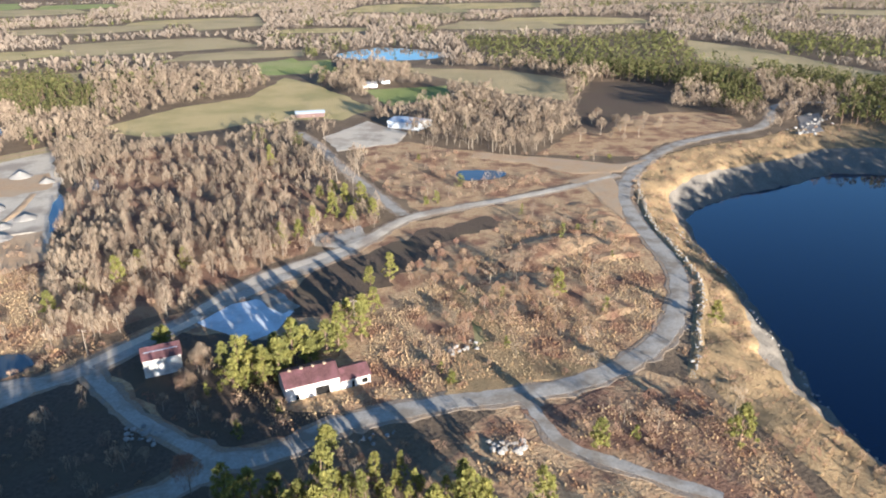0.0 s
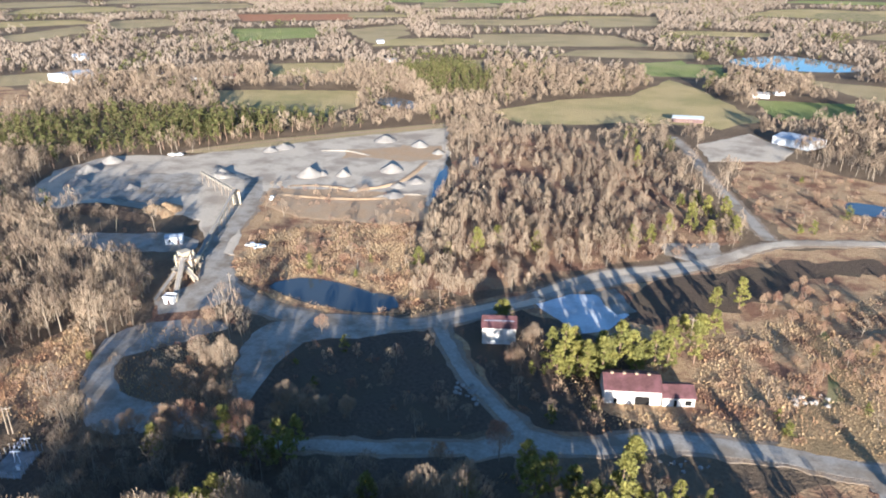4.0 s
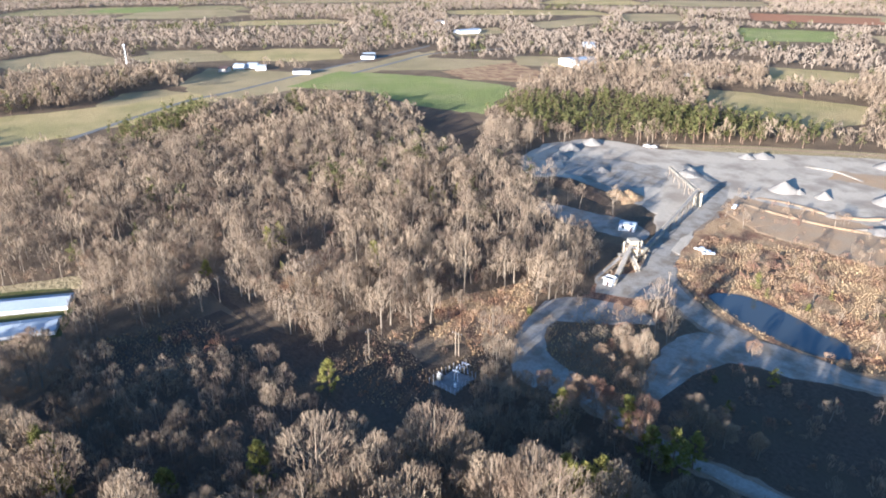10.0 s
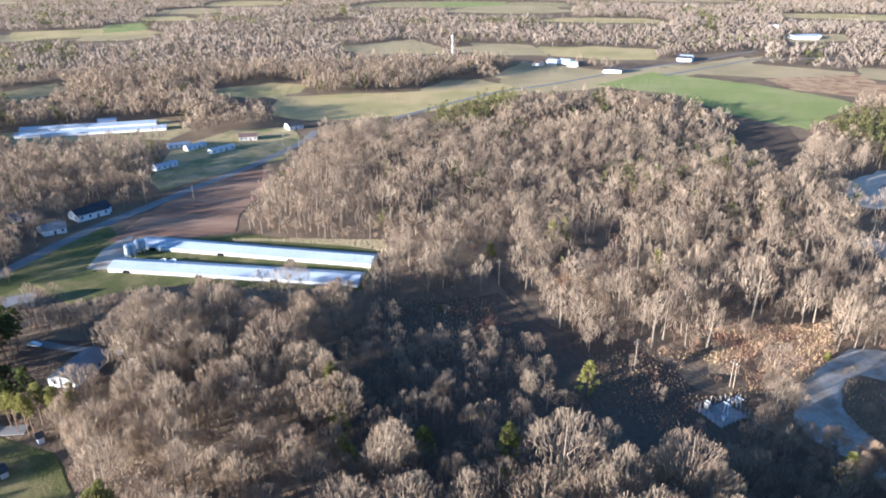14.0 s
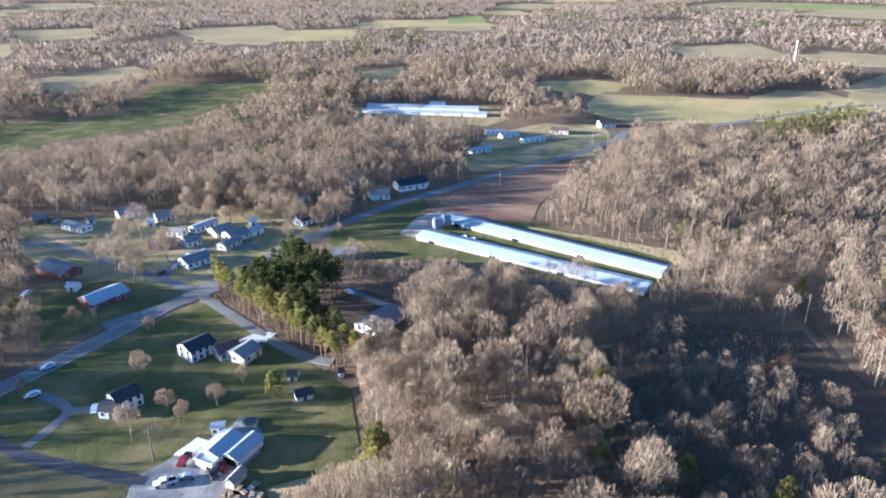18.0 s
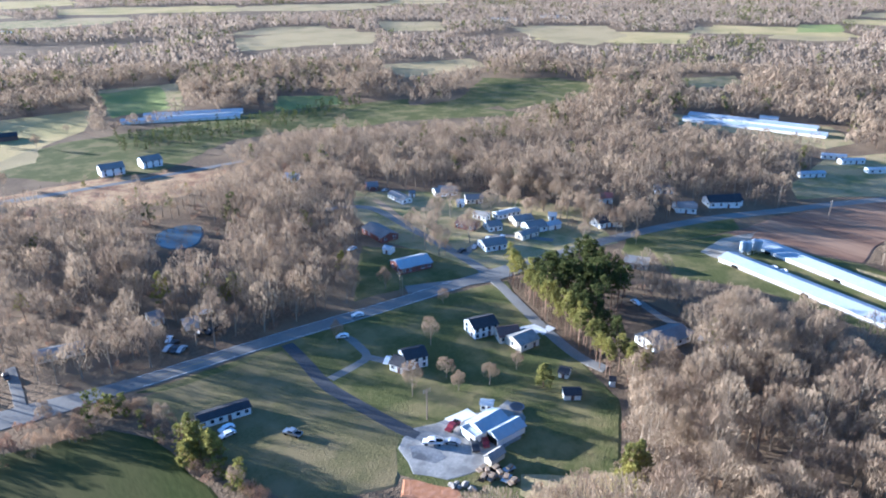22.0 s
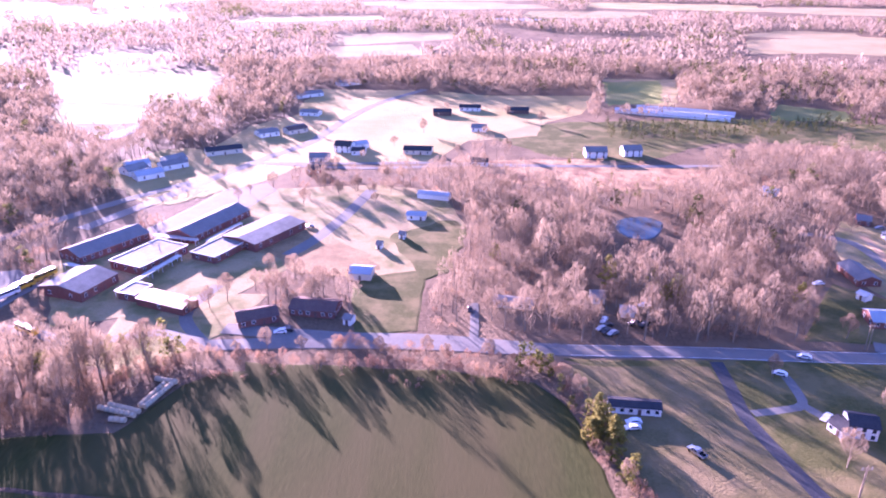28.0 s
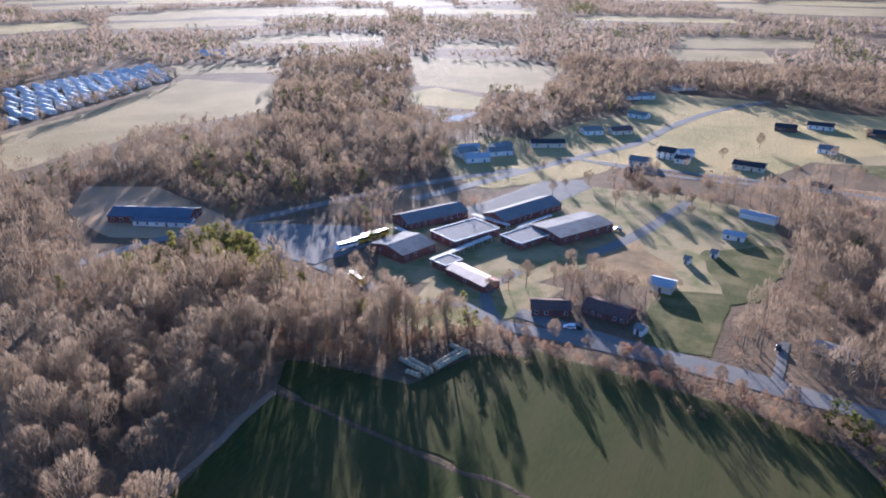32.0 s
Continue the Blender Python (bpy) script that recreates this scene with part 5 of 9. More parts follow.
def add_window(root, x, y, z, rz, w, h):
    key = (round(w, 1), round(h, 1))
    if key not in WINDOWS:
        bm = B()
        for sx in (-1, 1):
            box(bm, sx * (w / 2 + 0.04), 0, 0, 0.1, 0.12, h + 0.18)
        for sz in (-1, 1):
            box(bm, 0, 0, sz * (h / 2 + 0.04), w, 0.12, 0.1)
        f = part("window", bm, M["paintw"])
        p = part("pane", box(B(), 0, 0.0, 0, w, 0.05, h), M["glass"], f)
        WINDOWS[key] = (f.data, p.data)
        bpy.data.objects.remove(p)
        bpy.data.objects.remove(f)
    fd, pd = WINDOWS[key]
    f = new("window", fd)
    f.parent, f.matrix_basis = root, pose(x, y, z, 0, 0, rz)
    p = new("pane", pd)
    p.parent = f


def bldg(name, p1, p2, depth, h, rise, wall, roofm, label, category="house", win=3, axis="x", over=0.35, door=True, group="", side=1, gap=None, storeys=1, clear=3.0):
    """A building whose near wall stands from p1 to p2 (left to right); it reaches depth metres back."""
    a, b = Vector((*p1, 0)), Vector((*p2, 0))
    u = (b - a).normalized()
    L = (b - a).length
    back = Vector((-u.y, u.x, 0))
    c = (a + b) / 2 + back * depth / 2
    yaw = math.degrees(math.atan2(u.y, u.x))
    root = thing(name, c.x, c.y, yaw, label, category, group)
    mark_poly([tuple((v)[:2]) for v in (a, b, b + back * depth, a + back * depth)], 1, clear)
    if rise > 0:
        bm = B()
        gable(bm, L, depth, h, rise, axis)
        part("wall", bm, M[wall], root)
        for s in (-1, 1):
            bm = B()
            slope(bm, L, depth, h, rise, axis, s, over)
            part("roof", bm, M[roofm], root)
    else:
        part("wall", box(B(), 0, 0, h / 2, L, depth, h), M[wall], root)
        part("roof", box(B(), 0, 0, h + 0.1, L + 0.5, depth + 0.5, 0.2), M[roofm], root)
        bm = B()
        for s in (-1, 1):
            box(bm, 0, s * (depth / 2 + 0.2), h + 0.3, L + 0.7, 0.25, 0.4)
            box(bm, s * (L / 2 + 0.2), 0, h + 0.3, 0.25, depth + 0.15, 0.4)
        part("parapet", bm, M["white"], root)
    ww, wh = 1.1, min(1.4, h * 0.45)
    for st in range(storeys):
        z = (h / storeys) * (st + 0.58)
        for sgn in ((-1, 1) if side else (-1,)):
            for i in range(win):
                x = (i + 0.5) / win * L - L / 2
                if door and st == 0 and i == win // 2 and sgn < 0:
                    part("door", box(B(), x, -depth / 2, 1.03, 1.0, 0.14, 2.06), M["brownroof"], root)
                    continue
                add_window(root, x, sgn * depth / 2, z, 0, ww, wh)
        for sgn in (-1, 1):
            for i in range(max(0, win // 2)):
                y = (i + 0.5) / max(1, win // 2) * depth - depth / 2
                add_window(root, sgn * L / 2, y, z, 90, ww, wh)
    return root, L


def conveyor(p1, z1, p2, z2, width, label, legs=6, mat_="tansteel"):
    """An inclined belt conveyor on trestle legs."""
    a, b = Vector((*p1, z1)), Vector((*p2, z2))
    mid = (a + b) / 2
    yaw = math.degrees(math.atan2(b.y - a.y, b.x - a.x))
    root = thing("conveyor", mid.x, mid.y, yaw, label, "conveyor")
    L = (b - a).xy.length
    A, Bv = Vector((-L / 2, 0, z1)), Vector((L / 2, 0, z2))
    ang = math.degrees(math.atan2(z2 - z1, L))
    ln = (Bv - A).length
    me = B()
    box(me, 0, 0, 0, ln, width * 0.72, 0.12)
    belt = part("belt", me, M["pile"], root, "stone-dusted rubber belt")
    belt.matrix_basis = pose(0, 0, (z1 + z2) / 2 + 0.25, 0, -ang, 0)
    for s in (-1, 1):
        bm = B()
        rod(bm, A + Vector((0, s * width / 2, 0.3)), Bv + Vector((0, s * width / 2, 0.3)), 0.13, n=4)
        rod(bm, A + Vector((0, s * width / 2, -0.7)), Bv + Vector((0, s * width / 2, -0.7)), 0.13, n=4)
        n = max(4, int(ln / 2.2))
        for i in range(n):
            p, q = A.lerp(Bv, i / n), A.lerp(Bv, (i + 1) / n)
            rod(bm, p + Vector((0, s * width / 2, 0.3 if i % 2 else -0.7)), q + Vector((0, s * width / 2, -0.7 if i % 2 else 0.3)), 0.07, n=4)
        part("side_truss", bm, M[mat_], root)
    for i in range(legs):
        p = A.lerp(Bv, (i + 0.7) / legs)
        if p.z < 1.2:
            continue
        bm = B()
        for s in (-1, 1):
            rod(bm, (p.x, s * (width / 2 + 0.05 * p.z), 0), (p.x, s * width / 2, p.z - 0.6), 0.12, n=4)
        rod(bm, (p.x, -width / 2, p.z * 0.5), (p.x, width / 2, p.z * 0.5), 0.08, n=4)
        part("leg", bm, M["rust"], root)
    bm = B()
    rod(bm, Bv + Vector((0, -width / 2, 0.1)), Bv + Vector((0, width / 2, 0.1)), 0.35, n=8)
    part("head_drum", bm, M["rust"], root)
    return root


def pile(p, r, h, label="cone of pale crushed stone", m="pile", squash=1.0):
    bm = B()
    bmesh.ops.create_cone(bm, cap_ends=False, segments=20, radius1=r, radius2=r * 0.06, depth=h, matrix=Matrix.Translation((0, 0, h / 2)))
    bmesh.ops.subdivide_edges(bm, edges=[e for e in bm.edges if abs(e.verts[0].co.z - e.verts[1].co.z) > h * 0.4], cuts=4)
    bmesh.ops.triangulate(bm, faces=bm.faces)
    for v in bm.verts:
        k = 1 + 0.16 * noise.noise(v.co * 0.35 + Vector((*p, 0)))
        v.co.x *= k
        v.co.y *= k * squash
        v.co.z = max(-0.2, v.co.z * (1 + 0.12 * noise.noise(v.co * 0.3 + Vector((*p, 4)))) - (0.25 if v.co.z < 0.1 else 0))
    for f in bm.faces:
        f.smooth = True
    ob = part("stone_mound", bm, M[m])
    ob.matrix_basis = pose(*p, 0.1, 0, 0, 57 * p[0] % 360)
    return tagged(ob, label, "stone pile", "stone piles in the yard")


VEH = {}


def vehicle_proto(kind):
    """Meshes of a vehicle: profile body, cabin glass, lights and wheels. Length along x."""
    out = []
    if kind == "car":
        body = [(-2.2, 0.35), (2.2, 0.35), (2.25, 0.75), (1.3, 0.92), (0.6, 1.42), (-1.1, 1.45), (-1.9, 1.0), (-2.25, 0.9)]
        glass = [(-1.75, 1.0), (1.15, 0.95), (0.55, 1.38), (-1.05, 1.41)]
        W, wb, wr = 1.75, 1.35, 0.33
    elif kind == "pickup":
        body = [(-2.7, 0.55), (2.7, 0.55), (2.75, 1.05), (1.5, 1.2), (0.9, 1.82), (-0.5, 1.84), (-0.75, 1.2), (-2.75, 1.2)]
        glass = [(-0.62, 1.22), (1.4, 1.2), (0.85, 1.78), (-0.45, 1.8)]
        W, wb, wr = 1.95, 1.75, 0.4
    else:
        body = [(-5.4, 0.6), (5.0, 0.6), (5.6, 0.9), (5.6, 1.5), (4.6, 1.7), (4.4, 3.0), (4.1, 3.1), (-5.2, 3.1), (-5.4, 2.9)]
        glass = [(-5.0, 1.9), (4.2, 1.9), (4.2, 2.7), (-5.0, 2.7)]
        W, wb, wr = 2.45, 3.4, 0.5

    def prism(pr, w):
        bm = B()
        ends = [[bm.verts.new((x, s * w / 2, z)) for x, z in pr] for s in (-1, 1)]
        n = len(pr)
        for i in range(n):
            bm.faces.new((ends[0][i], ends[0][(i + 1) % n], ends[1][(i + 1) % n], ends[1][i]))
        bm.faces.new(ends[0])
        bm.faces.new(ends[1][::-1])
        bmesh.ops.recalc_face_normals(bm, faces=bm.faces)
        return bm
    bm = prism(body, W)
    bmesh.ops.bevel(bm, geom=list(bm.edges), offset=0.06, segments=1, affect="EDGES")
    out.append(("body", bm, None, (0, 0)))
    out.append(("window_glass", prism(glass, W + 0.03), "glass", (0, 0)))
    if kind == "pickup":
        out.append(("bed", box(B(), -1.72, 0, 1.2, 1.85, 1.55, 0.06), "dark", (0, 0)))
    for sx in (-1, 1):
        for sy in (-1, 1):
            bm = B()
            rod(bm, (0, -0.11, 0), (0, 0.11, 0), wr, n=12)
            out.append(("wheel", bm, "tyre", (sx * wb, sy * (W / 2 - 0.08), wr)))
    return out


def vehicle(kind, p, yaw, paint, label, group=""):
    root = thing("car" if kind == "car" else "pickup_truck" if kind == "pickup" else "bus", *p, yaw, label, "bus" if kind == "bus" else "pickup truck" if kind == "pickup" else "car", group, z=0.16)
    if kind not in VEH:
        VEH[kind] = []
        for nm, bm, mk, off in vehicle_proto(kind):
            me = bpy.data.meshes.new(nm)
            bm.to_mesh(me)
            bm.free()
            if mk:
                me.materials.append(M[mk])
            VEH[kind].append((nm, me, mk, off))
    for nm, me, mk, off in VEH[kind]:
        if not mk:
            key = (kind, paint)
            if key not in VEH:
                VEH[key] = me.copy()
                VEH[key].materials.append(M[paint])
            me = VEH[key]
        o = new(nm, me)
        o.parent = root
        o.location = (*off, 0)[:3]
    mark_poly([(p[0] - 2, p[1] - 2), (p[0] + 2, p[1] - 2), (p[0] + 2, p[1] + 2), (p[0] - 2, p[1] + 2)], 1)
    return root


def utility_pole(p, h=10.0, yaw=0.0):
    root = thing("utility_pole", *p, yaw, "weathered wooden utility pole with a crossarm", "utility pole", "utility poles")
    part("pole", rod(B(), (0, 0, -0.2), (0, 0, h), 0.17, 0.11, 8), M["wood"], root)
    part("crossarm", box(B(), 0, 0, h - 0.8, 2.4, 0.12, 0.14), M["wood"], root)
    for x in (-1.1, 0, 1.1):
        part("insulator", rod(B(), (x, 0, h - 0.73), (x, 0, h - 0.5), 0.05, n=6), M["paintw"], root)


def wire(a, za, b, zb, label="sagging overhead power line"):
    a, b = Vector((*a, za)), Vector((*b, zb))
    bm = B()
    n = 10
    pts = [a.lerp(b, i / n) - Vector((0, 0, 4 * 1.6 * (i / n) * (1 - i / n))) for i in range(n + 1)]
    side = Vector((-(b - a).y, (b - a).x, 0)).normalized()
    rings = [[bm.verts.new(p + v) for v in (side * 0.02, Vector((0, 0, 0.025)), -side * 0.02)] for p in pts]
    for u, v in zip(rings[:-1], rings[1:]):
        for i in range(3):
            bm.faces.new((u[i], u[(i + 1) % 3], v[(i + 1) % 3], v[i]))
    bmesh.ops.recalc_face_normals(bm, faces=bm.faces)
    return tagged(part("power_line", bm, M["drive"]), label, "power line")


def silo(p, z=0.1):
    root = thing("feed_silo", *p, 0, "white metal feed silo on legs", "silo", "feed silos", z=z)
    bm = B()
    rod(bm, (0, 0, 2.6), (0, 0, 6.0), 1.35, n=16)
    part("drum", bm, M["whitemetal"], root)
    part("hopper", rod(B(), (0, 0, 1.0), (0, 0, 2.6), 0.3, 1.35, 16), M["whitemetal"], root)
    part("lid", rod(B(), (0, 0, 6.0), (0, 0, 6.8), 1.4, 0.25, 16), M["galv"], root)
    for i in range(4):
        a = i * math.pi / 2 + 0.78
        part("leg", rod(B(), (1.2 * math.cos(a), 1.2 * math.sin(a), 0), (1.25 * math.cos(a), 1.25 * math.sin(a), 3.2), 0.08, n=4), M["galv"], root)


# the two poultry houses with their feed silos
for p1, p2 in (((-260.0, -146.8), (-248.3, -42.4)), ((-284.7, -146.0), (-267.4, -39.8))):
    r, L = bldg("poultry_house", p1, p2, 10.5, 1.9, 1.4, "white", "whitemetal", "long white metal-roofed poultry house", "poultry house", win=0, over=0.5, clear=9)
    for s in (-1, 1):
        part("side_curtain", box(B(), 0, s * 5.26, 0.35, L * 0.94, 0.06, 0.5), M["greyroof"], r, "grey lower wall board")
        part("end_door", box(B(), s * L / 2, 0, 1.2, 0.12, 3.0, 2.3), M["galv"], r)
    for i in range(4):
        bm = B()
        rod(bm, (L / 2 - 0.1, -3.9 + i * 2.6, 1.1), (L / 2 + 0.45, -3.9 + i * 2.6, 1.1), 0.6, n=12)
        part("fan", bm, M["galv"], r)
    for i in range(3):
        part("cool_pad", box(B(), -L / 2 + 8 + i * L * 0.3, -5.4, 0.8, 3.0, 0.3, 1.2), M["dark"], r)
for p in ((-274.1, -144.7), (-275.7, -143.1), (-279.8, -142.9), (-281.2, -141.4)):
    silo(p)
for p in ((-270.7, -128.1), (-270.6, -123.9)):
    bldg("white_tank_box", p, (p[0] + 3.4, p[1] - 1.6), 1.5, 1.3, 0, "white", "whitemetal", "white box between the poultry houses", "box", win=0, door=False)

# the old works sheds
r, L = bldg("old_shed", (-93.2, 187.8), (-83.0, 192.6), 9, 6.2, 2.2, "oldwhite", "rustroof", "tall white shed with a rust-red metal roof", "shed", win=0)
part("skylight", box(B(), 0, -1.8, 7.65, L * 0.9, 1.0, 0.08), M["whitemetal"], r, "pale strip of roof sheet").matrix_basis = pose(0, 0, 0.0, 0, 0, 0)
r, L = bldg("old_workshop", (-46.6, 174.6), (-31.8, 181.2), 11, 4.6, 2.3, "oldwhite", "rustroof", "long whitewashed workshop with a rust-red roof", "workshop", win=0)
part("open_doorway", box(B(), L * 0.17, -5.5, 1.4, 4.2, 0.12, 2.8), M["dark"], r, "dark open doorway")
part("small_opening", box(B(), -L * 0.3, -5.5, 0.9, 1.0, 0.12, 1.6), M["dark"], r)
for i in range(4):
    part("roof_vent", box(B(), -L * 0.35 + i * L * 0.22, 0, 7.15, 0.9, 0.9, 0.5), M["rust"], r)
r, L = bldg("old_workshop_annexe", (-31.4, 181.2), (-23.1, 185.4), 8, 3.0, 1.9, "oldwhite", "rustroof", "low annexe with a rust-red roof", "workshop", win=0)
part("open_doorway", box(B(), L * 0.3, -4.0, 1.2, 1.8, 0.12, 1.6), M["dark"], r, "dark window opening")
part("open_doorway", box(B(), -L * 0.1, -4.0, 1.1, 0.9, 0.12, 2.1), M["dark"], r, "dark doorway")
bldg("warehouse", (-43.5, 539.1), (-18.8, 526.7), 20, 5, 1.6, "white", "whitemetal", "white metal warehouse on a gravel lot", "warehouse", win=0)
bldg("farm_shed", (-120.9, 575.2), (-98.3, 581.0), 9, 3.5, 1.4, "brownroof", "whitemetal", "dark shed with a pale roof", "shed", win=0)

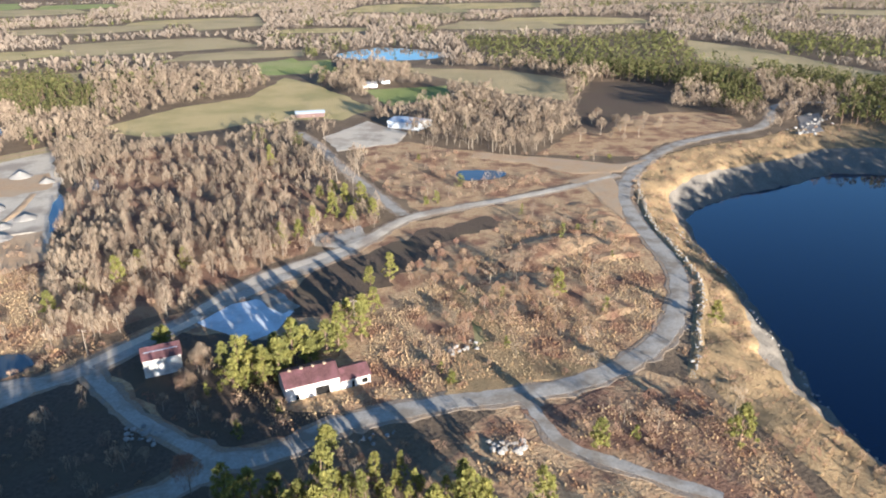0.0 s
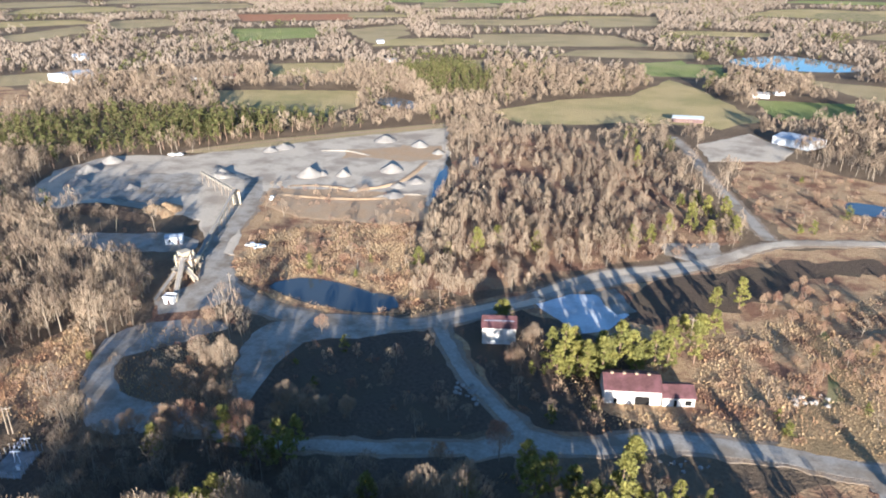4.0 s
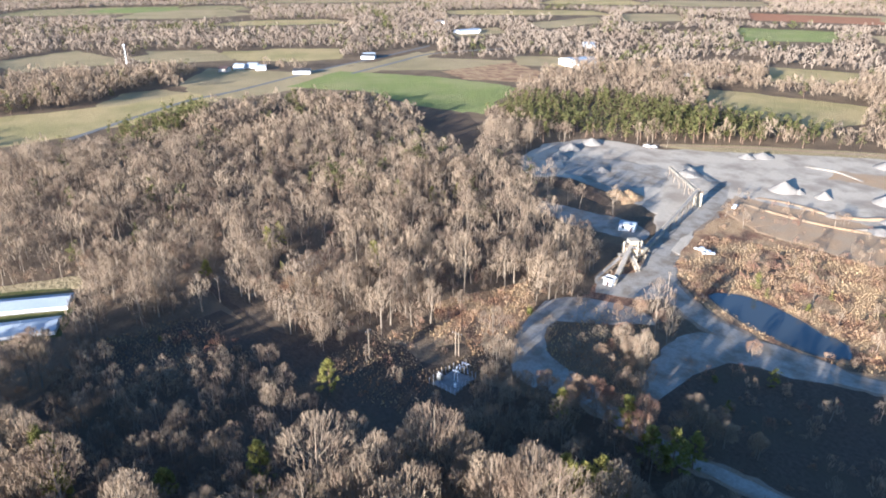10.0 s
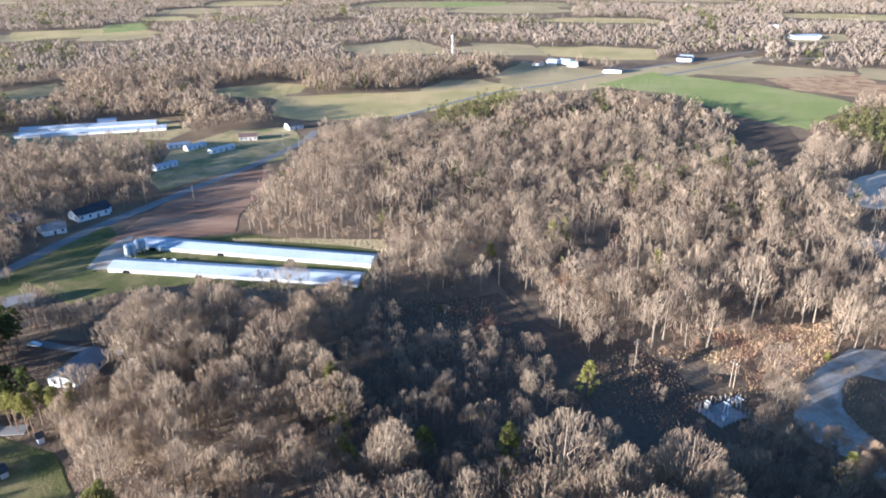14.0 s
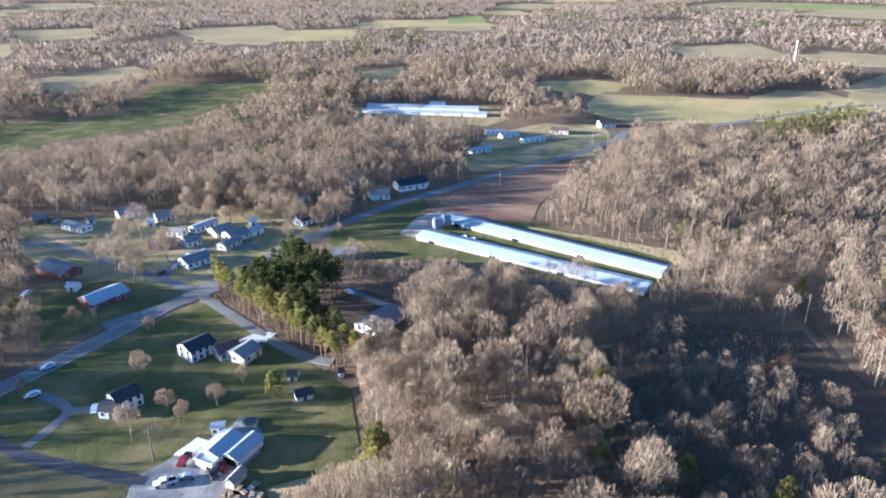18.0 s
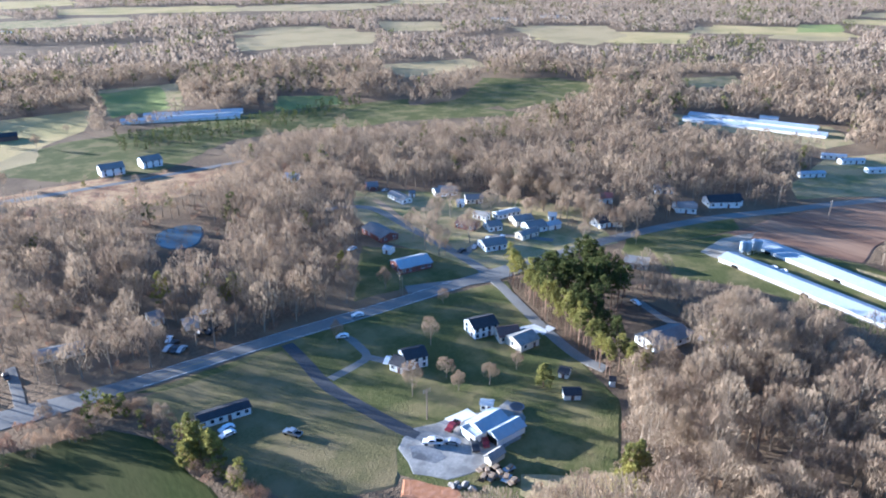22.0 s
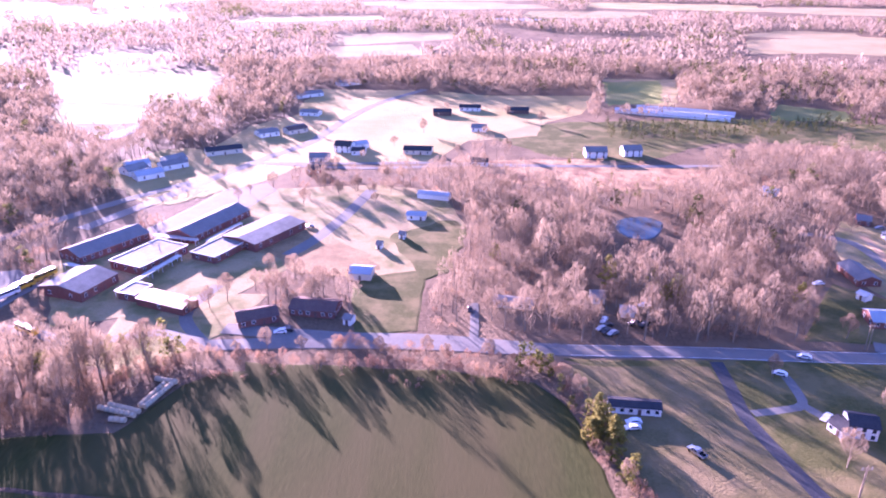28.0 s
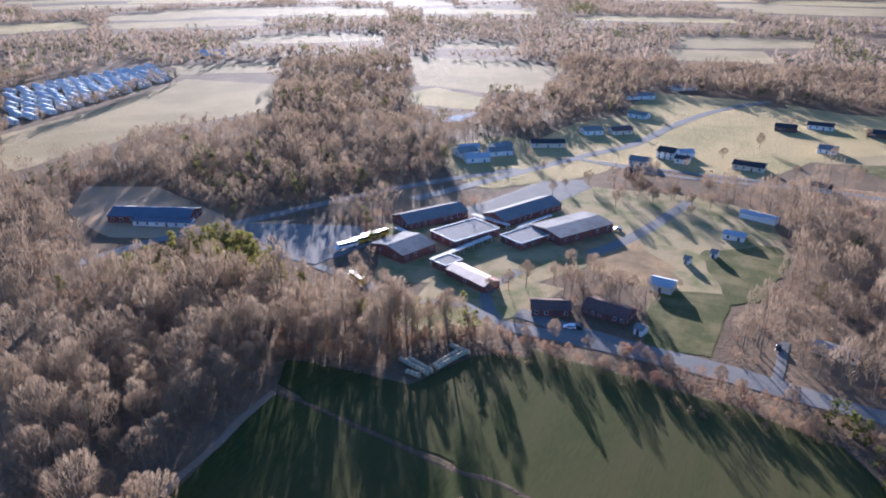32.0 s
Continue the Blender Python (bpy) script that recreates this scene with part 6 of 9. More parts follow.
HOUSES = [
    # name, near-left corner, near-right corner, depth, height, rise, walls, roof, windows, storeys, label
    ("house", (-136.0, -159.6), (-144.8, -157.6), 8, 4.0, 1.7, "white", "shingle", 4, 2, "white two-storey house with a dark roof"),
    ("garage", (-142.3, -143.7), (-150.4, -143.5), 8, 2.8, 1.6, "cream", "flatroof", 2, 1, "cream garage with a pale roof"),
    ("house_wing", (-140.6, -152.0), (-147.3, -149.1), 7, 2.8, 1.8, "cream", "brownroof", 3, 1, "low cream wing with a brown roof"),
    ("house", (-106.5, -157.6), (-113.5, -155.8), 7, 4.0, 1.6, "white", "shingle", 3, 2, "white two-storey house with a dark gable roof"),
    ("house_wing", (-102.7, -161.3), (-104.4, -157.0), 6, 2.6, 1.4, "white", "shingle", 2, 1, "small white wing with a dark roof"),
    ("mobile_home", (-210.7, -214.9), (-221.0, -214.9), 5, 2.6, 1.0, "cream", "greyroof", 3, 1, "cream trailer home under bare trees"),
    ("garden_shed", (-229.4, -216.3), (-236.4, -215.4), 5, 2.6, 1.2, "white", "whitemetal", 1, 1, "white outbuilding by the pine stand"),
    ("mobile_home", (-212.1, -251.6), (-215.3, -246.0), 5, 2.6, 1.0, "white", "flatroof", 3, 1, "pale trailer home in the village"),
    ("house", (-221.1, -229.9), (-230.4, -227.7), 8, 2.6, 1.6, "cream", "flatroof", 3, 1, "cream bungalow with a pale roof"),
    ("garden_shed", (-206.5, -298.3), (-209.1, -296.7), 3, 2.3, 1.0, "white", "greyroof", 1, 1, "small white garden shed"),
    ("house", (-250.3, -203.6), (-258.4, -202.0), 8, 2.6, 1.6, "white", "shingle", 3, 1, "white bungalow among bare trees"),
    ("house", (-217.5, -289.2), (-229.0, -284.5), 8, 2.6, 1.5, "white", "flatroof", 4, 1, "long white bungalow near the wood"),
    ("barn", (188.7, -396.4), (180.8, -406.5), 12, 3.4, 2.2, "white", "flatroof", 2, 1, "white barn with a pale roof"),
    ("barn", (173.4, -419.6), (165.5, -428.9), 12, 3.2, 2.0, "white", "flatroof", 2, 1, "pale barn on sunlit grass"),
    ("house", (136.1, -494.0), (127.0, -501.8), 10, 3.0, 1.8, "white", "flatroof", 3, 1, "white farmhouse with a pale roof"),
    ("house", (116.0, -506.3), (106.9, -516.2), 10, 3.0, 1.8, "white", "flatroof", 3, 1, "white farmhouse with a pale roof"),
    ("barn", (72.0, -455.9), (55.9, -465.9), 9, 3.0, 1.6, "white", "whitemetal", 2, 1, "long white shed on sunlit grass"),
    ("house", (-176.0, -116.6), (-192.4, -114.0), 9, 2.7, 1.8, "white", "greyroof", 5, 1, "long white bungalow with a grey roof"),
    ("mobile_home", (-44.7, -167.8), (-58.9, -166.1), 4.6, 2.6, 0.7, "white", "shingle", 6, 1, "white mobile home with a dark roof"),
    ("brick_house", (-146.0, -218.1), (-160.4, -216.1), 10, 2.8, 1.8, "brick", "whitemetal", 5, 1, "brick bungalow with a pale blue metal roof"),
    ("garden_shed", (-141.4, -126.0), (-142.7, -123.4), 4, 1.9, 0.9, "white", "shingle", 1, 1, "small white garden shed"),
    ("garden_shed", (-133.8, -116.3), (-137.6, -113.4), 4.0, 2.0, 0.9, "white", "shingle", 1, 1, "white shed with a dark roof"),
    ("garden_shed", (-149.9, -112.9), (-151.0, -111.8), 2.5, 2.2, 0.8, "white", "shingle", 0, 1, "tiny white hut"),
    ("house", (-193.8, -320.5), (-199.3, -317.9), 9, 2.7, 1.6, "brick", "greyroof", 3, 1, "brick bungalow at the wood's edge"),
    ("mobile_home", (-197.2, -305.1), (-196.6, -290.5), 6, 2.6, 0.9, "white", "flatroof", 5, 1, "long white trailer with a pale roof"),
    ("house", (-221.2, -292.3), (-226.7, -287.0), 8, 2.6, 1.5, "white", "flatroof", 3, 1, "white bungalow with a pale roof"),
    ("garden_shed", (-216.5, -269.8), (-219.0, -267.3), 5, 2.5, 1.2, "white", "whitemetal", 1, 1, "white outbuilding"),
    ("house", (-223.3, -270.6), (-230.8, -265.8), 8, 2.6, 1.5, "cream", "greyroof", 4, 1, "cream bungalow with a grey roof"),
    ("mobile_home", (-212.0, -251.7), (-214.5, -244.8), 5, 2.6, 0.8, "white", "flatroof", 3, 1, "white trailer home"),
    ("mobile_home", (-220.5, -242.3), (-233.8, -240.8), 5, 2.6, 0.8, "white", "whitemetal", 5, 1, "long white trailer home"),
    ("house", (-196.9, -246.8), (-200.6, -238.0), 8, 2.6, 1.6, "brick", "brownroof", 4, 1, "brick bungalow with a brown roof"),
    ("house", (-206.1, -232.6), (-212.5, -230.5), 8, 2.6, 1.6, "white", "greyroof", 3, 1, "white bungalow with a grey roof"),
    ("house", (-188.9, -214.9), (-199.0, -212.2), 9, 2.7, 1.8, "white", "greyroof", 4, 1, "white bungalow with a grey roof"),
    ("house", (-219.6, -219.4), (-228.5, -216.9), 9, 2.7, 1.8, "white", "greyroof", 3, 1, "white bungalow beside the street"),
    ("garden_shed", (-239.1, -226.3), (-241.7, -223.8), 5, 2.6, 1.2, "white", "whitemetal", 1, 1, "white outbuilding"),
    ("barn", (-276.9, -231.2), (-284.0, -224.2), 8, 3.2, 1.6, "white", "redmetal", 2, 1, "white barn with a red metal roof"),
    ("house", (-251.4, -207.6), (-260.5, -198.7), 9, 2.7, 1.8, "cream", "shingle", 4, 1, "bungalow with a dark roof"),
    ("house", (-223.3, -167.4), (-228.3, -159.3), 8, 2.7, 1.6, "cream", "greyroof", 3, 1, "cream bungalow by the pine stand"),
    ("house", (-298.8, -194.3), (-306.6, -189.2), 9, 2.7, 1.8, "white", "greyroof", 3, 1, "white house with a grey roof"),
    ("house", (-320.5, -188.5), (-334.2, -180.5), 9, 3.0, 2.2, "white", "shingle", 4, 1, "white farmhouse with a dark roof"),
    ("house", (-315.7, -221.0), (-322.4, -214.4), 8, 2.7, 1.5, "white", "greyroof", 3, 1, "white house behind trees"),
    ("brick_house", (-158.7, -268.7), (-158.5, -251.8), 9, 2.7, 1.7, "brick", "greyroof", 4, 1, "long brick bungalow with a grey roof"),
    ("garden_shed", (-152.5, -241.6), (-154.2, -238.2), 4, 2.3, 1.1, "white", "whitemetal", 1, 1, "white garden shed"),
    ("house", (-165.9, -366.1), (-170.9, -361.2), 9, 2.7, 1.6, "white", "whitemetal", 3, 1, "white house among dark trees"),
    ("mobile_home", (-458.2, -200.5), (-465.3, -188.6), 5, 2.6, 0.8, "white", "whitemetal", 4, 1, "white trailer in a row"),
    ("mobile_home", (-453.9, -185.8), (-466.7, -177.8), 5, 2.6, 0.8, "white", "whitemetal", 4, 1, "white trailer in a row"),
    ("mobile_home", (-446.1, -166.8), (-460.9, -156.3), 5, 2.6, 0.8, "white", "whitemetal", 4, 1, "white trailer in a row"),
    ("mobile_home", (-406.4, -187.1), (-419.0, -179.0), 5, 2.6, 0.8, "white", "whitemetal", 4, 1, "pale trailer beside the wood"),
    ("house", (-481.1, -159.6), (-484.5, -147.8), 9, 3, 1.6, "cream", "brownroof", 4, 1, "brown-roofed house behind the trailers"),
    ("house", (-515.8, -132.7), (-522.5, -123.3), 9, 3, 1.8, "white", "shingle", 3, 1, "white farmhouse at the field's corner"),
    ("house", (-298.3, -195.6), (-304.3, -187.7), 9, 2.8, 1.6, "white", "greyroof", 3, 1, "white bungalow by the road"),
    ("house", (-317.4, -189.0), (-330.4, -179.6), 10, 3.2, 2, "white", "shingle", 4, 1, "white farmhouse with a dark roof"),
    ("house", (-85.3, -440.0), (-98.7, -439.9), 10, 4.2, 2.4, "white", "greyroof", 3, 2, "white two-storey farmhouse"),
    ("house", (-110.3, -443.6), (-122.1, -444.3), 10, 4.2, 2.4, "white", "greyroof", 3, 2, "white two-storey farmhouse"),
    ("house", (-13.8, -513.5), (-24.6, -511.7), 10, 3, 1.8, "white", "greyroof", 3, 1, "white farmhouse in a sunny yard"),
    ("house", (-6.0, -587.2), (-23.3, -585.9), 10, 3, 1.8, "white", "shingle", 4, 1, "white farmhouse"),
    ("barn", (-44.6, -576.5), (-62.2, -575.1), 10, 3.2, 1.8, "brownroof", "shingle", 2, 1, "dark barn"),
    ("barn", (15.3, -568.8), (0.9, -568.1), 10, 3.2, 1.8, "brownroof", "shingle", 2, 1, "dark barn"),
    ("house", (77.7, -454.0), (66.7, -451.5), 10, 4.5, 2.4, "white", "shingle", 3, 2, "white two-storey house with a dark roof"),
    ("garage", (65.2, -446.1), (56.8, -445.8), 9, 3, 1.4, "white", "shingle", 2, 1, "white garage"),
    ("house", (89.7, -429.9), (77.7, -430.3), 10, 3, 1.8, "cream", "greyroof", 4, 1, "cream house on the corner"),
    ("house", (86.0, -402.7), (78.1, -402.0), 9, 3, 1.8, "brick", "shingle", 3, 1, "brick house in the trees"),
    ("house", (123.3, -568.4), (108.1, -565.1), 9, 3, 1.6, "white", "greyroof", 3, 1, "white farmhouse"),
    ("house", (31.7, -448.8), (13.8, -446.7), 10, 3, 1.8, "cream", "shingle", 4, 1, "cream house with a dark roof"),
    ("house", (-11.5, -420.5), (-21.8, -419.5), 9, 3, 1.6, "white", "shingle", 3, 1, "white house by the lane"),
    ("barn", (18.4, -358.7), (2.0, -354.1), 6, 2.8, 0.8, "white", "whitemetal", 0, 1, "long white open shed"),
    ("garden_shed", (22.1, -325.2), (13.0, -324.3), 6, 2.6, 1.2, "white", "whitemetal", 2, 1, "white shed on the grass"),
    ("garden_shed", (33.3, -288.1), (31.1, -287.4), 3, 2.4, 1.2, "white", "greyroof", 1, 1, "small pale shed"),
    ("garden_shed", (24.2, -300.4), (21.7, -299.6), 3, 2.4, 1.2, "white", "greyroof", 1, 1, "small pale shed"),
    ("barn", (41.0, -256.1), (32.3, -255.1), 8, 3, 1.4, "cream", "whitemetal", 1, 1, "open shed with a pale metal roof"),
    ("brick_house", (58.4, -225.7), (41.8, -223.1), 10, 2.7, 1.7, "brick", "brownroof", 6, 1, "long low house with a brown roof"),
    ("garden_shed", (38.1, -219.0), (35.3, -218.0), 4, 2.4, 1, "white", "greyroof", 1, 1, "small grey shed"),
    ("mobile_home", (-15.2, -233.2), (-29.4, -230.3), 5, 2.6, 0.7, "cream", "flatroof", 5, 1, "trailer home in the trees"),
    ("house", (-52.5, -235.6), (-56.9, -235.7), 7, 2.6, 1.5, "cream", "greyroof", 2, 1, "small house among trees"),
    ("garden_shed", (-60.7, -225.5), (-65.3, -225.0), 5, 2.4, 1, "white", "whitemetal", 1, 1, "white shed in a cluttered yard"),
    ("brick_house", (73.8, -215.3), (60.9, -220.9), 9, 2.7, 1.7, "brick", "brownroof", 4, 1, "dark brick house in the trees"),
    ("house", (193.8, -407.1), (183.4, -415.5), 10, 3.2, 1.8, "white", "whitemetal", 3, 1, "white house beside the main road"),
    ("barn", (179.8, -386.8), (168.2, -397.0), 10, 3.2, 1.8, "white", "whitemetal", 2, 1, "white barn beside the main road"),
    ("barn", (172.9, -408.1), (161.5, -418.5), 10, 3.2, 1.8, "white", "greyroof", 2, 1, "white shed beside the main road"),
    ("house", (140.4, -640.5), (118.5, -654.5), 12, 3.2, 1.8, "white", "greyroof", 3, 1, "white farmhouse far off"),
    ("house", (110.4, -706.3), (91.7, -719.0), 12, 3.2, 1.8, "white", "greyroof", 3, 1, "white farmhouse far off"),
    ("house", (157.7, -441.6), (137.3, -451.8), 10, 3.2, 1.8, "cream", "shingle", 3, 1, "cream house with a dark roof"),
    ("house", (135.6, -492.2), (124.1, -499.9), 10, 3.2, 1.8, "white", "greyroof", 3, 1, "white house"),
    ("house", (117.5, -501.3), (105.6, -511.1), 10, 3.2, 1.8, "cream", "brownroof", 3, 1, "brown-roofed house"),
    ("house", (-82.9, 720.6), (-67.2, 723.3), 10, 3.2, 1.8, "white", "greyroof", 3, 1, "white farmhouse by the paddock"),
    ("house", (-64.2, 744.0), (-56.3, 747.2), 10, 3.2, 1.8, "white", "greyroof", 2, 1, "white farmhouse by the paddock"),
    ("barn", (-687.9, 534.4), (-674.6, 545.9), 10, 3.5, 1.5, "white", "whitemetal", 0, 1, "long white barn"),
    ("house", (-627.4, 539.4), (-617.7, 547.9), 10, 3.2, 1.8, "white", "greyroof", 2, 1, "far white house"),
    ("house", (-600.7, 562.7), (-590.0, 572.1), 10, 3.2, 1.8, "cream", "redmetal", 2, 1, "far cream house with a red roof"),
    ("house", (-519.0, 759.9), (-509.4, 768.1), 10, 3.2, 1.8, "white", "greyroof", 2, 1, "far white house"),
    ("house", (-658.7, 940.1), (-650.8, 946.9), 12, 4, 1.8, "white", "greyroof", 2, 1, "far white house"),
    ("barn", (-907.8, 260.8), (-903.3, 275.8), 12, 4, 1.8, "white", "whitemetal", 0, 1, "white barn by the far road"),
    ("barn", (-1141.4, 498.4), (-1137.8, 533.3), 14, 4, 1.5, "white", "whitemetal", 0, 1, "long far white barn"),
    ("house", (-1348.7, 536.4), (-1332.9, 549.7), 14, 4, 1.8, "white", "greyroof", 2, 1, "far white house"),
    ("house", (-851.5, 74.7), (-846.7, 83.4), 12, 3.6, 2, "cream", "brownroof", 2, 1, "farmhouse at the field's edge"),
    ("barn", (-869.2, 93.2), (-863.4, 103.8), 12, 3.6, 2, "white", "whitemetal", 0, 1, "white barn at the field's edge"),
    ("barn", (-870.8, 107.9), (-864.6, 119.2), 12, 3.6, 2, "white", "whitemetal", 0, 1, "white barn at the field's edge"),
    ("barn", (-847.6, 115.3), (-845.8, 127.1), 12, 3.6, 2, "white", "whitemetal", 0, 1, "white barn at the field's edge"),
    ("house", (-801.8, 149.0), (-796.3, 167.1), 12, 3.6, 2, "white", "shingle", 3, 1, "farmhouse with a dark roof"),
    ("barn", (-898.0, 254.8), (-889.7, 269.8), 12, 3.6, 2, "white", "shingle", 0, 1, "barn beside the far road"),
    ("barn", (-1150.3, 500.4), (-1163.0, 548.4), 14, 4, 1.6, "white", "whitemetal", 0, 1, "long far white barn"),
    ("house", (-971.4, -1123.1), (-1002.5, -1071.0), 16, 4, 2, "cream", "greyroof", 2, 1, "far farm buildings"),
    ("house", (-1104.6, -1104.2), (-1131.6, -1058.7), 16, 4, 2, "white", "greyroof", 2, 1, "far farm buildings"),
    ("barn", (698.4, -690.4), (674.3, -708.4), 20, 5, 2, "white", "whitemetal", 0, 1, "far bright metal barn"),
]
for nm, p1, p2, dep, h, rise, wl_, rf, wn_, st, lb in HOUSES:
    lb = lb if len(lb.split()) > 3 else lb + (" on a grass plot" if len(lb.split()) > 2 else " standing in grass")
    bldg(nm, p1, p2, dep, h, rise, wl_, rf, lb, "shed" if "shed" in nm else "barn" if nm == "barn" else "mobile home" if nm == "mobile_home" else "house", win=wn_, storeys=st)

# the shop: two white metal halls, a lean-to box and a camper
bldg("shop_hall", (-102.4, -123.1), (-102.9, -116.5), 9.5, 2.7, 1.4, "white", "whitemetal", "white metal shop hall with gable roof", "workshop", win=0, axis="y")
r, L = bldg("shop_hall", (-104.2, -117.5), (-104.3, -112.2), 10, 2.4, 1.3, "white", "whitemetal", "open-fronted white metal hall", "workshop", win=0, axis="y")
part("open_front", box(B(), 0, -5.0, 1.15, L * 0.85, 0.12, 2.3), M["dark"], r)
bldg("shop_store", (-100.0, -122.0), (-100.2, -116.8), 4, 2.4, 0, "white", "whitemetal", "flat white store beside the shop", "shed", win=0, door=False)
bldg("camper", (-111.1, -127.3), (-113.3, -124.8), 2.6, 2.4, 0.3, "white", "whitemetal", "white camper trailer behind the shop", "camper", win=2)
bldg("round_top_shed", (-97.6, -109.8), (-97.8, -107.5), 5, 2.2, 1.0, "cream", "flatroof", "tan arched shed beside the scrap", "shed", win=0, axis="y")

r = thing("trampoline", -120.1, -121.9, 0, "round dark trampoline with a blue rim on the lawn", "trampoline")
part("mat", rod(B(), (0, 0, 0.82), (0, 0, 0.85), 1.9, n=20), M["paintk"], r)
bm = B()
ring_ = [(math.cos(k * math.pi / 10), math.sin(k * math.pi / 10)) for k in range(20)]
for (xa, ya), (xb, yb) in zip(ring_, ring_[1:] + ring_[:1]):
    bm.faces.new([bm.verts.new(v) for v in ((xa * 1.85, ya * 1.85, 0.9), (xa * 2.25, ya * 2.25, 0.86), (xb * 2.25, yb * 2.25, 0.86), (xb * 1.85, yb * 1.85, 0.9))])
part("rim_pad", bm, M["blueroof"], r)
for k in range(0, 20, 5):
    xa, ya = ring_[k]
    part("leg", rod(B(), (xa * 2.1, ya * 2.1, 0.05), (xa * 2.1, ya * 2.1, 0.87), 0.04, n=6), M["galv"], r)

# far poultry farms
for p1, p2, d in (((-483.4, -321.8), (-513.9, -224.7), 13), ((-501.4, -329.0), (-529.9, -239.0), 13), ((-533.0, -285.8), (-538.9, -274.0), 9),
                  ((-133.1, -582.2), (-215.3, -547.3), 13), ((-153.7, -593.1), (-224.9, -564.0), 13), ((-83.5, -1477.0), (-181.8, -1443.6), 16)):
    bldg("poultry_house", p1, p2, d * 0.8, 2.0, 1.4, "white", "whitemetal", "far white metal-roofed poultry house", "poultry house", win=0)
bldg("warehouse", (-715.1, 462.9), (-714.9, 498.6), 45, 7, 2, "white", "whitemetal", "large white warehouse far off", "warehouse", win=0)
bldg("warehouse", (-887.8, 581.8), (-880.0, 597.3), 25, 5, 2, "white", "whitemetal", "white warehouse far off", "warehouse", win=0)

# ---- the school ----
SCHOOL = [
    ((155.3, -269.5), (138.0, -299.0), 15, 3.4, 2.6, "brick", "greyroof", 9, "x", "brick classroom wing with a grey pitched roof"),
    ((116.1, -293.3), (100.2, -330.2), 15, 3.4, 2.6, "brick", "greyroof", 10, "x", "brick classroom wing with a grey pitched roof"),
    ((125.6, -258.9), (114.8, -282.6), 17, 3.6, 0, "brick", "flatroof", 6, "x", "flat-roofed brick school hall with a pale roof"),
    ((99.1, -270.8), (88.9, -293.2), 13, 3.2, 0, "brick", "flatroof", 5, "x", "flat-roofed brick school entrance block"),
    ((85.5, -283.5), (69.2, -312.0), 20, 4.0, 1.2, "brick", "flatroof", 5, "x", "low-pitched brick school gymnasium with pale roof"),
    ((138.0, -234.7), (132.0, -252.8), 20, 4.0, 1.8, "brick", "flatroof", 4, "x", "pale-roofed brick school hall by trees"),
    ((96.5, -224.4), (93.2, -232.2), 22, 3.0, 1.2, "brick", "redmetal", 2, "y", "faded red-roofed shelter at the school"),
    ((118.1, -235.1), (115.0, -243.7), 8, 3.0, 0, "brick", "flatroof", 2, "x", "small flat-roofed brick school block"),
]
for p1, p2, d, h, rise, w, rf, wn_, ax, lb in SCHOOL:
    bldg("school_building", p1, p2, d, h, rise, w, rf, lb, "school", win=wn_, axis=ax, clear=5, group="school buildings")


def canopy(p1, p2, width):
    a, b = Vector((*p1, 0)), Vector((*p2, 0))
    c = (a + b) / 2
    L = (b - a).length
    root = thing("covered_walkway", c.x, c.y, math.degrees(math.atan2(b.y - a.y, b.x - a.x)), "white flat-roofed covered walkway", "walkway")
    part("roof", box(B(), 0, 0, 2.75, L, width, 0.25), M["oldwhite"], root)
    for i in range(max(2, int(L / 5))):
        for s in (-1, 1):
            x = -L / 2 + 0.5 + i * (L - 1) / max(1, int(L / 5) - 1)
            part("post", box(B(), x, s * (width / 2 - 0.2), 1.31, 0.15, 0.15, 2.62), M["paintw"], root)


canopy((126.7, -239.1), (115.3, -274.5), 2.6)
canopy((159.1, -265.0), (144.3, -258.4), 2.6)
canopy((135.2, -297.7), (113.3, -291.4), 2.6)
canopy((108.7, -290.5), (100.0, -313.6), 2.2)
for i in range(4):
    vehicle("bus", (169.0, -238.5) if i == 0 else ((167.0, -245.4), (165.4, -252.3), (163.9, -256.2))[i - 1], 62, "painty" if i else "paintw", "yellow school bus parked beside the school" if i else "white bus parked beside the school", "school buses")
vehicle("bus", (146.0, -212.0), -30, "painty", "parked school bus beside the trees", "school buses")
r, L = bldg("long_red_building", (290.9, -214.0), (253.2, -229.4), 15, 3.4, 2.4, "brick", "blueroof", "long red-brick building with a blue-grey roof", "building", win=9)
bldg("building_wing", (276.3, -216.1), (249.3, -226.3), 5, 2.6, 0.8, "white", "blueroof", "white-fronted porch with a blue-grey roof", "building", win=6)

# ---- the trailer park ----
tp_a, tp_b, tp_c = Vector((*(529.1, -319.0), 0)), Vector((*(591.0, -544.6), 0)), Vector((*(676.2, -410.4), 0))
du, dv = tp_b - tp_a, tp_c - tp_a
tp = random.Random(3)
first = None
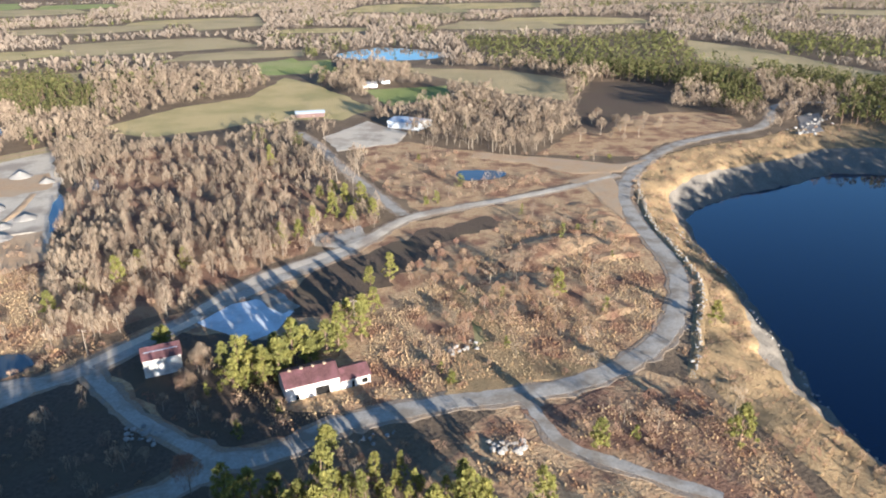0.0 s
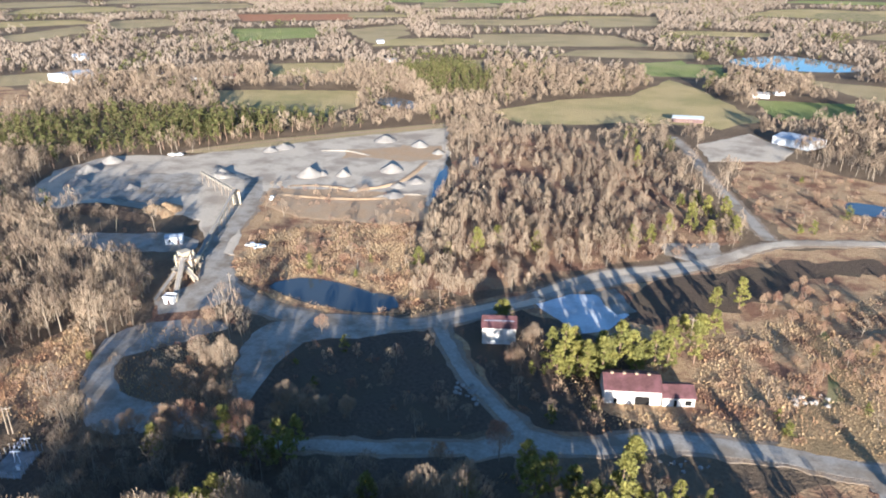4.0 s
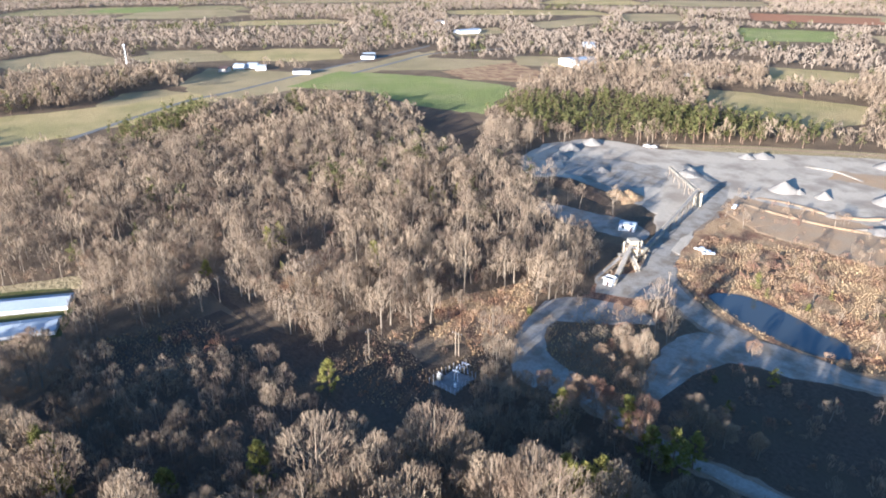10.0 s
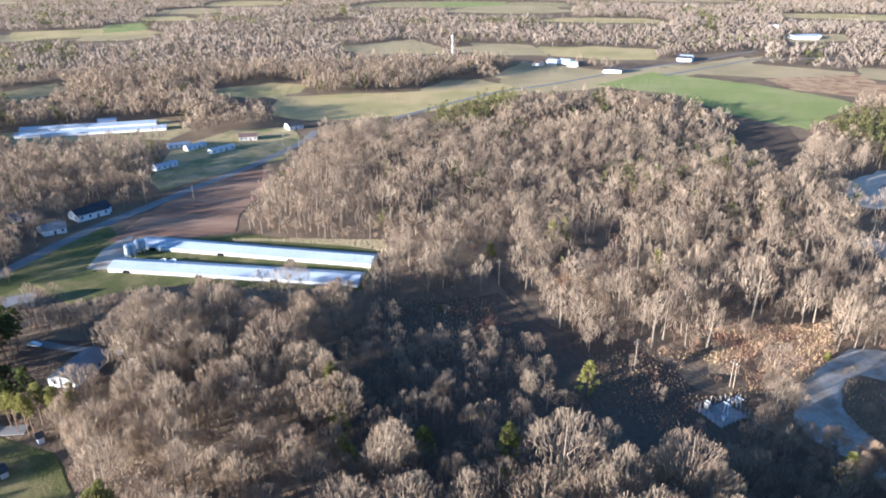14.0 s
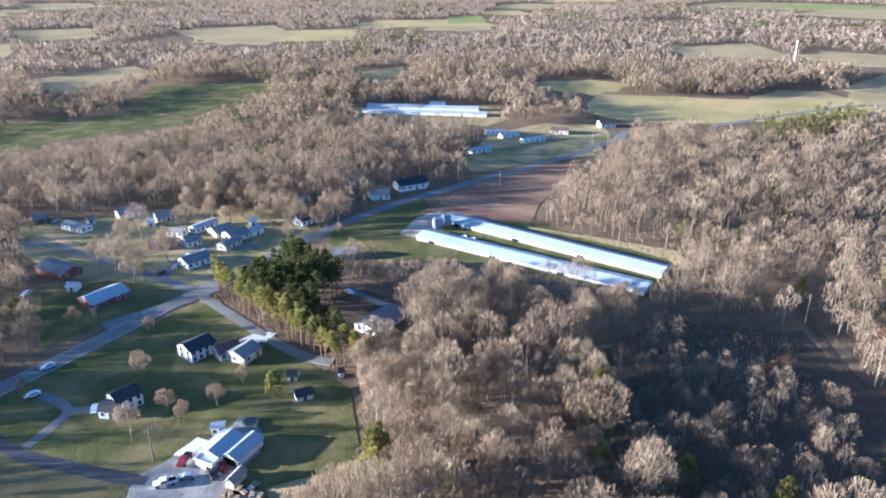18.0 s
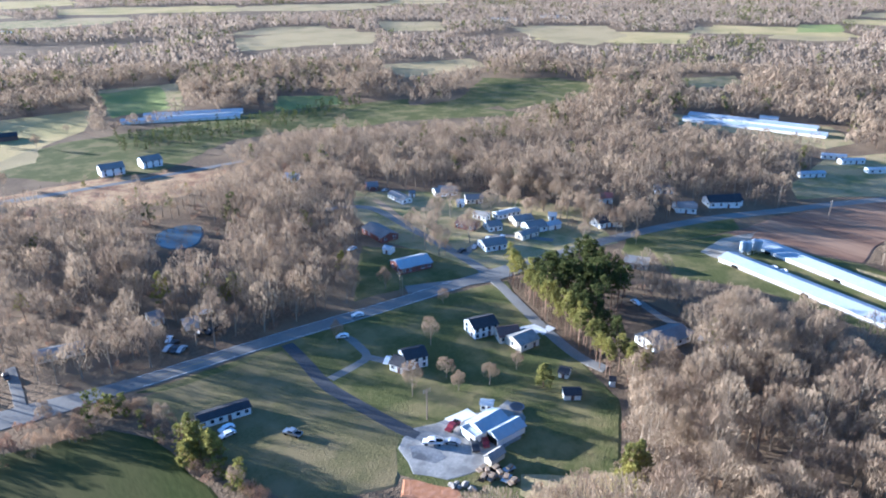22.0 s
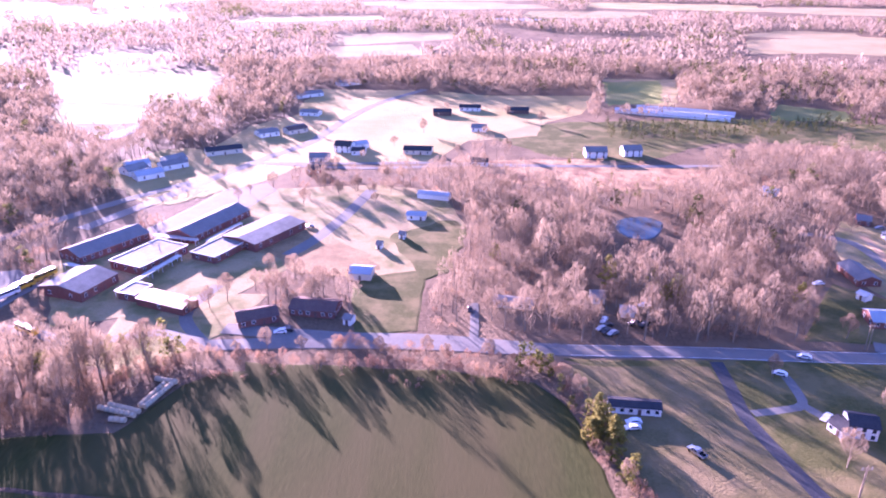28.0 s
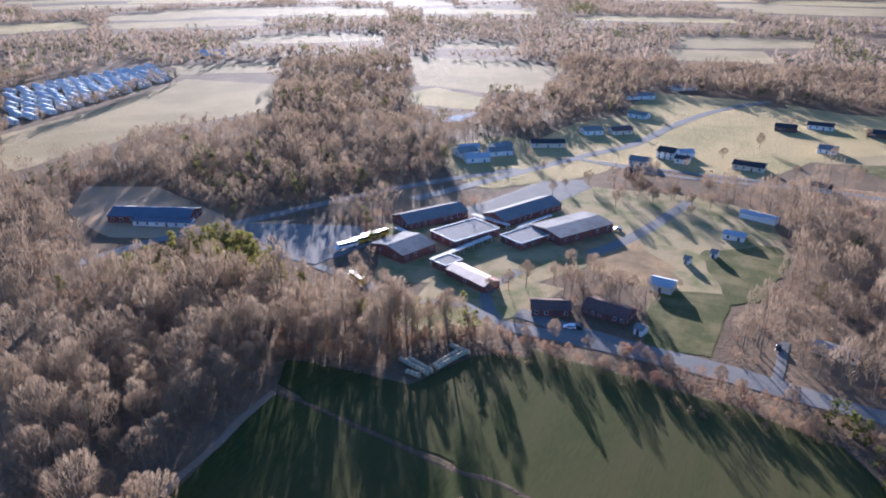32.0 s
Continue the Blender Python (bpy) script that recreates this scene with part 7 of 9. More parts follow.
for i in range(13):
    for j in range(7):
        u, v = (i + 0.5) / 13, (j + 0.5) / 7
        q = tp_a + du * (u * 0.97 + tp.uniform(0, 0.03)) + dv * (v * (1 - 0.35 * u) + tp.uniform(0, 0.02))
        ang = math.degrees(math.atan2(du.y, du.x)) + 60 + tp.uniform(-4, 4)
        if first is None:
            d = Vector((math.cos(radians(ang)), math.sin(radians(ang)), 0))
            first, _ = bldg("mobile_home", (q - d * 9).xy[:], (q + d * 9).xy[:], 6, 2.7, 0.9, "white", "whitemetal", "white mobile home in a trailer park", "mobile home", win=3, group="trailer park")
        else:
            copy_thing(first, pose(q.x, q.y, 0, 0, 0, ang))
        mark_poly([(q.x - 9, q.y - 9), (q.x + 9, q.y - 9), (q.x + 9, q.y + 9), (q.x - 9, q.y + 9)], 1)
mark_poly([(512.0, -303.5), (594.4, -563.7), (733.0, -626.5), (690.8, -420.0)], 1)

# ---- the stone works ----
conveyor((-231.4, 189.9), 1.5, (-272.9, 254.2), 9.0, 1.8, "long belt conveyor on trestle legs", 9)
conveyor((-272.9, 254.2), 8.0, (-323.2, 277.4), 5.5, 1.8, "stacking conveyor over the stone yard", 5)
conveyor((-208.0, 157.4), 0.8, (-228.7, 181.6), 8.5, 1.8, "steep conveyor up to the crusher", 4)
conveyor((-215.2, 154.5), 0.8, (-221.2, 169.8), 5.0, 1.8, "short rusty feed conveyor on legs", 3, "rust")
conveyor((-215.5, 175.0), 1.0, (-226.6, 177.4), 6.0, 1.6, "short tan return conveyor below crusher", 2)
conveyor((-227.9, 189.5), 3.0, (-228.9, 183.1), 7.0, 1.8, "short tan transfer conveyor beside crusher", 2)
cx, cy = (-226.7, 179.9)
r = thing("crushing_plant", cx, cy, 35, "dusty tan steel crushing and screening tower", "crushing plant")
for x in (-3, 3):
    for y in (-2.5, 2.5):
        part("column", box(B(), x, y, 4.5, 0.4, 0.4, 9), M["tansteel"], r)
for z in (3.2, 6.4):
    part("deck", box(B(), 0, 0, z, 7.4, 6.2, 0.25), M["rust"], r)
bm = B()
rod(bm, (0, 0, 6.6), (0, 0, 9.6), 1.0, 3.0, 4)
part("hopper", bm, M["tansteel"], r)
part("screen_box", box(B(), 0.5, 0, 4.9, 4.8, 3.0, 1.9, 0, 0.1), M["tansteel"], r)
part("crusher", box(B(), -1.4, 0.6, 1.5, 2.6, 2.6, 2.8, 0, 0.2), M["rust"], r)
for z in (4.2, 7.4):
    bm = B()
    for s in (-1, 1):
        rod(bm, (-3.7, s * 3.1, z), (3.7, s * 3.1, z), 0.05, n=4)
        rod(bm, (s * 3.7, -3.1, z), (s * 3.7, 3.1, z), 0.05, n=4)
    part("railing", bm, M["paintw"], r)
part("brace", rod(B(), (-3, -2.5, 0.3), (3, -2.5, 6), 0.1, n=4), M["tansteel"], r)
part("brace", rod(B(), (3, -2.5, 0.3), (-3, -2.5, 6), 0.1, n=4), M["tansteel"], r)
for p, w_, h_, lb in (((-224.7, 173.3), 3.0, 4.5, "rusty steel screen deck beside the crusher"), ((-225.9, 184.1), 3.4, 5.5, "dusty tan feed hopper on steel legs"), ((-235.8, 184.9), 2.8, 4.0, "dusty tan steel surge bin")):
    r = thing("screening_unit", p[0], p[1], 20 + 40 * h_, lb, "quarry machine")
    for x in (-1, 1):
        for y in (-1, 1):
            part("leg", box(B(), x * w_ * 0.45, y * w_ * 0.45, h_ * 0.3, 0.25, 0.25, h_ * 0.6), M["tansteel"], r)
    part("bin", rod(B(), (0, 0, h_ * 0.5), (0, 0, h_), w_ * 0.35, w_ * 0.8, 4), M["tansteel"], r)
    part("walkway", box(B(), 0, w_ * 0.75, h_ * 0.62, w_ * 1.6, 0.8, 0.1), M["rust"], r)
    part("chute", rod(B(), (0, 0, h_ * 0.5), (w_ * 0.9, 0, h_ * 0.15), 0.35, 0.25, 4), M["rust"], r)
bldg("transfer_tower", (-274.2, 252.9), (-271.2, 255.7), 3.4, 7.4, 0.5, "tansteel", "rust", "dusty tan steel conveyor transfer tower", "plant tower", win=0, door=False)
bldg("site_trailer", (-259.0, 196.3), (-253.5, 201.2), 5, 3.4, 0.5, "white", "whitemetal", "white site office trailer on gravel", "trailer", win=2)
bldg("control_cabin", (-210.7, 154.9), (-207.5, 156.4), 3, 2.8, 0, "white", "flatroof", "small pale control cabin", "cabin", win=1)
for p, a in (((-223.5, 214.3), 20), ((-218.9, 214.5), 60), ((-262.6, 270.4), 120), ((-384.7, 307.4), 0), ((-381.1, 310.6), 10)):
    vehicle("pickup", p, a, "paintw", "dusty white work truck", "works trucks")
for p in ((-224.5, 157.3), (-224.3, 159.1)):
    utility_pole(p, 9)
for p, rad, h in (((-383.0, 237.5), 8, 4.2), ((-399.4, 256.6), 8, 4.2), ((-406.9, 278.8), 8, 4), ((-347.0, 245.9), 6, 2.5), ((-320.6, 290.2), 8, 4.5),
                  ((-275.4, 317.1), 8.5, 5), ((-268.9, 321.3), 4, 2), ((-257.4, 326.7), 5, 3.5), ((-237.7, 349.5), 8, 4.5), ((-285.2, 412.3), 9, 4), ((-255.1, 410.8), 7, 3.5),
                  ((-334.9, 361.0), 8, 3), ((-337.1, 350.0), 6, 2.5), ((-233.7, 399.8), 5, 2.5), ((-211.8, 336.6), 6, 2.4), ((-216.2, 323.8), 5, 2), ((-209.0, 308.0), 7, 2.2), ((-234.0, 306.2), 4, 1.5)):
    pile(p, rad, h)
for p, rad, h in (((-299.6, 223.2), 11, 5), ((-299.0, 230.5), 9, 4)):
    pile(p, rad, h, "overgrown brown spoil heap", "scrub")


def berm(pts, w, h, mk, label):
    line = spline(pts, False, 4)
    bm = B()
    rows = []
    for i, p in enumerate(line):
        d = (line[min(i + 1, len(line) - 1)] - line[max(i - 1, 0)]).normalized()
        nrm = Vector((-d.y, d.x, 0))
        t = math.sin(math.pi * i / (len(line) - 1)) ** 0.4 if 0 < i < len(line) - 1 else 0
        hh = h * t * (1 + 0.5 * noise.noise(p * 0.2))
        rows.append([bm.verts.new(p + nrm * (k * w) + Vector((0, 0, z))) for k, z in ((-0.5, -0.05), (-0.2, hh * 0.8), (0.05, hh), (0.25, hh * 0.7), (0.5, -0.05))])
    for r_, s_ in zip(rows[:-1], rows[1:]):
        for k in range(4):
            bm.faces.new((r_[k], r_[k + 1], s_[k + 1], s_[k]))
    bmesh.ops.recalc_face_normals(bm, faces=bm.faces)
    tagged(part("earth_bank", bm, M[mk]), label, "earth bank", kind="structure")


berm([(-272.6, 293.7), (-254.9, 303.6), (-234.7, 307.0), (-222.9, 320.6), (-220.9, 340.4), (-230.0, 379.0)], 5, 0.9, "dirt", "low dirt bank along the yard's edge")
berm([(-268.3, 279.6), (-243.3, 285.1), (-219.9, 295.5), (-202.9, 308.3)], 5, 0.8, "dirt", "low dirt bank below the yard")
berm([(-217.6, 297.6), (-208.6, 311.1), (-194.9, 318.1)], 5, 0.8, "yard", "low stone bank")
berm([(-308.6, 367.0), (-290.2, 375.1), (-268.9, 372.0)], 4, 0.7, "yard", "low stone windrow")
berm([(26.7, 273.5), (43.4, 292.1), (64.8, 298.4), (75.6, 278.7)], 26, 2.0, "scrub", "overgrown spoil bank with dry grass")
berm([(15.7, 246.5), (32.0, 256.5), (50.5, 245.9), (63.5, 227.1)], 24, 1.6, "scrub", "overgrown spoil bank with dry grass")
berm([(66.4, 354.5), (77.7, 336.5), (84.3, 305.1)], 16, 1.5, "scrub", "overgrown spoil bank with dry grass")
berm([(-347.6, 207.8), (-315.2, 215.8), (-289.7, 219.2)], 16, 3.5, "dark_scrub", "dark overgrown bank behind the yard")

# ---- the substation ----
sub = [(-171.3, 65.7), (-176.1, 75.7), (-168.4, 79.8), (-162.6, 70.4)]
patch("substation_pad", sub, M["courtgravel"], "fenced gravel pad of the substation", z=0.12, rough=0.1, category="slab")
sc = Vector((sum(p[0] for p in sub) / 4, sum(p[1] for p in sub) / 4, 0))
fence = thing("chain_link_fence", sc.x, sc.y, 0, "grey chain-link fence round the substation", "fence")
for a, b in zip(sub, sub[1:] + sub[:1]):
    a, b = Vector((*a, 0)) - sc, Vector((*b, 0)) - sc
    n = 6
    for i in range(n):
        p = a.lerp(b, i / n)
        part("post", rod(B(), (p.x, p.y, 0), (p.x, p.y, 2.4), 0.06, n=5), M["galv"], fence)
    for z in (0.3, 1.3, 2.3):
        part("rail", rod(B(), (a.x, a.y, z), (b.x, b.y, z), 0.03, n=4), M["wood"], fence)
su = Vector((*sub[2], 0)) - Vector((*sub[1], 0))
syaw = math.degrees(math.atan2(su.y, su.x))
r = thing("substation_frame", -170.8, 75.9, 123, "white steel switch gantry of the substation", "substation")
for x in (-2.7, 2.7):
    for y in (-0.7, 0.7):
        part("column", rod(B(), (x, y, 0.1), (x, y * 0.5, 4.0), 0.1, 0.07, 6), M["paintw"], r)
    part("cross_arm", box(B(), x, 0, 3.7, 0.2, 2.6, 0.2), M["paintw"], r)
    part("mast", rod(B(), (x, 0, 3.6), (x, 0, 5.4), 0.08, 0.04, 6), M["paints"], r)
for y in (-0.55, 0.55):
    part("beam", box(B(), 0, y, 3.95, 5.4, 0.16, 0.16), M["paints"], r)
for i in range(3):
    for y in (-0.55, 0.55):
        part("insulator", rod(B(), (-1.6 + i * 1.6, y, 4.0), (-1.6 + i * 1.6, y, 4.6), 0.1, n=6), M["paintw"], r)
r = thing("transformer", sc.x - 2.6, sc.y - 3.4, syaw, "grey oil transformer with cooling fins", "transformer")
part("tank", box(B(), 0, 0, 1.0, 1.7, 1.2, 1.8, 0, 0.1), M["courtgravel"], r)
for i in range(5):
    part("cooling_fin", box(B(), -0.7 + i * 0.35, 0.8, 1.0, 0.06, 0.4, 1.4), M["courtgravel"], r)
for i in range(3):
    part("bushing", rod(B(), (-0.5 + i * 0.5, 0, 1.85), (-0.5 + i * 0.5, 0, 2.7), 0.1, 0.06, 6), M["paintw"], r)
r = thing("switch_cabinet", sc.x + 3.2, sc.y - 0.6, syaw, "pale steel switch cabinet on gravel", "cabinet")
part("body", box(B(), 0, 0, 0.8, 1.2, 0.7, 1.6, 0, 0.05), M["paints"], r)
part("door", box(B(), 0, -0.37, 0.8, 1.0, 0.05, 1.35), M["paintw"], r)
for p in ((-183.4, 79.5), (-182.7, 80.3)):
    utility_pole(p, 9, syaw)
pl = [(-174.9, 69.1), (-192.2, 53.0), (-220.3, 33.2), (-252.4, 12.9)]
for p in pl[1:]:
    utility_pole(p, 11, syaw + 90)
for a, b in zip(pl[:-1], pl[1:]):
    for o in (-1.1, 1.1):
        wire((a[0] + o, a[1]), 10.4, (b[0] + o, b[1]), 10.4)

# ---- tower over the far fields ----
tx, ty = (-911.6, -20.3)
r = thing("slim_tower", tx, ty, 0, "slim white tower with a small round tank", "tower")
part("shaft", rod(B(), (0, 0, 0), (0, 0, 27), 0.6, 0.4, 10), M["paintw"], r)
bm = B()
bmesh.ops.create_uvsphere(bm, u_segments=14, v_segments=8, radius=1.5, matrix=Matrix.Translation((0, 0, 27.6)) @ Matrix.Diagonal((1, 1, 0.8, 1)))
part("tank", bm, M["paintw"], r)

# ---- road markings of the country road ----
for nm, pts in (("road", [(-38.7, -202.3), (-82.4, -201.1), (-123.1, -198.6), (-158.2, -197.4)]),):
    line = spline(pts, False, 3)
    for off, lb in ((3.3, "white edge line"), (-3.3, "white edge line"), (0.12, "yellow centre line"), (-0.12, "yellow centre line")):
        bm = B()
        prev = None
        for i, p in enumerate(line):
            d = (line[min(i + 1, len(line) - 1)] - line[max(i - 1, 0)]).normalized()
            nrm = Vector((-d.y, d.x, 0))
            z = 0.095 + LEVEL[0] * 0.12
            cur = [bm.verts.new(p + nrm * (off - 0.07) + Vector((0, 0, z))), bm.verts.new(p + nrm * (off + 0.07) + Vector((0, 0, z)))]
            if prev:
                bm.faces.new((prev[0], prev[1], cur[1], cur[0]))
            prev = cur
        bmesh.ops.recalc_face_normals(bm, faces=bm.faces)
        tagged(part("road_marking", bm, M["paintw"] if abs(off) > 1 else M["painty"]), lb, "road marking", kind="structure")

# ---- vehicles ----
for kind, p, a, paint, lb in (
        ("car", (-113.4, -198.2), -20, "paintw", "white car on the country road"), ("car", (-101.3, -188.1), -25, "paintw", "white car in the driveway"),
        ("pickup", (-91.6, -123.8), -40, "paintw", "white pickup truck on the gravel"), ("car", (-95.8, -120.7), -55, "paints", "silver car by the shop"),
        ("pickup", (-99.9, -125.9), 20, "paintr", "dark red pickup truck"), ("pickup", (-99.4, -115.9), 60, "paintk", "black pickup truck at the shop"),
        ("car", (-102.5, -115.2), 60, "paintr", "red car at the open hall"), ("car", (-50.5, -163.2), 5, "paintw", "white car by the mobile home"),
        ("car", (-49.7, -160.6), 5, "paintw", "white car by the mobile home"), ("pickup", (-63.9, -150.1), -60, "paints", "old truck with a trailer body"),
        ("car", (-54.2, -218.2), 20, "paintk", "dark old car in the cluttered yard"), ("car", (-55.1, -212.9), 35, "paints", "grey old car in the cluttered yard"), ("car", (-54.0, -222.1), 60, "paintw", "white old car in the cluttered yard"), ("pickup", (-67.7, -218.4), 15, "paintk", "dark old pickup in the cluttered yard"), ("car", (-66.4, -229.7), 80, "paints", "silver old car in the cluttered yard"), ("car", (-70.9, -233.9), 10, "paintw", "white van in the cluttered yard"),
        ("car", (-180.8, -221.8), 10, "paintk", "dark car in the village"), ("car", (-187.7, -221.4), 40, "paints", "silver car in the village"),
        ("car", (-199.0, -225.5), 30, "paintw", "white car in the village"), ("car", (-205.6, -223.0), 30, "paintw", "white van in the village"),
        ("car", (-202.1, -315.1), 0, "paints", "silver car at a house"), ("car", (-144.0, -253.3), 10, "paintw", "white car on the grass"),
        ("car", (-200.4, -143.1), 80, "paintw", "white car in the shaded yard"), ("car", (58.1, -213.3), 20, "paintw", "white car by the road"),
        ("car", (57.0, -214.9), 20, "paintk", "dark car by the road"), ("car", (-53.4, -214.3), 40, "paintk", "dark car in a cluttered yard"),
        ("car", (-51.9, -216.1), 30, "paints", "car in a cluttered yard"), ("pickup", (-64.4, -219.6), 10, "paintk", "dark truck in a cluttered yard"),
        ("car", (-6.8, -229.8), 90, "paintk", "dark car in the driveway"), ("car", (58.7, -212.7), 10, "paintw", "white car under the trees"),
        ("car", (56.6, -213.7), 10, "paintk", "dark car under the trees"), ("car", (67.7, -314.4), 10, "paints", "car at the school"),
        ("car", (-104.8, -165.6), 40, "paintw", "white car beside the house"), ("car", (-197.3, -112.6), 10, "paintw", "white car at the bungalow"),
        ("car", (-196.8, -103.6), 10, "paintw", "white car among trees")):
    vehicle(kind, p, a, paint, lb, "parked cars")

for p in ((-96.7, -133.5), (-135.6, -203.4), (-344.7, -167.3), (-450.0, -110.4), (-462.1, -123.8), (-193.4, 172.2), (-32.2, 222.1), (-348.1, -143.2), (-136.2, -202.8), (-97.4, -134.2), (-117.8, 202.0), (128.8, 498.4)):
    utility_pole(p)

# ---- boulders along the rim road and rubble ----
ROCKS = []
rk = random.Random(8)
for i in range(6):
    bm = B()
    bmesh.ops.create_icosphere(bm, subdivisions=1, radius=0.75)
    for v in bm.verts:
        v.co *= 1 + 0.35 * noise.noise(v.co * 1.3 + Vector((i * 7, 0, 0)))
        v.co.z *= 0.75
    me = bpy.data.meshes.new("boulder")
    bm.to_mesh(me)
    bm.free()
    me.materials.append(M["boulder"])
    ROCKS.append(me)


def rocks(pts, n, spread, lo, hi, label, group, z=0.0):
    line = spline(pts, False, 2)
    for i in range(n):
        q = line[int(i * (len(line) - 1) / max(1, n - 1))]
        s = rk.uniform(lo, hi)
        o = new("boulder", rk.choice(ROCKS))
        o.matrix_basis = pose(q.x + rk.gauss(0, spread), q.y + rk.gauss(0, spread), z + 0.2 * s, 0, 0, rk.uniform(0, 360)) @ Matrix.Diagonal((s, s * rk.uniform(0.8, 1.2), s, 1))
        tagged(o, label, "boulder", group)


RIM_WALL = [(110.6, 390.0), (104.6, 356.0), (100.6, 322.0), (101.6, 293.0), (102.0, 268.0), (100.6, 252.0), (93.2, 231.0), (86.4, 214.0), (83.0, 203.0), (75.6, 186.0)]
berm(RIM_WALL, 4.6, 0.75, "bank", "low grassy bank beside the rim road")
rocks([(x + 0.3, y) for x, y in RIM_WALL], 250, 0.6, 0.3, 0.9, "pale boulder on the bank beside the rim road", "boulders along the rim road", 0.55)
# a second line of stones runs down the slope to the water
slope_v, slope_f = [], []
for i in range(K):
    a, b = edge_co[i], sh[i]
    if a.x < 112 and 120 < a.y < 352:
        u = min(0.97, 0.22 + (352 - a.y) / 230)
        for k in range(2):
            w_ = min(u * 1.02 + rk.uniform(-0.04, 0.04), 1.0)
            q = a.lerp(b, w_)
            d = WATER_Z * (0.55 * u ** 1.3 if u < 0.6 else 0.31 + (u - 0.6) * 1.75)
            m = pose(q.x + rk.gauss(0, 0.7), q.y + rk.gauss(0, 1.2), max(d, WATER_Z) + 0.1, 0, 0, rk.uniform(0, 360)) @ Matrix.Scale(rk.uniform(0.3, 0.9), 4)
            me = rk.choice(ROCKS)
            n0 = len(slope_v)
            slope_v += [tuple(m @ v.co) for v in me.vertices]
            slope_f += [tuple(n0 + k_ for k_ in p.vertices) for p in me.polygons]
me = bpy.data.meshes.new("slope_stones")
me.from_pydata(slope_v, [], slope_f)
me.materials.append(M["boulder"])
tagged(new("slope_stones", me), "line of pale stones down the quarry slope", "stones", kind="stuff")
rocks([(13.4, 153.5), (22.2, 151.6)], 26, 2.0, 0.6, 1.6, "pale rubble block in the scrub", "rubble blocks")
rocks([(-86.7, 161.9), (-77.9, 157.3)], 24, 1.6, 0.5, 1.3, "pale rubble block beside the track", "rubble blocks")
rocks([(2.0, 202.2), (9.7, 208.4)], 16, 2.0, 0.5, 1.4, "pale rubble block on the mound", "rubble blocks")
rocks([(257.3, 511.8), (303.5, 570.5)], 40, 5.0, 0.8, 2.2, "pale broken rock at the quarry's corner", "rubble blocks")
rocks([(-23.0, 158.0), (-14.0, 161.6)], 12, 2.0, 0.4, 1.0, "pale stone beside the road", "rubble blocks")
rocks([(-123.3, 111.6), (-109.6, 115.5)], 10, 2.0, 0.4, 1.0, "pale stone in the weeds", "rubble blocks")
rocks([(-86.2, -107.7), (-89.9, -102.5)], 8, 0.8, 0.9, 1.6, "grey block by the shop", "rubble blocks")

# ---- wrapped hay bales at the field's edge ----
hb = None
mark_poly([(103, -172), (80, -186), (80, -158), (100, -156)], 1)
for a, b, n in (((100.0, -167.8), (89.3, -164.3), 8), ((97.8, -169.2), (88.7, -166.2), 7), ((94.4, -162.4), (91.0, -162.0), 3), ((89.0, -169.5), (86.5, -179.5), 7), ((87.4, -168.9), (83.8, -181.1), 9), ((89.4, -182.8), (83.6, -181.2), 5)):
    a, b = Vector((*a, 0)), Vector((*b, 0))
    for i in range(n):
        q = a.lerp(b, i / (n - 1))
        ang = math.degrees(math.atan2((b - a).y, (b - a).x))
        if hb is None:
            bm = B()
            rod(bm, (-0.75, 0, 0.8), (0.75, 0, 0.8), 0.82, n=14)
            bmesh.ops.bevel(bm, geom=[e for e in bm.edges if abs(e.verts[0].co.x - e.verts[1].co.x) < 0.01], offset=0.12, segments=1, affect="EDGES")
            hb = part("hay_bale", bm, M["hay"])
            tagged(hb, "pale round hay bale in a row", "hay bale", "hay bales")
            hb.matrix_basis = pose(q.x, q.y, 0.08, 0, 0, ang)
        else:
            copy_thing(hb, pose(q.x, q.y, 0.08, 0, 0, ang))
# clutter behind the shop
for p, s, mk in (((-95.0, -107.8), 1.6, "rust"), ((-95.5, -106.2), 2.0, "wood"), ((-97.7, -105.8), 1.6, "dark"), ((-97.5, -103.6), 2.2, "rust"), ((-97.6, -101.5), 1.8, "galv"), ((-94.9, -103.9), 1.7, "wood"), ((-98.1, -99.6), 1.6, "rust"), ((-93.1, -105.0), 1.8, "dark"), ((-100.5, -103.7), 1.6, "paints")):
    r = thing("scrap_trailer", *p, 37 * s * 3, "old flat trailer loaded with scrap", "scrap", "scrap behind the shop")
    part("bed", box(B(), 0, 0, 0.75, 3.2, 1.7, 0.18, 0, 0.03), M[mk], r)
    part("load", box(B(), 0.3, 0.1, 1.1, 1.9, 1.2, 0.55, 14, 0.12), M["rust" if mk != "rust" else "wood"], r)
    for sy in (-1, 1):
        part("wheel", rod(B(), (0.2, sy * 0.95, 0.38), (0.2, sy * 0.75, 0.38), 0.38, n=10), M["tyre"], r)

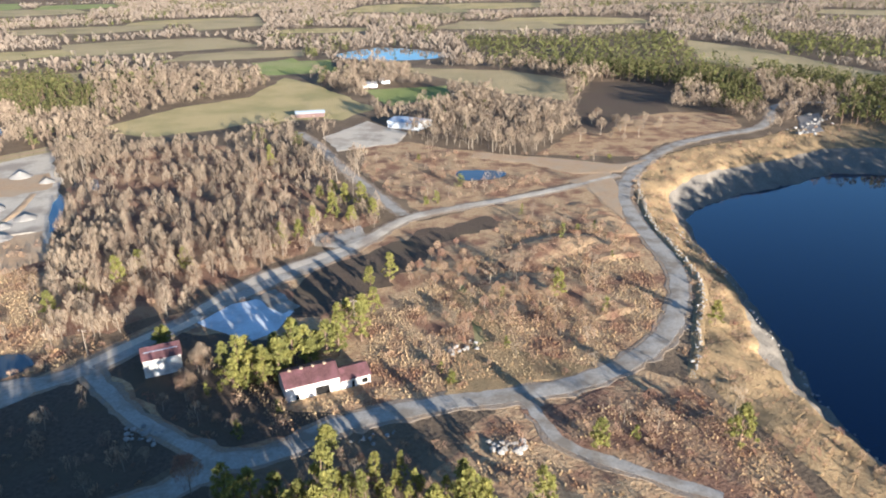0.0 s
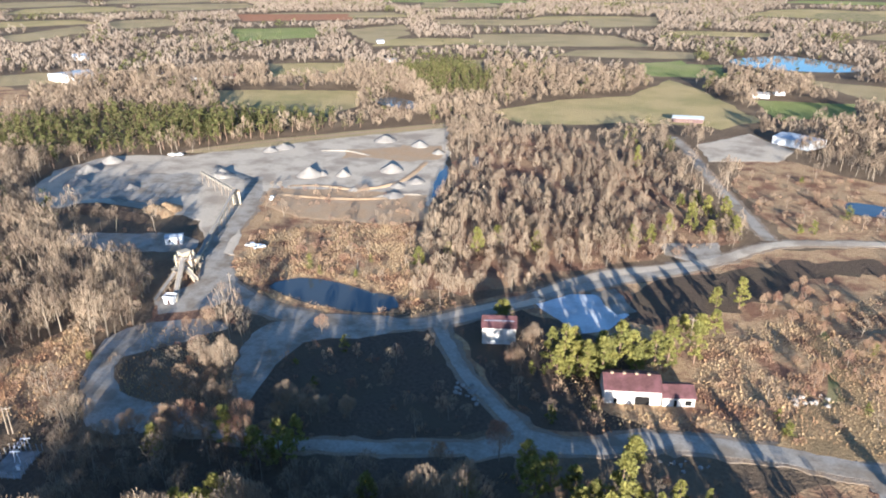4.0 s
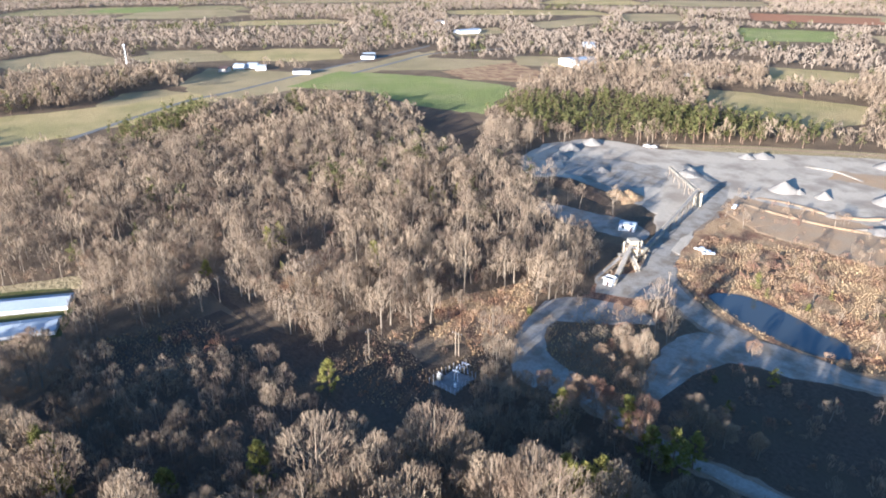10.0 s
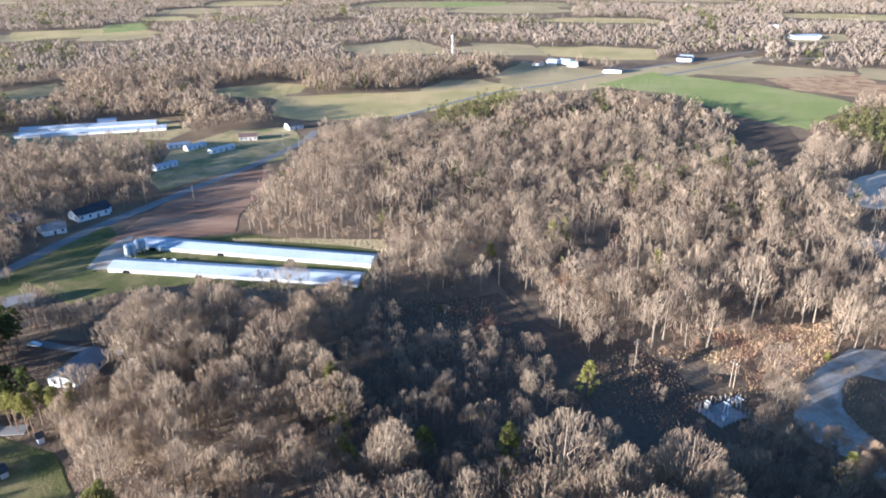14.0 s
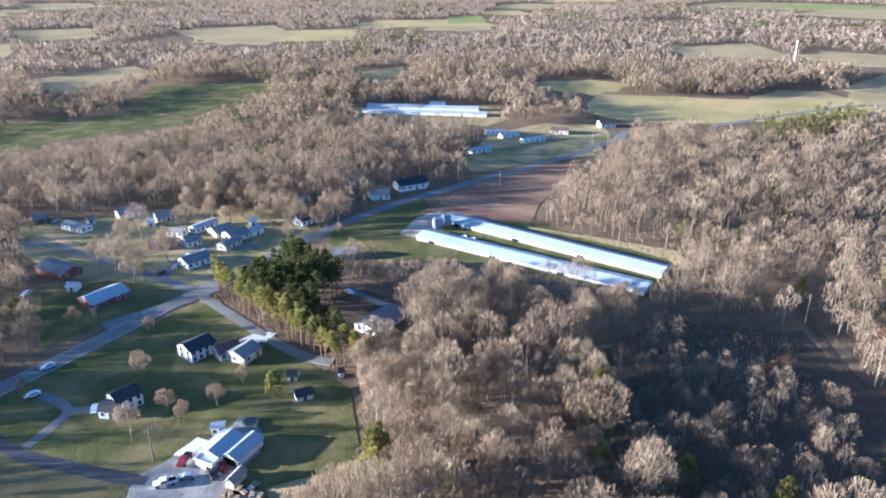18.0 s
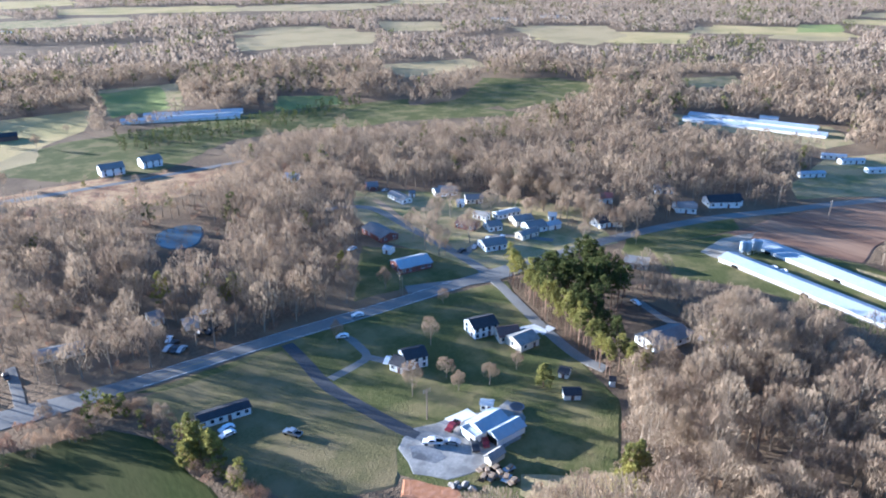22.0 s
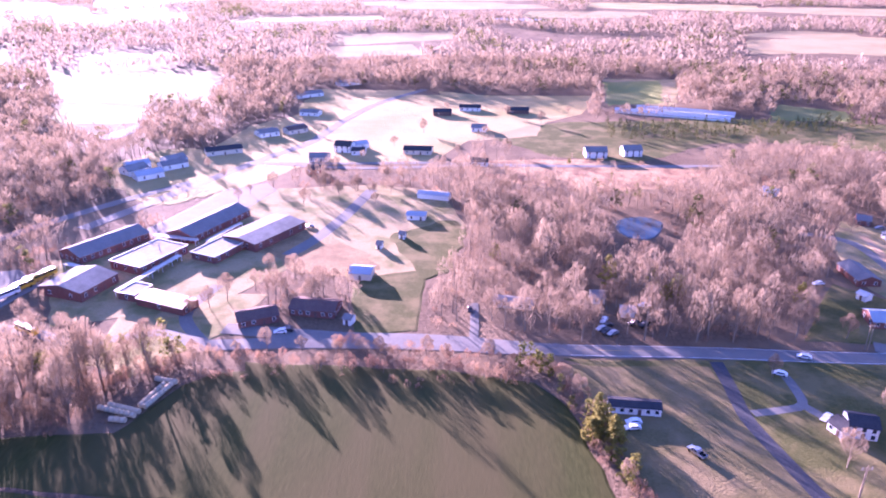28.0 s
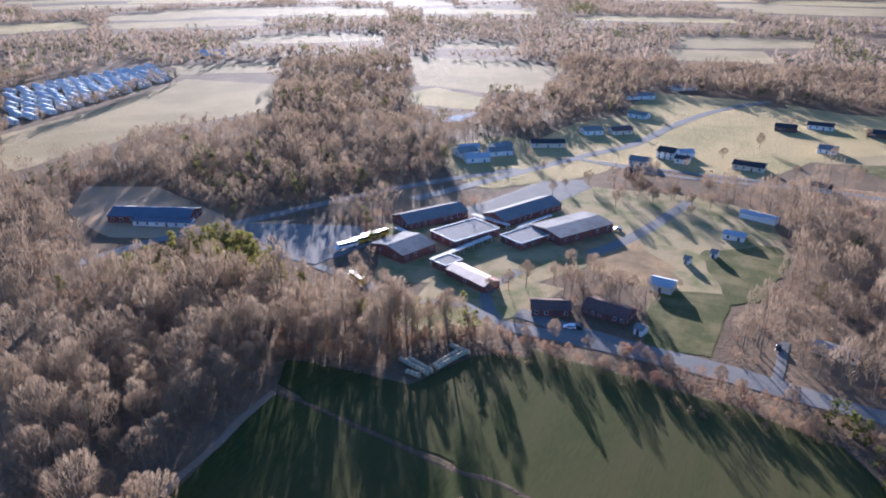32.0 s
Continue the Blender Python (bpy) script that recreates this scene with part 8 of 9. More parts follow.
# ---- trees ----
def sliver_crown(r, n, h, w, z0, size, thin, shell=0.7, wild=0.2, lobes=8):
    """Twigs as thin triangles on a crown of several rounded lobes, fanning out from the fork; returns vertices (n*3, 3)."""
    H = h - z0
    k = np.arange(lobes)
    up = np.where(k == 0, 1.0, 0.72 - 1.02 * (k / max(lobes - 1, 1)) ** 1.15)
    up = up + r.uniform(-0.08, 0.08, lobes)
    side = np.sqrt(np.clip(1 - up ** 2, 0.02, 1))
    az_ = k * 2.4 + r.uniform(0, 6.28) + r.uniform(-0.35, 0.35, lobes)
    ld = np.stack([np.cos(az_) * side, np.sin(az_) * side, up], 1)
    c0 = np.array([0, 0, z0 + H * 0.48])
    lc = c0 + ld * np.array([w * 0.28, w * 0.28, H * 0.27]) * r.uniform(0.82, 1.12, lobes)[:, None]
    lr = r.uniform(0.82, 1.15, lobes)[:, None] * np.array([w * 0.25, w * 0.25, H * 0.24])
    q = r.integers(0, lobes, n)
    d = r.normal(size=(n, 3)) + ld[q] * 0.75 + np.array([0, 0, 0.35])
    d /= np.linalg.norm(d, axis=1)[:, None]
    p = lc[q] + d * lr[q] * r.uniform(shell ** 2, 1.0, n)[:, None] ** 0.5
    g = p - np.array([0, 0, z0 - H * 0.15])
    g /= np.linalg.norm(g, axis=1)[:, None] + 1e-6
    g = g + np.array([0, 0, 0.25]) + r.normal(scale=wild, size=(n, 3))
    g /= np.linalg.norm(g, axis=1)[:, None]
    # each spray of twigs spreads along the crown's surface
    s = np.cross(g, d + r.normal(scale=0.3, size=(n, 3)))
    s /= np.linalg.norm(s, axis=1)[:, None] + 1e-6
    ln = size * r.uniform(0.6, 1.3, n)[:, None]
    # the wider end lies outwards, where a branch spreads into its twigs
    tri = np.stack([p - g * ln * 0.8, p + g * ln * 0.2 - s * ln * thin, p + g * ln * 0.2 + s * ln * thin], 1)
    return tri.reshape(-1, 3)


def needle_crown(r, clumps, per, h, w, z0, size, cone=0.0):
    out = []
    for i in range(clumps):
        u = (i + r.uniform(0, 1)) / clumps
        z = z0 + (h - z0) * u
        rr = w / 2 * ((1 - u) ** (0.6 + cone) * 0.9 + 0.12)
        a = r.uniform(0, 2 * math.pi)
        k = rr * r.uniform(0.35, 1.0)
        c = np.array([math.cos(a) * k, math.sin(a) * k, z])
        d = r.normal(size=(per, 3))
        d /= np.linalg.norm(d, axis=1)[:, None]
        p = c + d * r.uniform(0.3, 1, per)[:, None] * np.array([1, 1, 0.6]) * size * 1.3
        t = r.normal(size=(per, 3, 3)) * size * 0.45
        out.append((p[:, None, :] + t).reshape(-1, 3))
    return np.concatenate(out)


def stem(r, h, rad, limbs, spread, top=0.95):
    """Trunk and limbs as tapered prisms; returns triangles' vertices (n*3, 3)."""
    tris = []

    def seg(a, b, ra, rb, n):
        a, b = np.array(a), np.array(b)
        d = (b - a) / np.linalg.norm(b - a)
        s = np.cross(d, [0.3, 0.9, 0.1])
        s /= np.linalg.norm(s)
        t = np.cross(d, s)
        an = np.arange(n) * 2 * math.pi / n
        ring = np.cos(an)[:, None] * s + np.sin(an)[:, None] * t
        A, Bq = a + ring * ra, b + ring * rb
        for i in range(n):
            j = (i + 1) % n
            tris.extend([A[i], A[j], Bq[j], A[i], Bq[j], Bq[i]])

    bend = r.normal(scale=0.03 * h, size=2)
    mid = (bend[0], bend[1], h * 0.5)
    seg((0, 0, -0.3), mid, rad, rad * 0.7, 5)
    seg(mid, (bend[0] * 0.6, bend[1] * 0.6, h * top), rad * 0.7, rad * 0.12, 4)
    for i in range(limbs):
        z = h * r.uniform(0.2, 0.6)
        a = r.uniform(0, 2 * math.pi)
        k = spread * r.uniform(0.5, 0.95)
        base = (bend[0] * z / h, bend[1] * z / h, z)
        seg(base, (base[0] + math.cos(a) * k, base[1] + math.sin(a) * k, min(z + k * r.uniform(1.0, 2.2), h * 0.95)), rad * 0.3, rad * 0.05, 3)
    return np.array(tris)


def tri_faces(V):
    return np.arange(len(V), dtype=np.int32).reshape(-1, 3)


tr = np.random.default_rng(11)
BARE_NEAR = [(stem(tr, h, 0.24, 12, w * 0.42), sliver_crown(tr, 1000, h, w, h * 0.26, 1.6, 0.036, 0.72, 0.34, lb)) for h, w, lb in ((15, 9.5, 8), (18, 12.5, 11), (13, 9.2, 7), (17, 11.0, 9), (16, 8.0, 6), (12, 9.0, 7))]
BARE_MID = [(stem(tr, h, 0.2, 0, w * 0.4)[:30], sliver_crown(tr, 150, h, w, h * 0.24, 2.1, 0.05, 0.66, 0.42, lb)) for h, w, lb in ((14, 8.4, 6), (16, 9.6, 7), (12, 8.4, 5), (15, 9.8, 7), (14, 7.4, 5))]
BARE_WOOD = [(stem(tr, h, 0.22, 4, w * 0.4), sliver_crown(tr, 300, h, w, h * 0.15, 1.95, 0.046, 0.66, 0.36, lb)) for h, w, lb in ((15, 9.0, 7), (17, 10.6, 9), (13, 9.0, 7), (16, 8.4, 6), (13, 9.4, 7))]
BARE_OUT = [(None, sliver_crown(tr, 52, h, w, h * 0.2, 2.7, 0.10, 0.66, 0.42, lb)) for h, w, lb in ((12, 8.6, 4), (14, 9.4, 5), (11, 8.6, 4), (14, 9.4, 5), (13, 8.0, 4))]
BARE_FAR = [(None, sliver_crown(tr, 12, h, w, h * 0.05, 4.1, 0.21, 0.6, 0.3, 3)) for h, w in ((10, 11), (12, 12), (9, 11), (12, 11))]
PINE_NEAR = [(stem(tr, h, 0.24, 3, w * 0.3), needle_crown(tr, 56, 30, h, w, h * 0.2, 0.62)) for h, w in ((13, 8), (15, 8.5), (11, 7.5), (9, 6.5))]
PINE_MID = [(stem(tr, h, 0.24, 0, 1)[:54], needle_crown(tr, 9, 7, h, w, h * 0.3, 1.5)) for h, w in ((14, 6.5), (15, 7), (12, 6))]
PINE_FAR = [(None, needle_crown(tr, 4, 3, h, w, h * 0.2, 2.8)) for h, w in ((13, 8), (14, 9), (11, 8))]
TALL_PINE = [(stem(tr, h, 0.26, 3, 2.0), needle_crown(tr, 46, 22, h, w, h * 0.56, 0.62, -0.25)) for h, w in ((19, 6.6), (21, 7.2), (18, 6.2))]
BUSH = [(None, sliver_crown(tr, 84, h, w, -h * 0.3, 0.9, 0.068, 0.5, 0.35, 5)) for h, w in ((2.2, 3.8), (3.0, 4.6), (1.6, 3.2), (3.8, 4.4))]
CEDAR = [(None, needle_crown(tr, 14, 9, h, w, 0.4, 0.75, 0.4)) for h, w in ((5.5, 3.4), (7.5, 4.0), (4.0, 3.0))]


def scatter_points(r0, r1, step, r, az0=-36.0, az1=244.0):
    n = int(2 * r1 / step)
    g = (np.arange(n) + 0.5) * step - r1
    X, Y = np.meshgrid(g, g, indexing="ij")
    X = X.ravel() + r.uniform(-0.48, 0.48, n * n) * step
    Y = Y.ravel() + r.uniform(-0.48, 0.48, n * n) * step
    R = np.hypot(X, Y)
    A = np.degrees(np.arctan2(-X, Y))
    A = np.where(A < -100, A + 360, A)
    az0 = np.where((R < 480) & (az0 > -37), -80.0, az0)      # unseen trees past the pit, added to shade it
    keep = (A > -32) | (R > 235)
    # within 170 m trees stand all round, also unseen ones that cast shade
    k = keep & (R >= r0) & (R < r1) & (((A > az0) & (A < az1)) | ((R < 170) & (az1 > 200)))
    return X[k], Y[k]


def grow(name, protos, x, y, r, wood, leaf, label, category, lo=0.75, hi=1.2, z=None):
    """Many plants joined into one thing of kind stuff: a trunk mesh and a crown mesh."""
    if not len(x):
        return
    which = r.integers(0, len(protos), len(x))
    sc = r.uniform(lo, hi, len(x))
    if category == "woods":        # stands of older and younger trees
        sc *= np.array([1 + 0.34 * noise.noise((a * 0.021, b * 0.021, 7.7)) + 0.2 * noise.noise((a * 0.006, b * 0.006, 1.7)) for a, b in zip(x, y)])
    if category == "woods":        # trees near the camera enlarged to throw more shade
        near_a = np.degrees(np.arctan2(-x, y))
        sc *= np.where((np.hypot(x, y) < 150) & (((near_a > 40) & (near_a < 185)) | ((near_a < -50) & (near_a > -100))), 1.25, 1.0)
        sc = np.clip(sc, 0.5, 1.5)
    an = r.uniform(0, 2 * math.pi, len(x))
    parts_ = {0: [], 1: []}
    for k, pr in enumerate(protos):
        m = which == k
        if not m.any():
            continue
        c, s = np.cos(an[m]) * sc[m], np.sin(an[m]) * sc[m]
        hz = sc[m] * r.uniform(0.88, 1.12, m.sum())
        for q in (0, 1):
            if pr[q] is None:
                continue
            v = pr[q]
            X = c[:, None] * v[None, :, 0] - s[:, None] * v[None, :, 1] + x[m][:, None]
            Y = s[:, None] * v[None, :, 0] + c[:, None] * v[None, :, 1] + y[m][:, None]
            Z = hz[:, None] * v[None, :, 2] + (0.0 if z is None else z[m][:, None])
            parts_[q].append(np.stack([X, Y, Z], -1).reshape(-1, 3))
    root = thing(name, 0, 0, 0, label, category, kind="stuff")
    for q, nm, mt in ((0, "trunks", wood), (1, "crowns", leaf)):
        if parts_[q]:
            V = np.concatenate(parts_[q])
            o = new(nm, mesh_np(nm, V, tri_faces(V), M[mt]))
            o.parent = root
            tagged(o, kind="stuff")


def proto_objects(protos, wood, leaf, name, label, category, group):
    out = []
    for st, cr in protos:
        root = thing(name, 0, 0, 0, label, category, group)
        if st is not None:
            o = new("trunk", mesh_np("trunk", st, tri_faces(st), M[wood]))
            o.parent = root
        o = new("crown", mesh_np("crown", cr, tri_faces(cr), M[leaf]))
        o.parent = root
        out.append(root)
    return out


def plant(protos, spots, r, lo=0.8, hi=1.2):
    """Single trees: the prototypes themselves take the first spots, copies the rest."""
    for i, (x, y) in enumerate(spots):
        src = protos[i % len(protos)]
        s = r.uniform(lo, hi)
        m = pose(x, y, 0, 0, 0, r.uniform(0, 360)) @ Matrix.Diagonal((s, s, s * r.uniform(0.9, 1.1), 1))
        if i < len(protos):
            src.matrix_basis = m
        else:
            c = copy_thing(src, m)
            c.matrix_basis = m


r2 = np.random.default_rng(23)
lowf = lambda x, y, k: np.array([noise.noise((a * k, b * k, 3.3)) for a, b in zip(x, y)])
# near woods
x, y = scatter_points(25, 290, 7.9, r2)
code = land(x, y)
nz = lowf(x, y, 0.012)
az = np.degrees(np.arctan2(-x, y))
wood_m = (code == 0) & (r2.uniform(size=len(x)) < 0.93) & ~((az > -35) & (az < 2) & (np.hypot(x, y) > 100)) & ~((az > -42) & (az < 8) & (np.hypot(x, y) < 110)) & ~((az < -156) & (az > -182) & (np.hypot(x, y) < 165)) & ~((az > 138) & (np.hypot(x, y) < 172))
tall_m = (np.hypot(x, y) < 105) & (code == 0) & (az > 8) & (az < 175)
pine_m = wood_m & ~tall_m & (r2.uniform(size=len(x)) < 0.02 + 0.10 * (nz > 0.3))
bare_m = wood_m & ~pine_m & ~tall_m
rr = np.hypot(x, y)
az = np.degrees(np.arctan2(-x, y))
# the three hundred bare trees nearest to the camera's view are things of their own
single = bare_m & (rr > 120) & (rr < 235) & (az > 85) & (az < 150)
idx = np.where(single)[0][:290]
sel = np.zeros(len(x), bool)
sel[idx] = True
bare_objs = proto_objects(BARE_NEAR, "bark", "twig", "bare_tree", "leafless winter tree with pale grey limbs", "tree", "bare trees of the near wood")
plant(bare_objs, list(zip(x[sel], y[sel])), r2, 0.85, 1.32)
m = bare_m & ~sel & (rr < 215)
grow("bare_woodland", BARE_NEAR, x[m], y[m], r2, "bark", "twig", "leafless winter woodland with brown twigs", "woods", 0.7, 1.28)
m = bare_m & ~sel & (rr >= 215)
grow("bare_woodland", BARE_WOOD, x[m], y[m], r2, "bark", "twig", "leafless winter woodland with brown twigs", "woods", 0.7, 1.28)
# tall pines under the camera, never in view, added to shade the hollow
gx, gy = scatter_points(15, 105, 5.4, r2)
ga = np.degrees(np.arctan2(-gx, gy))
m = (land(gx, gy) == 0) & (ga > 8) & (ga < 175) & (np.hypot(gx, gy) < 94)
dip = np.abs(0.85 * gx + 0.525 * gy + 55) < 13      # shade pines kept lower, so sun reaches the lane's treetops
grow("tall_pine_grove", PINE_MID, gx[m & ~dip], gy[m & ~dip], r2, "pinebark", "pinetop", "tall unseen pines added below the flight to cast shade", "pine grove", 1.7, 1.95)
grow("pine_grove", PINE_MID, gx[m & dip], gy[m & dip], np.random.default_rng(62), "pinebark", "pinetop", "lower unseen shade pines that let sun reach the lane", "pine grove", 1.2, 1.4)
# more pines outside the view, added to shade the quarry scrub
gx, gy = np.meshgrid(np.arange(72, 132, 6.2), np.arange(-22, 46, 6.2))
gx, gy = gx.ravel() + r2.uniform(-2.4, 2.4, gx.size), gy.ravel() + r2.uniform(-2.4, 2.4, gy.size)
grow("tall_pine_grove", PINE_MID, gx, gy, r2, "pinebark", "pinetop", "tall unseen pines added to shade scrub by the quarry", "pine grove", 1.2, 1.5)
grow("pine_trees_in_woodland", PINE_NEAR, x[pine_m], y[pine_m], r2, "pinebark", "needle", "young green pines among bare trees", "woods", 0.6, 1.0)
x, y = scatter_points(100, 345, 4.2, r2)
m = land(x, y) == 3
grow("pine_grove", TALL_PINE, x[m], y[m], r2, "pinebark", "pinetop", "tall pines with bare lower trunks", "woods", 0.7, 0.95)
PINE_LOW = [(stem(tr, h, 0.2, 0, 1)[:54], needle_crown(tr, 24, 13, h, w, h * 0.25, 0.95)) for h, w in ((11, 7), (9, 6.5), (12, 7.5))]
m = (land(x, y) == 9) & (r2.uniform(size=len(x)) < 0.6)
grow("pine_copse", PINE_LOW, x[m], y[m], r2, "pinebark", "needle", "yellow-green pines among bare trees by the school", "pine copse", 0.7, 1.0)
m = (land(x, y) == 9) & (r2.uniform(size=len(x)) < 0.12)
grow("bare_copse", BARE_NEAR, x[m], y[m], r2, "bark", "twig", "leafless trees among the pines by the school", "copse", 0.6, 0.9)
# single pines round the old works and trees on the lawns
spots = [(-68.1, 187.2), (-63.3, 185.9), (-59.3, 187.1), (-54.9, 190.9), (-50.2, 189.5), (-48.1, 194.1), (-45.9, 200.3), (-42.8, 203.9), (-38.8, 201.7), (-35.9, 208.2), (-50.5, 204.7), (-54.6, 197.6), (-62.5, 192.6), (-28.5, 210.0), (-35.1, 224.2), (-30.5, 228.5), (-26.3, 232.0), (-35.0, 200.9), (-63.9, 181.6), (-59.6, 181.5), (-54.9, 183.3), (-51.1, 185.7), (-59.4, 190.9), (-43.3, 195.8),
         (5.1, 128.4), (22.1, 128.2), (40.2, 152.6), (-31.3, 152.1), (77.7, 153.4), (-22.2, 257.4), (-29.9, 254.9), (-94.6, 204.6),
         (-115.2, 103.8), (-109.1, 106.3), (-110.6, 79.2), (-61.7, 118.2), (-80.2, 103.5), (-163.9, -37.2), (-156.3, -33.0), (-139.7, 10.8), (-295.2, 38.3), (-298.2, 43.9), (-330.0, 129.1), (-325.4, 133.2), (-326.4, 142.3), (-166.4, -37.2), (-160.1, -34.9), (-121.1, -79.3), (-116.8, -80.0), (-119.4, -79.0), (-115.2, -77.5), (-37.0, -154.2), (-40.3, -154.9), (-39.1, -157.5), (-41.9, -149.8),
         (-134.1, -125.1), (94.7, 220.3), (42.2, 241.2), (-93.8, 207.0), (-60.6, 367.1), (-52.4, 355.4), (-43.0, 346.1), (-35.9, 332.2), (-67.7, 365.3), (-55.2, 329.4), (-63.4, 320.0), (-67.4, 304.5), (-46.2, 329.2), (-73.1, 294.3), (-107.3, 424.2), (-127.2, 270.3), (-140.8, 249.0), (-144.4, 230.2), (-130.8, 256.6), (-108.5, 271.2), (-111.8, 81.9), (-109.6, 85.2), (-112.4, 77.5), (-107.4, 87.7), (-112.5, 105.7), (-109.6, 113.0), (-126.9, 104.9), (-140.8, 93.0), (-166.9, -37.3), (-146.2, 11.2), (-176.6, 36.1), (-140.8, -29.5), (-150.0, -10.5)]
pine_objs = proto_objects(PINE_NEAR, "pinebark", "needle", "pine_tree", "sunlit yellow-green pine tree", "tree", "pines")
plant(pine_objs, spots, r2, 0.75, 1.08)
# the pines on the slope below the road
spots = [(-52.3, 131.6), (-46.0, 130.6), (-40.6, 133.4), (-34.7, 130.5), (-29.4, 135.2), (-48.1, 126.2), (-30.0, 126.0), (-2.8, 127.9), (3.9, 131.1), (-27.8, 128.7), (-36.6, 126.9), (8.5, 130.2)]
slope_objs = proto_objects(PINE_NEAR, "pinebark", "needle", "pine_tree", "full yellow-green pine below the gravel road", "tree", "pines below the road")
plant(slope_objs, spots, r2, 0.8, 1.1)
spots = [(-23.3, 135.1), (-18.2, 138.7), (-12.5, 137.0), (-6.3, 138.1), (-0.1, 135.3), (-20.1, 130.4), (-26.3, 137.5), (-14.2, 132.2), (-8.8, 132.2), (-17.7, 141.1), (-2.8, 133.1), (3.3, 134.5), (-20.6, 135.1), (-11.3, 141.0), (-4.1, 130.3), (-13.2, 127.6), (6.6, 132.0), (-7.6, 135.0), (-15.8, 135.1), (-24.2, 131.4)]
young_objs = proto_objects(PINE_NEAR, "pinebark", "needle", "young_pine", "young yellow-green pine below the gravel road", "tree", "young pines below the road")
plant(young_objs, spots, r2, 0.42, 0.58)
spots = [(-98.4, -186.4), (-113.9, -146.7), (-112.7, -139.1), (-100.1, -145.2), (-122.0, -135.7), (-134.2, -137.1), (-121.9, -165.6), (-133.5, -210.9), (-200.7, -119.9), (-257.8, 136.4), (-257.8, 140.5), (-227.5, 85.3), (-221.4, 84.5), (-211.4, 93.7), (-224.3, 81.8), (-251.4, 70.7), (-77.6, 191.2), (-77.3, 177.3), (-75.9, 191.3), (-76.5, 175.7), (-143.9, -187.5), (-2.3, -262.7), (93.8, -225.8), (88.9, -231.0), (83.9, -236.3), (75.8, -246.2), (69.0, -246.7), (61.8, -253.3), (51.3, -247.2), (143.8, -211.9), (133.1, -211.5), (39.8, -393.9), (29.9, -391.3), (52.9, -368.5), (45.8, -249.5), (51.3, -255.9), (-181.3, -246.7), (-181.0, -242.1), (-234.6, -237.6), (-243.7, -223.0), (-244.7, -205.4), (-246.8, -237.7), (-236.5, -247.8), (-248.4, -181.2), (-186.3, -310.6), (-247.2, -271.1), (-266.1, -267.5), (-246.8, -237.1), (-232.8, -198.2), (-187.5, -250.5), (-173.0, -223.6), (-251.5, -190.7), (-236.1, -208.1), (-249.8, -260.7), (-264.0, -245.7), (-188.7, -326.8), (-238.2, -252.2), (-276.9, -255.2), (-128.9, -233.1), (-136.5, -257.1), (-120.3, -213.6), (-155.5, -283.5), (-262.1, -218.3), (-277.6, -204.2), (61.0, -259.1), (65.6, -243.4), (52.3, -235.0), (74.6, -263.6), (40.0, -349.7), (51.9, -370.7), (61.7, -365.3), (70.8, -377.0), (33.0, -364.4), (76.3, -346.2), (25.1, -370.9), (56.1, -434.0), (39.3, -469.1), (20.6, -508.5), (-3.7, -442.4), (-23.6, -507.9), (-43.9, -568.7), (13.2, -400.1), (37.0, -391.4), (-68.2, -540.9), (-92.6, -567.6), (70.2, -415.4), (-19.6, -423.5), (4.4, -581.9), (-35.8, -454.2), (132.4, -394.4), (147.0, -410.5), (109.5, -364.9), (99.9, -378.3), (111.1, -348.9), (72.5, -373.8), (60.6, -361.1), (51.7, -373.5), (42.1, -360.6), (37.4, -371.8), (-153.5, 89.1), (-149.8, 92.7), (-143.2, 100.0), (-135.4, 100.7), (-130.4, 102.8), (-118.2, 105.7), (-119.5, 116.7), (-118.9, 123.8), (-113.0, 126.2), (-122.5, 124.0), (-106.1, 131.0), (-155.4, 84.5), (-158.7, 80.2), (-112.9, 79.4), (-108.5, 90.9), (-117.8, 74.5), (-156.3, 127.0), (-149.9, 125.5), (-162.8, 129.5)]
lawn_objs = proto_objects([BARE_NEAR[0], BARE_NEAR[2], BARE_NEAR[5]], "bark", "twig", "bare_tree", "single leafless tree standing in the open", "tree", "single bare trees")
plant(lawn_objs, spots, r2, 0.5, 0.85)
spots = [(-236.6, -262.4), (-255.4, -261.7), (-256.5, -250.2), (-255.1, -236.9), (-248.0, -222.3), (-250.3, -213.8), (-262.3, -228.6), (-247.0, -202.3), (-249.2, -192.9), (-262.6, -197.7), (-214.1, -241.3), (-233.8, -232.8), (-190.9, -228.6), (-169.7, -233.7), (-170.3, -224.5), (-173.1, -247.4), (-256.3, -272.4), (-266.6, -263.7), (-266.3, -252.8), (-254.2, -185.2)]
spots += [(-240.0, -256.5), (-251.4, -261.0), (-265.2, -264.8), (-275.0, -263.8), (-266.9, -247.3), (-259.6, -232.3), (-258.3, -221.4), (-275.0, -250.2), (-247.8, -210.3), (-267.3, -222.9), (-193.3, -257.0), (-203.2, -258.2), (-256.5, -319.1), (-263.9, -307.2), (-276.1, -301.6), (-278.6, -248.5)]
village_objs = proto_objects([BARE_NEAR[0], BARE_NEAR[1], BARE_NEAR[2]], "bark", "twig", "bare_tree", "broad leafless tree among village houses", "tree", "bare trees in the village")
plant(village_objs, spots, r2, 0.9, 1.15)
mound = [(-2 + r2.normal(0, 9), 268 + r2.normal(0, 10)) for k in range(26)] + [(30 + r2.normal(0, 14), 235 + r2.normal(0, 14)) for k in range(26)] + [(75 + r2.normal(0, 10), 300 + r2.normal(0, 14)) for k in range(6)]
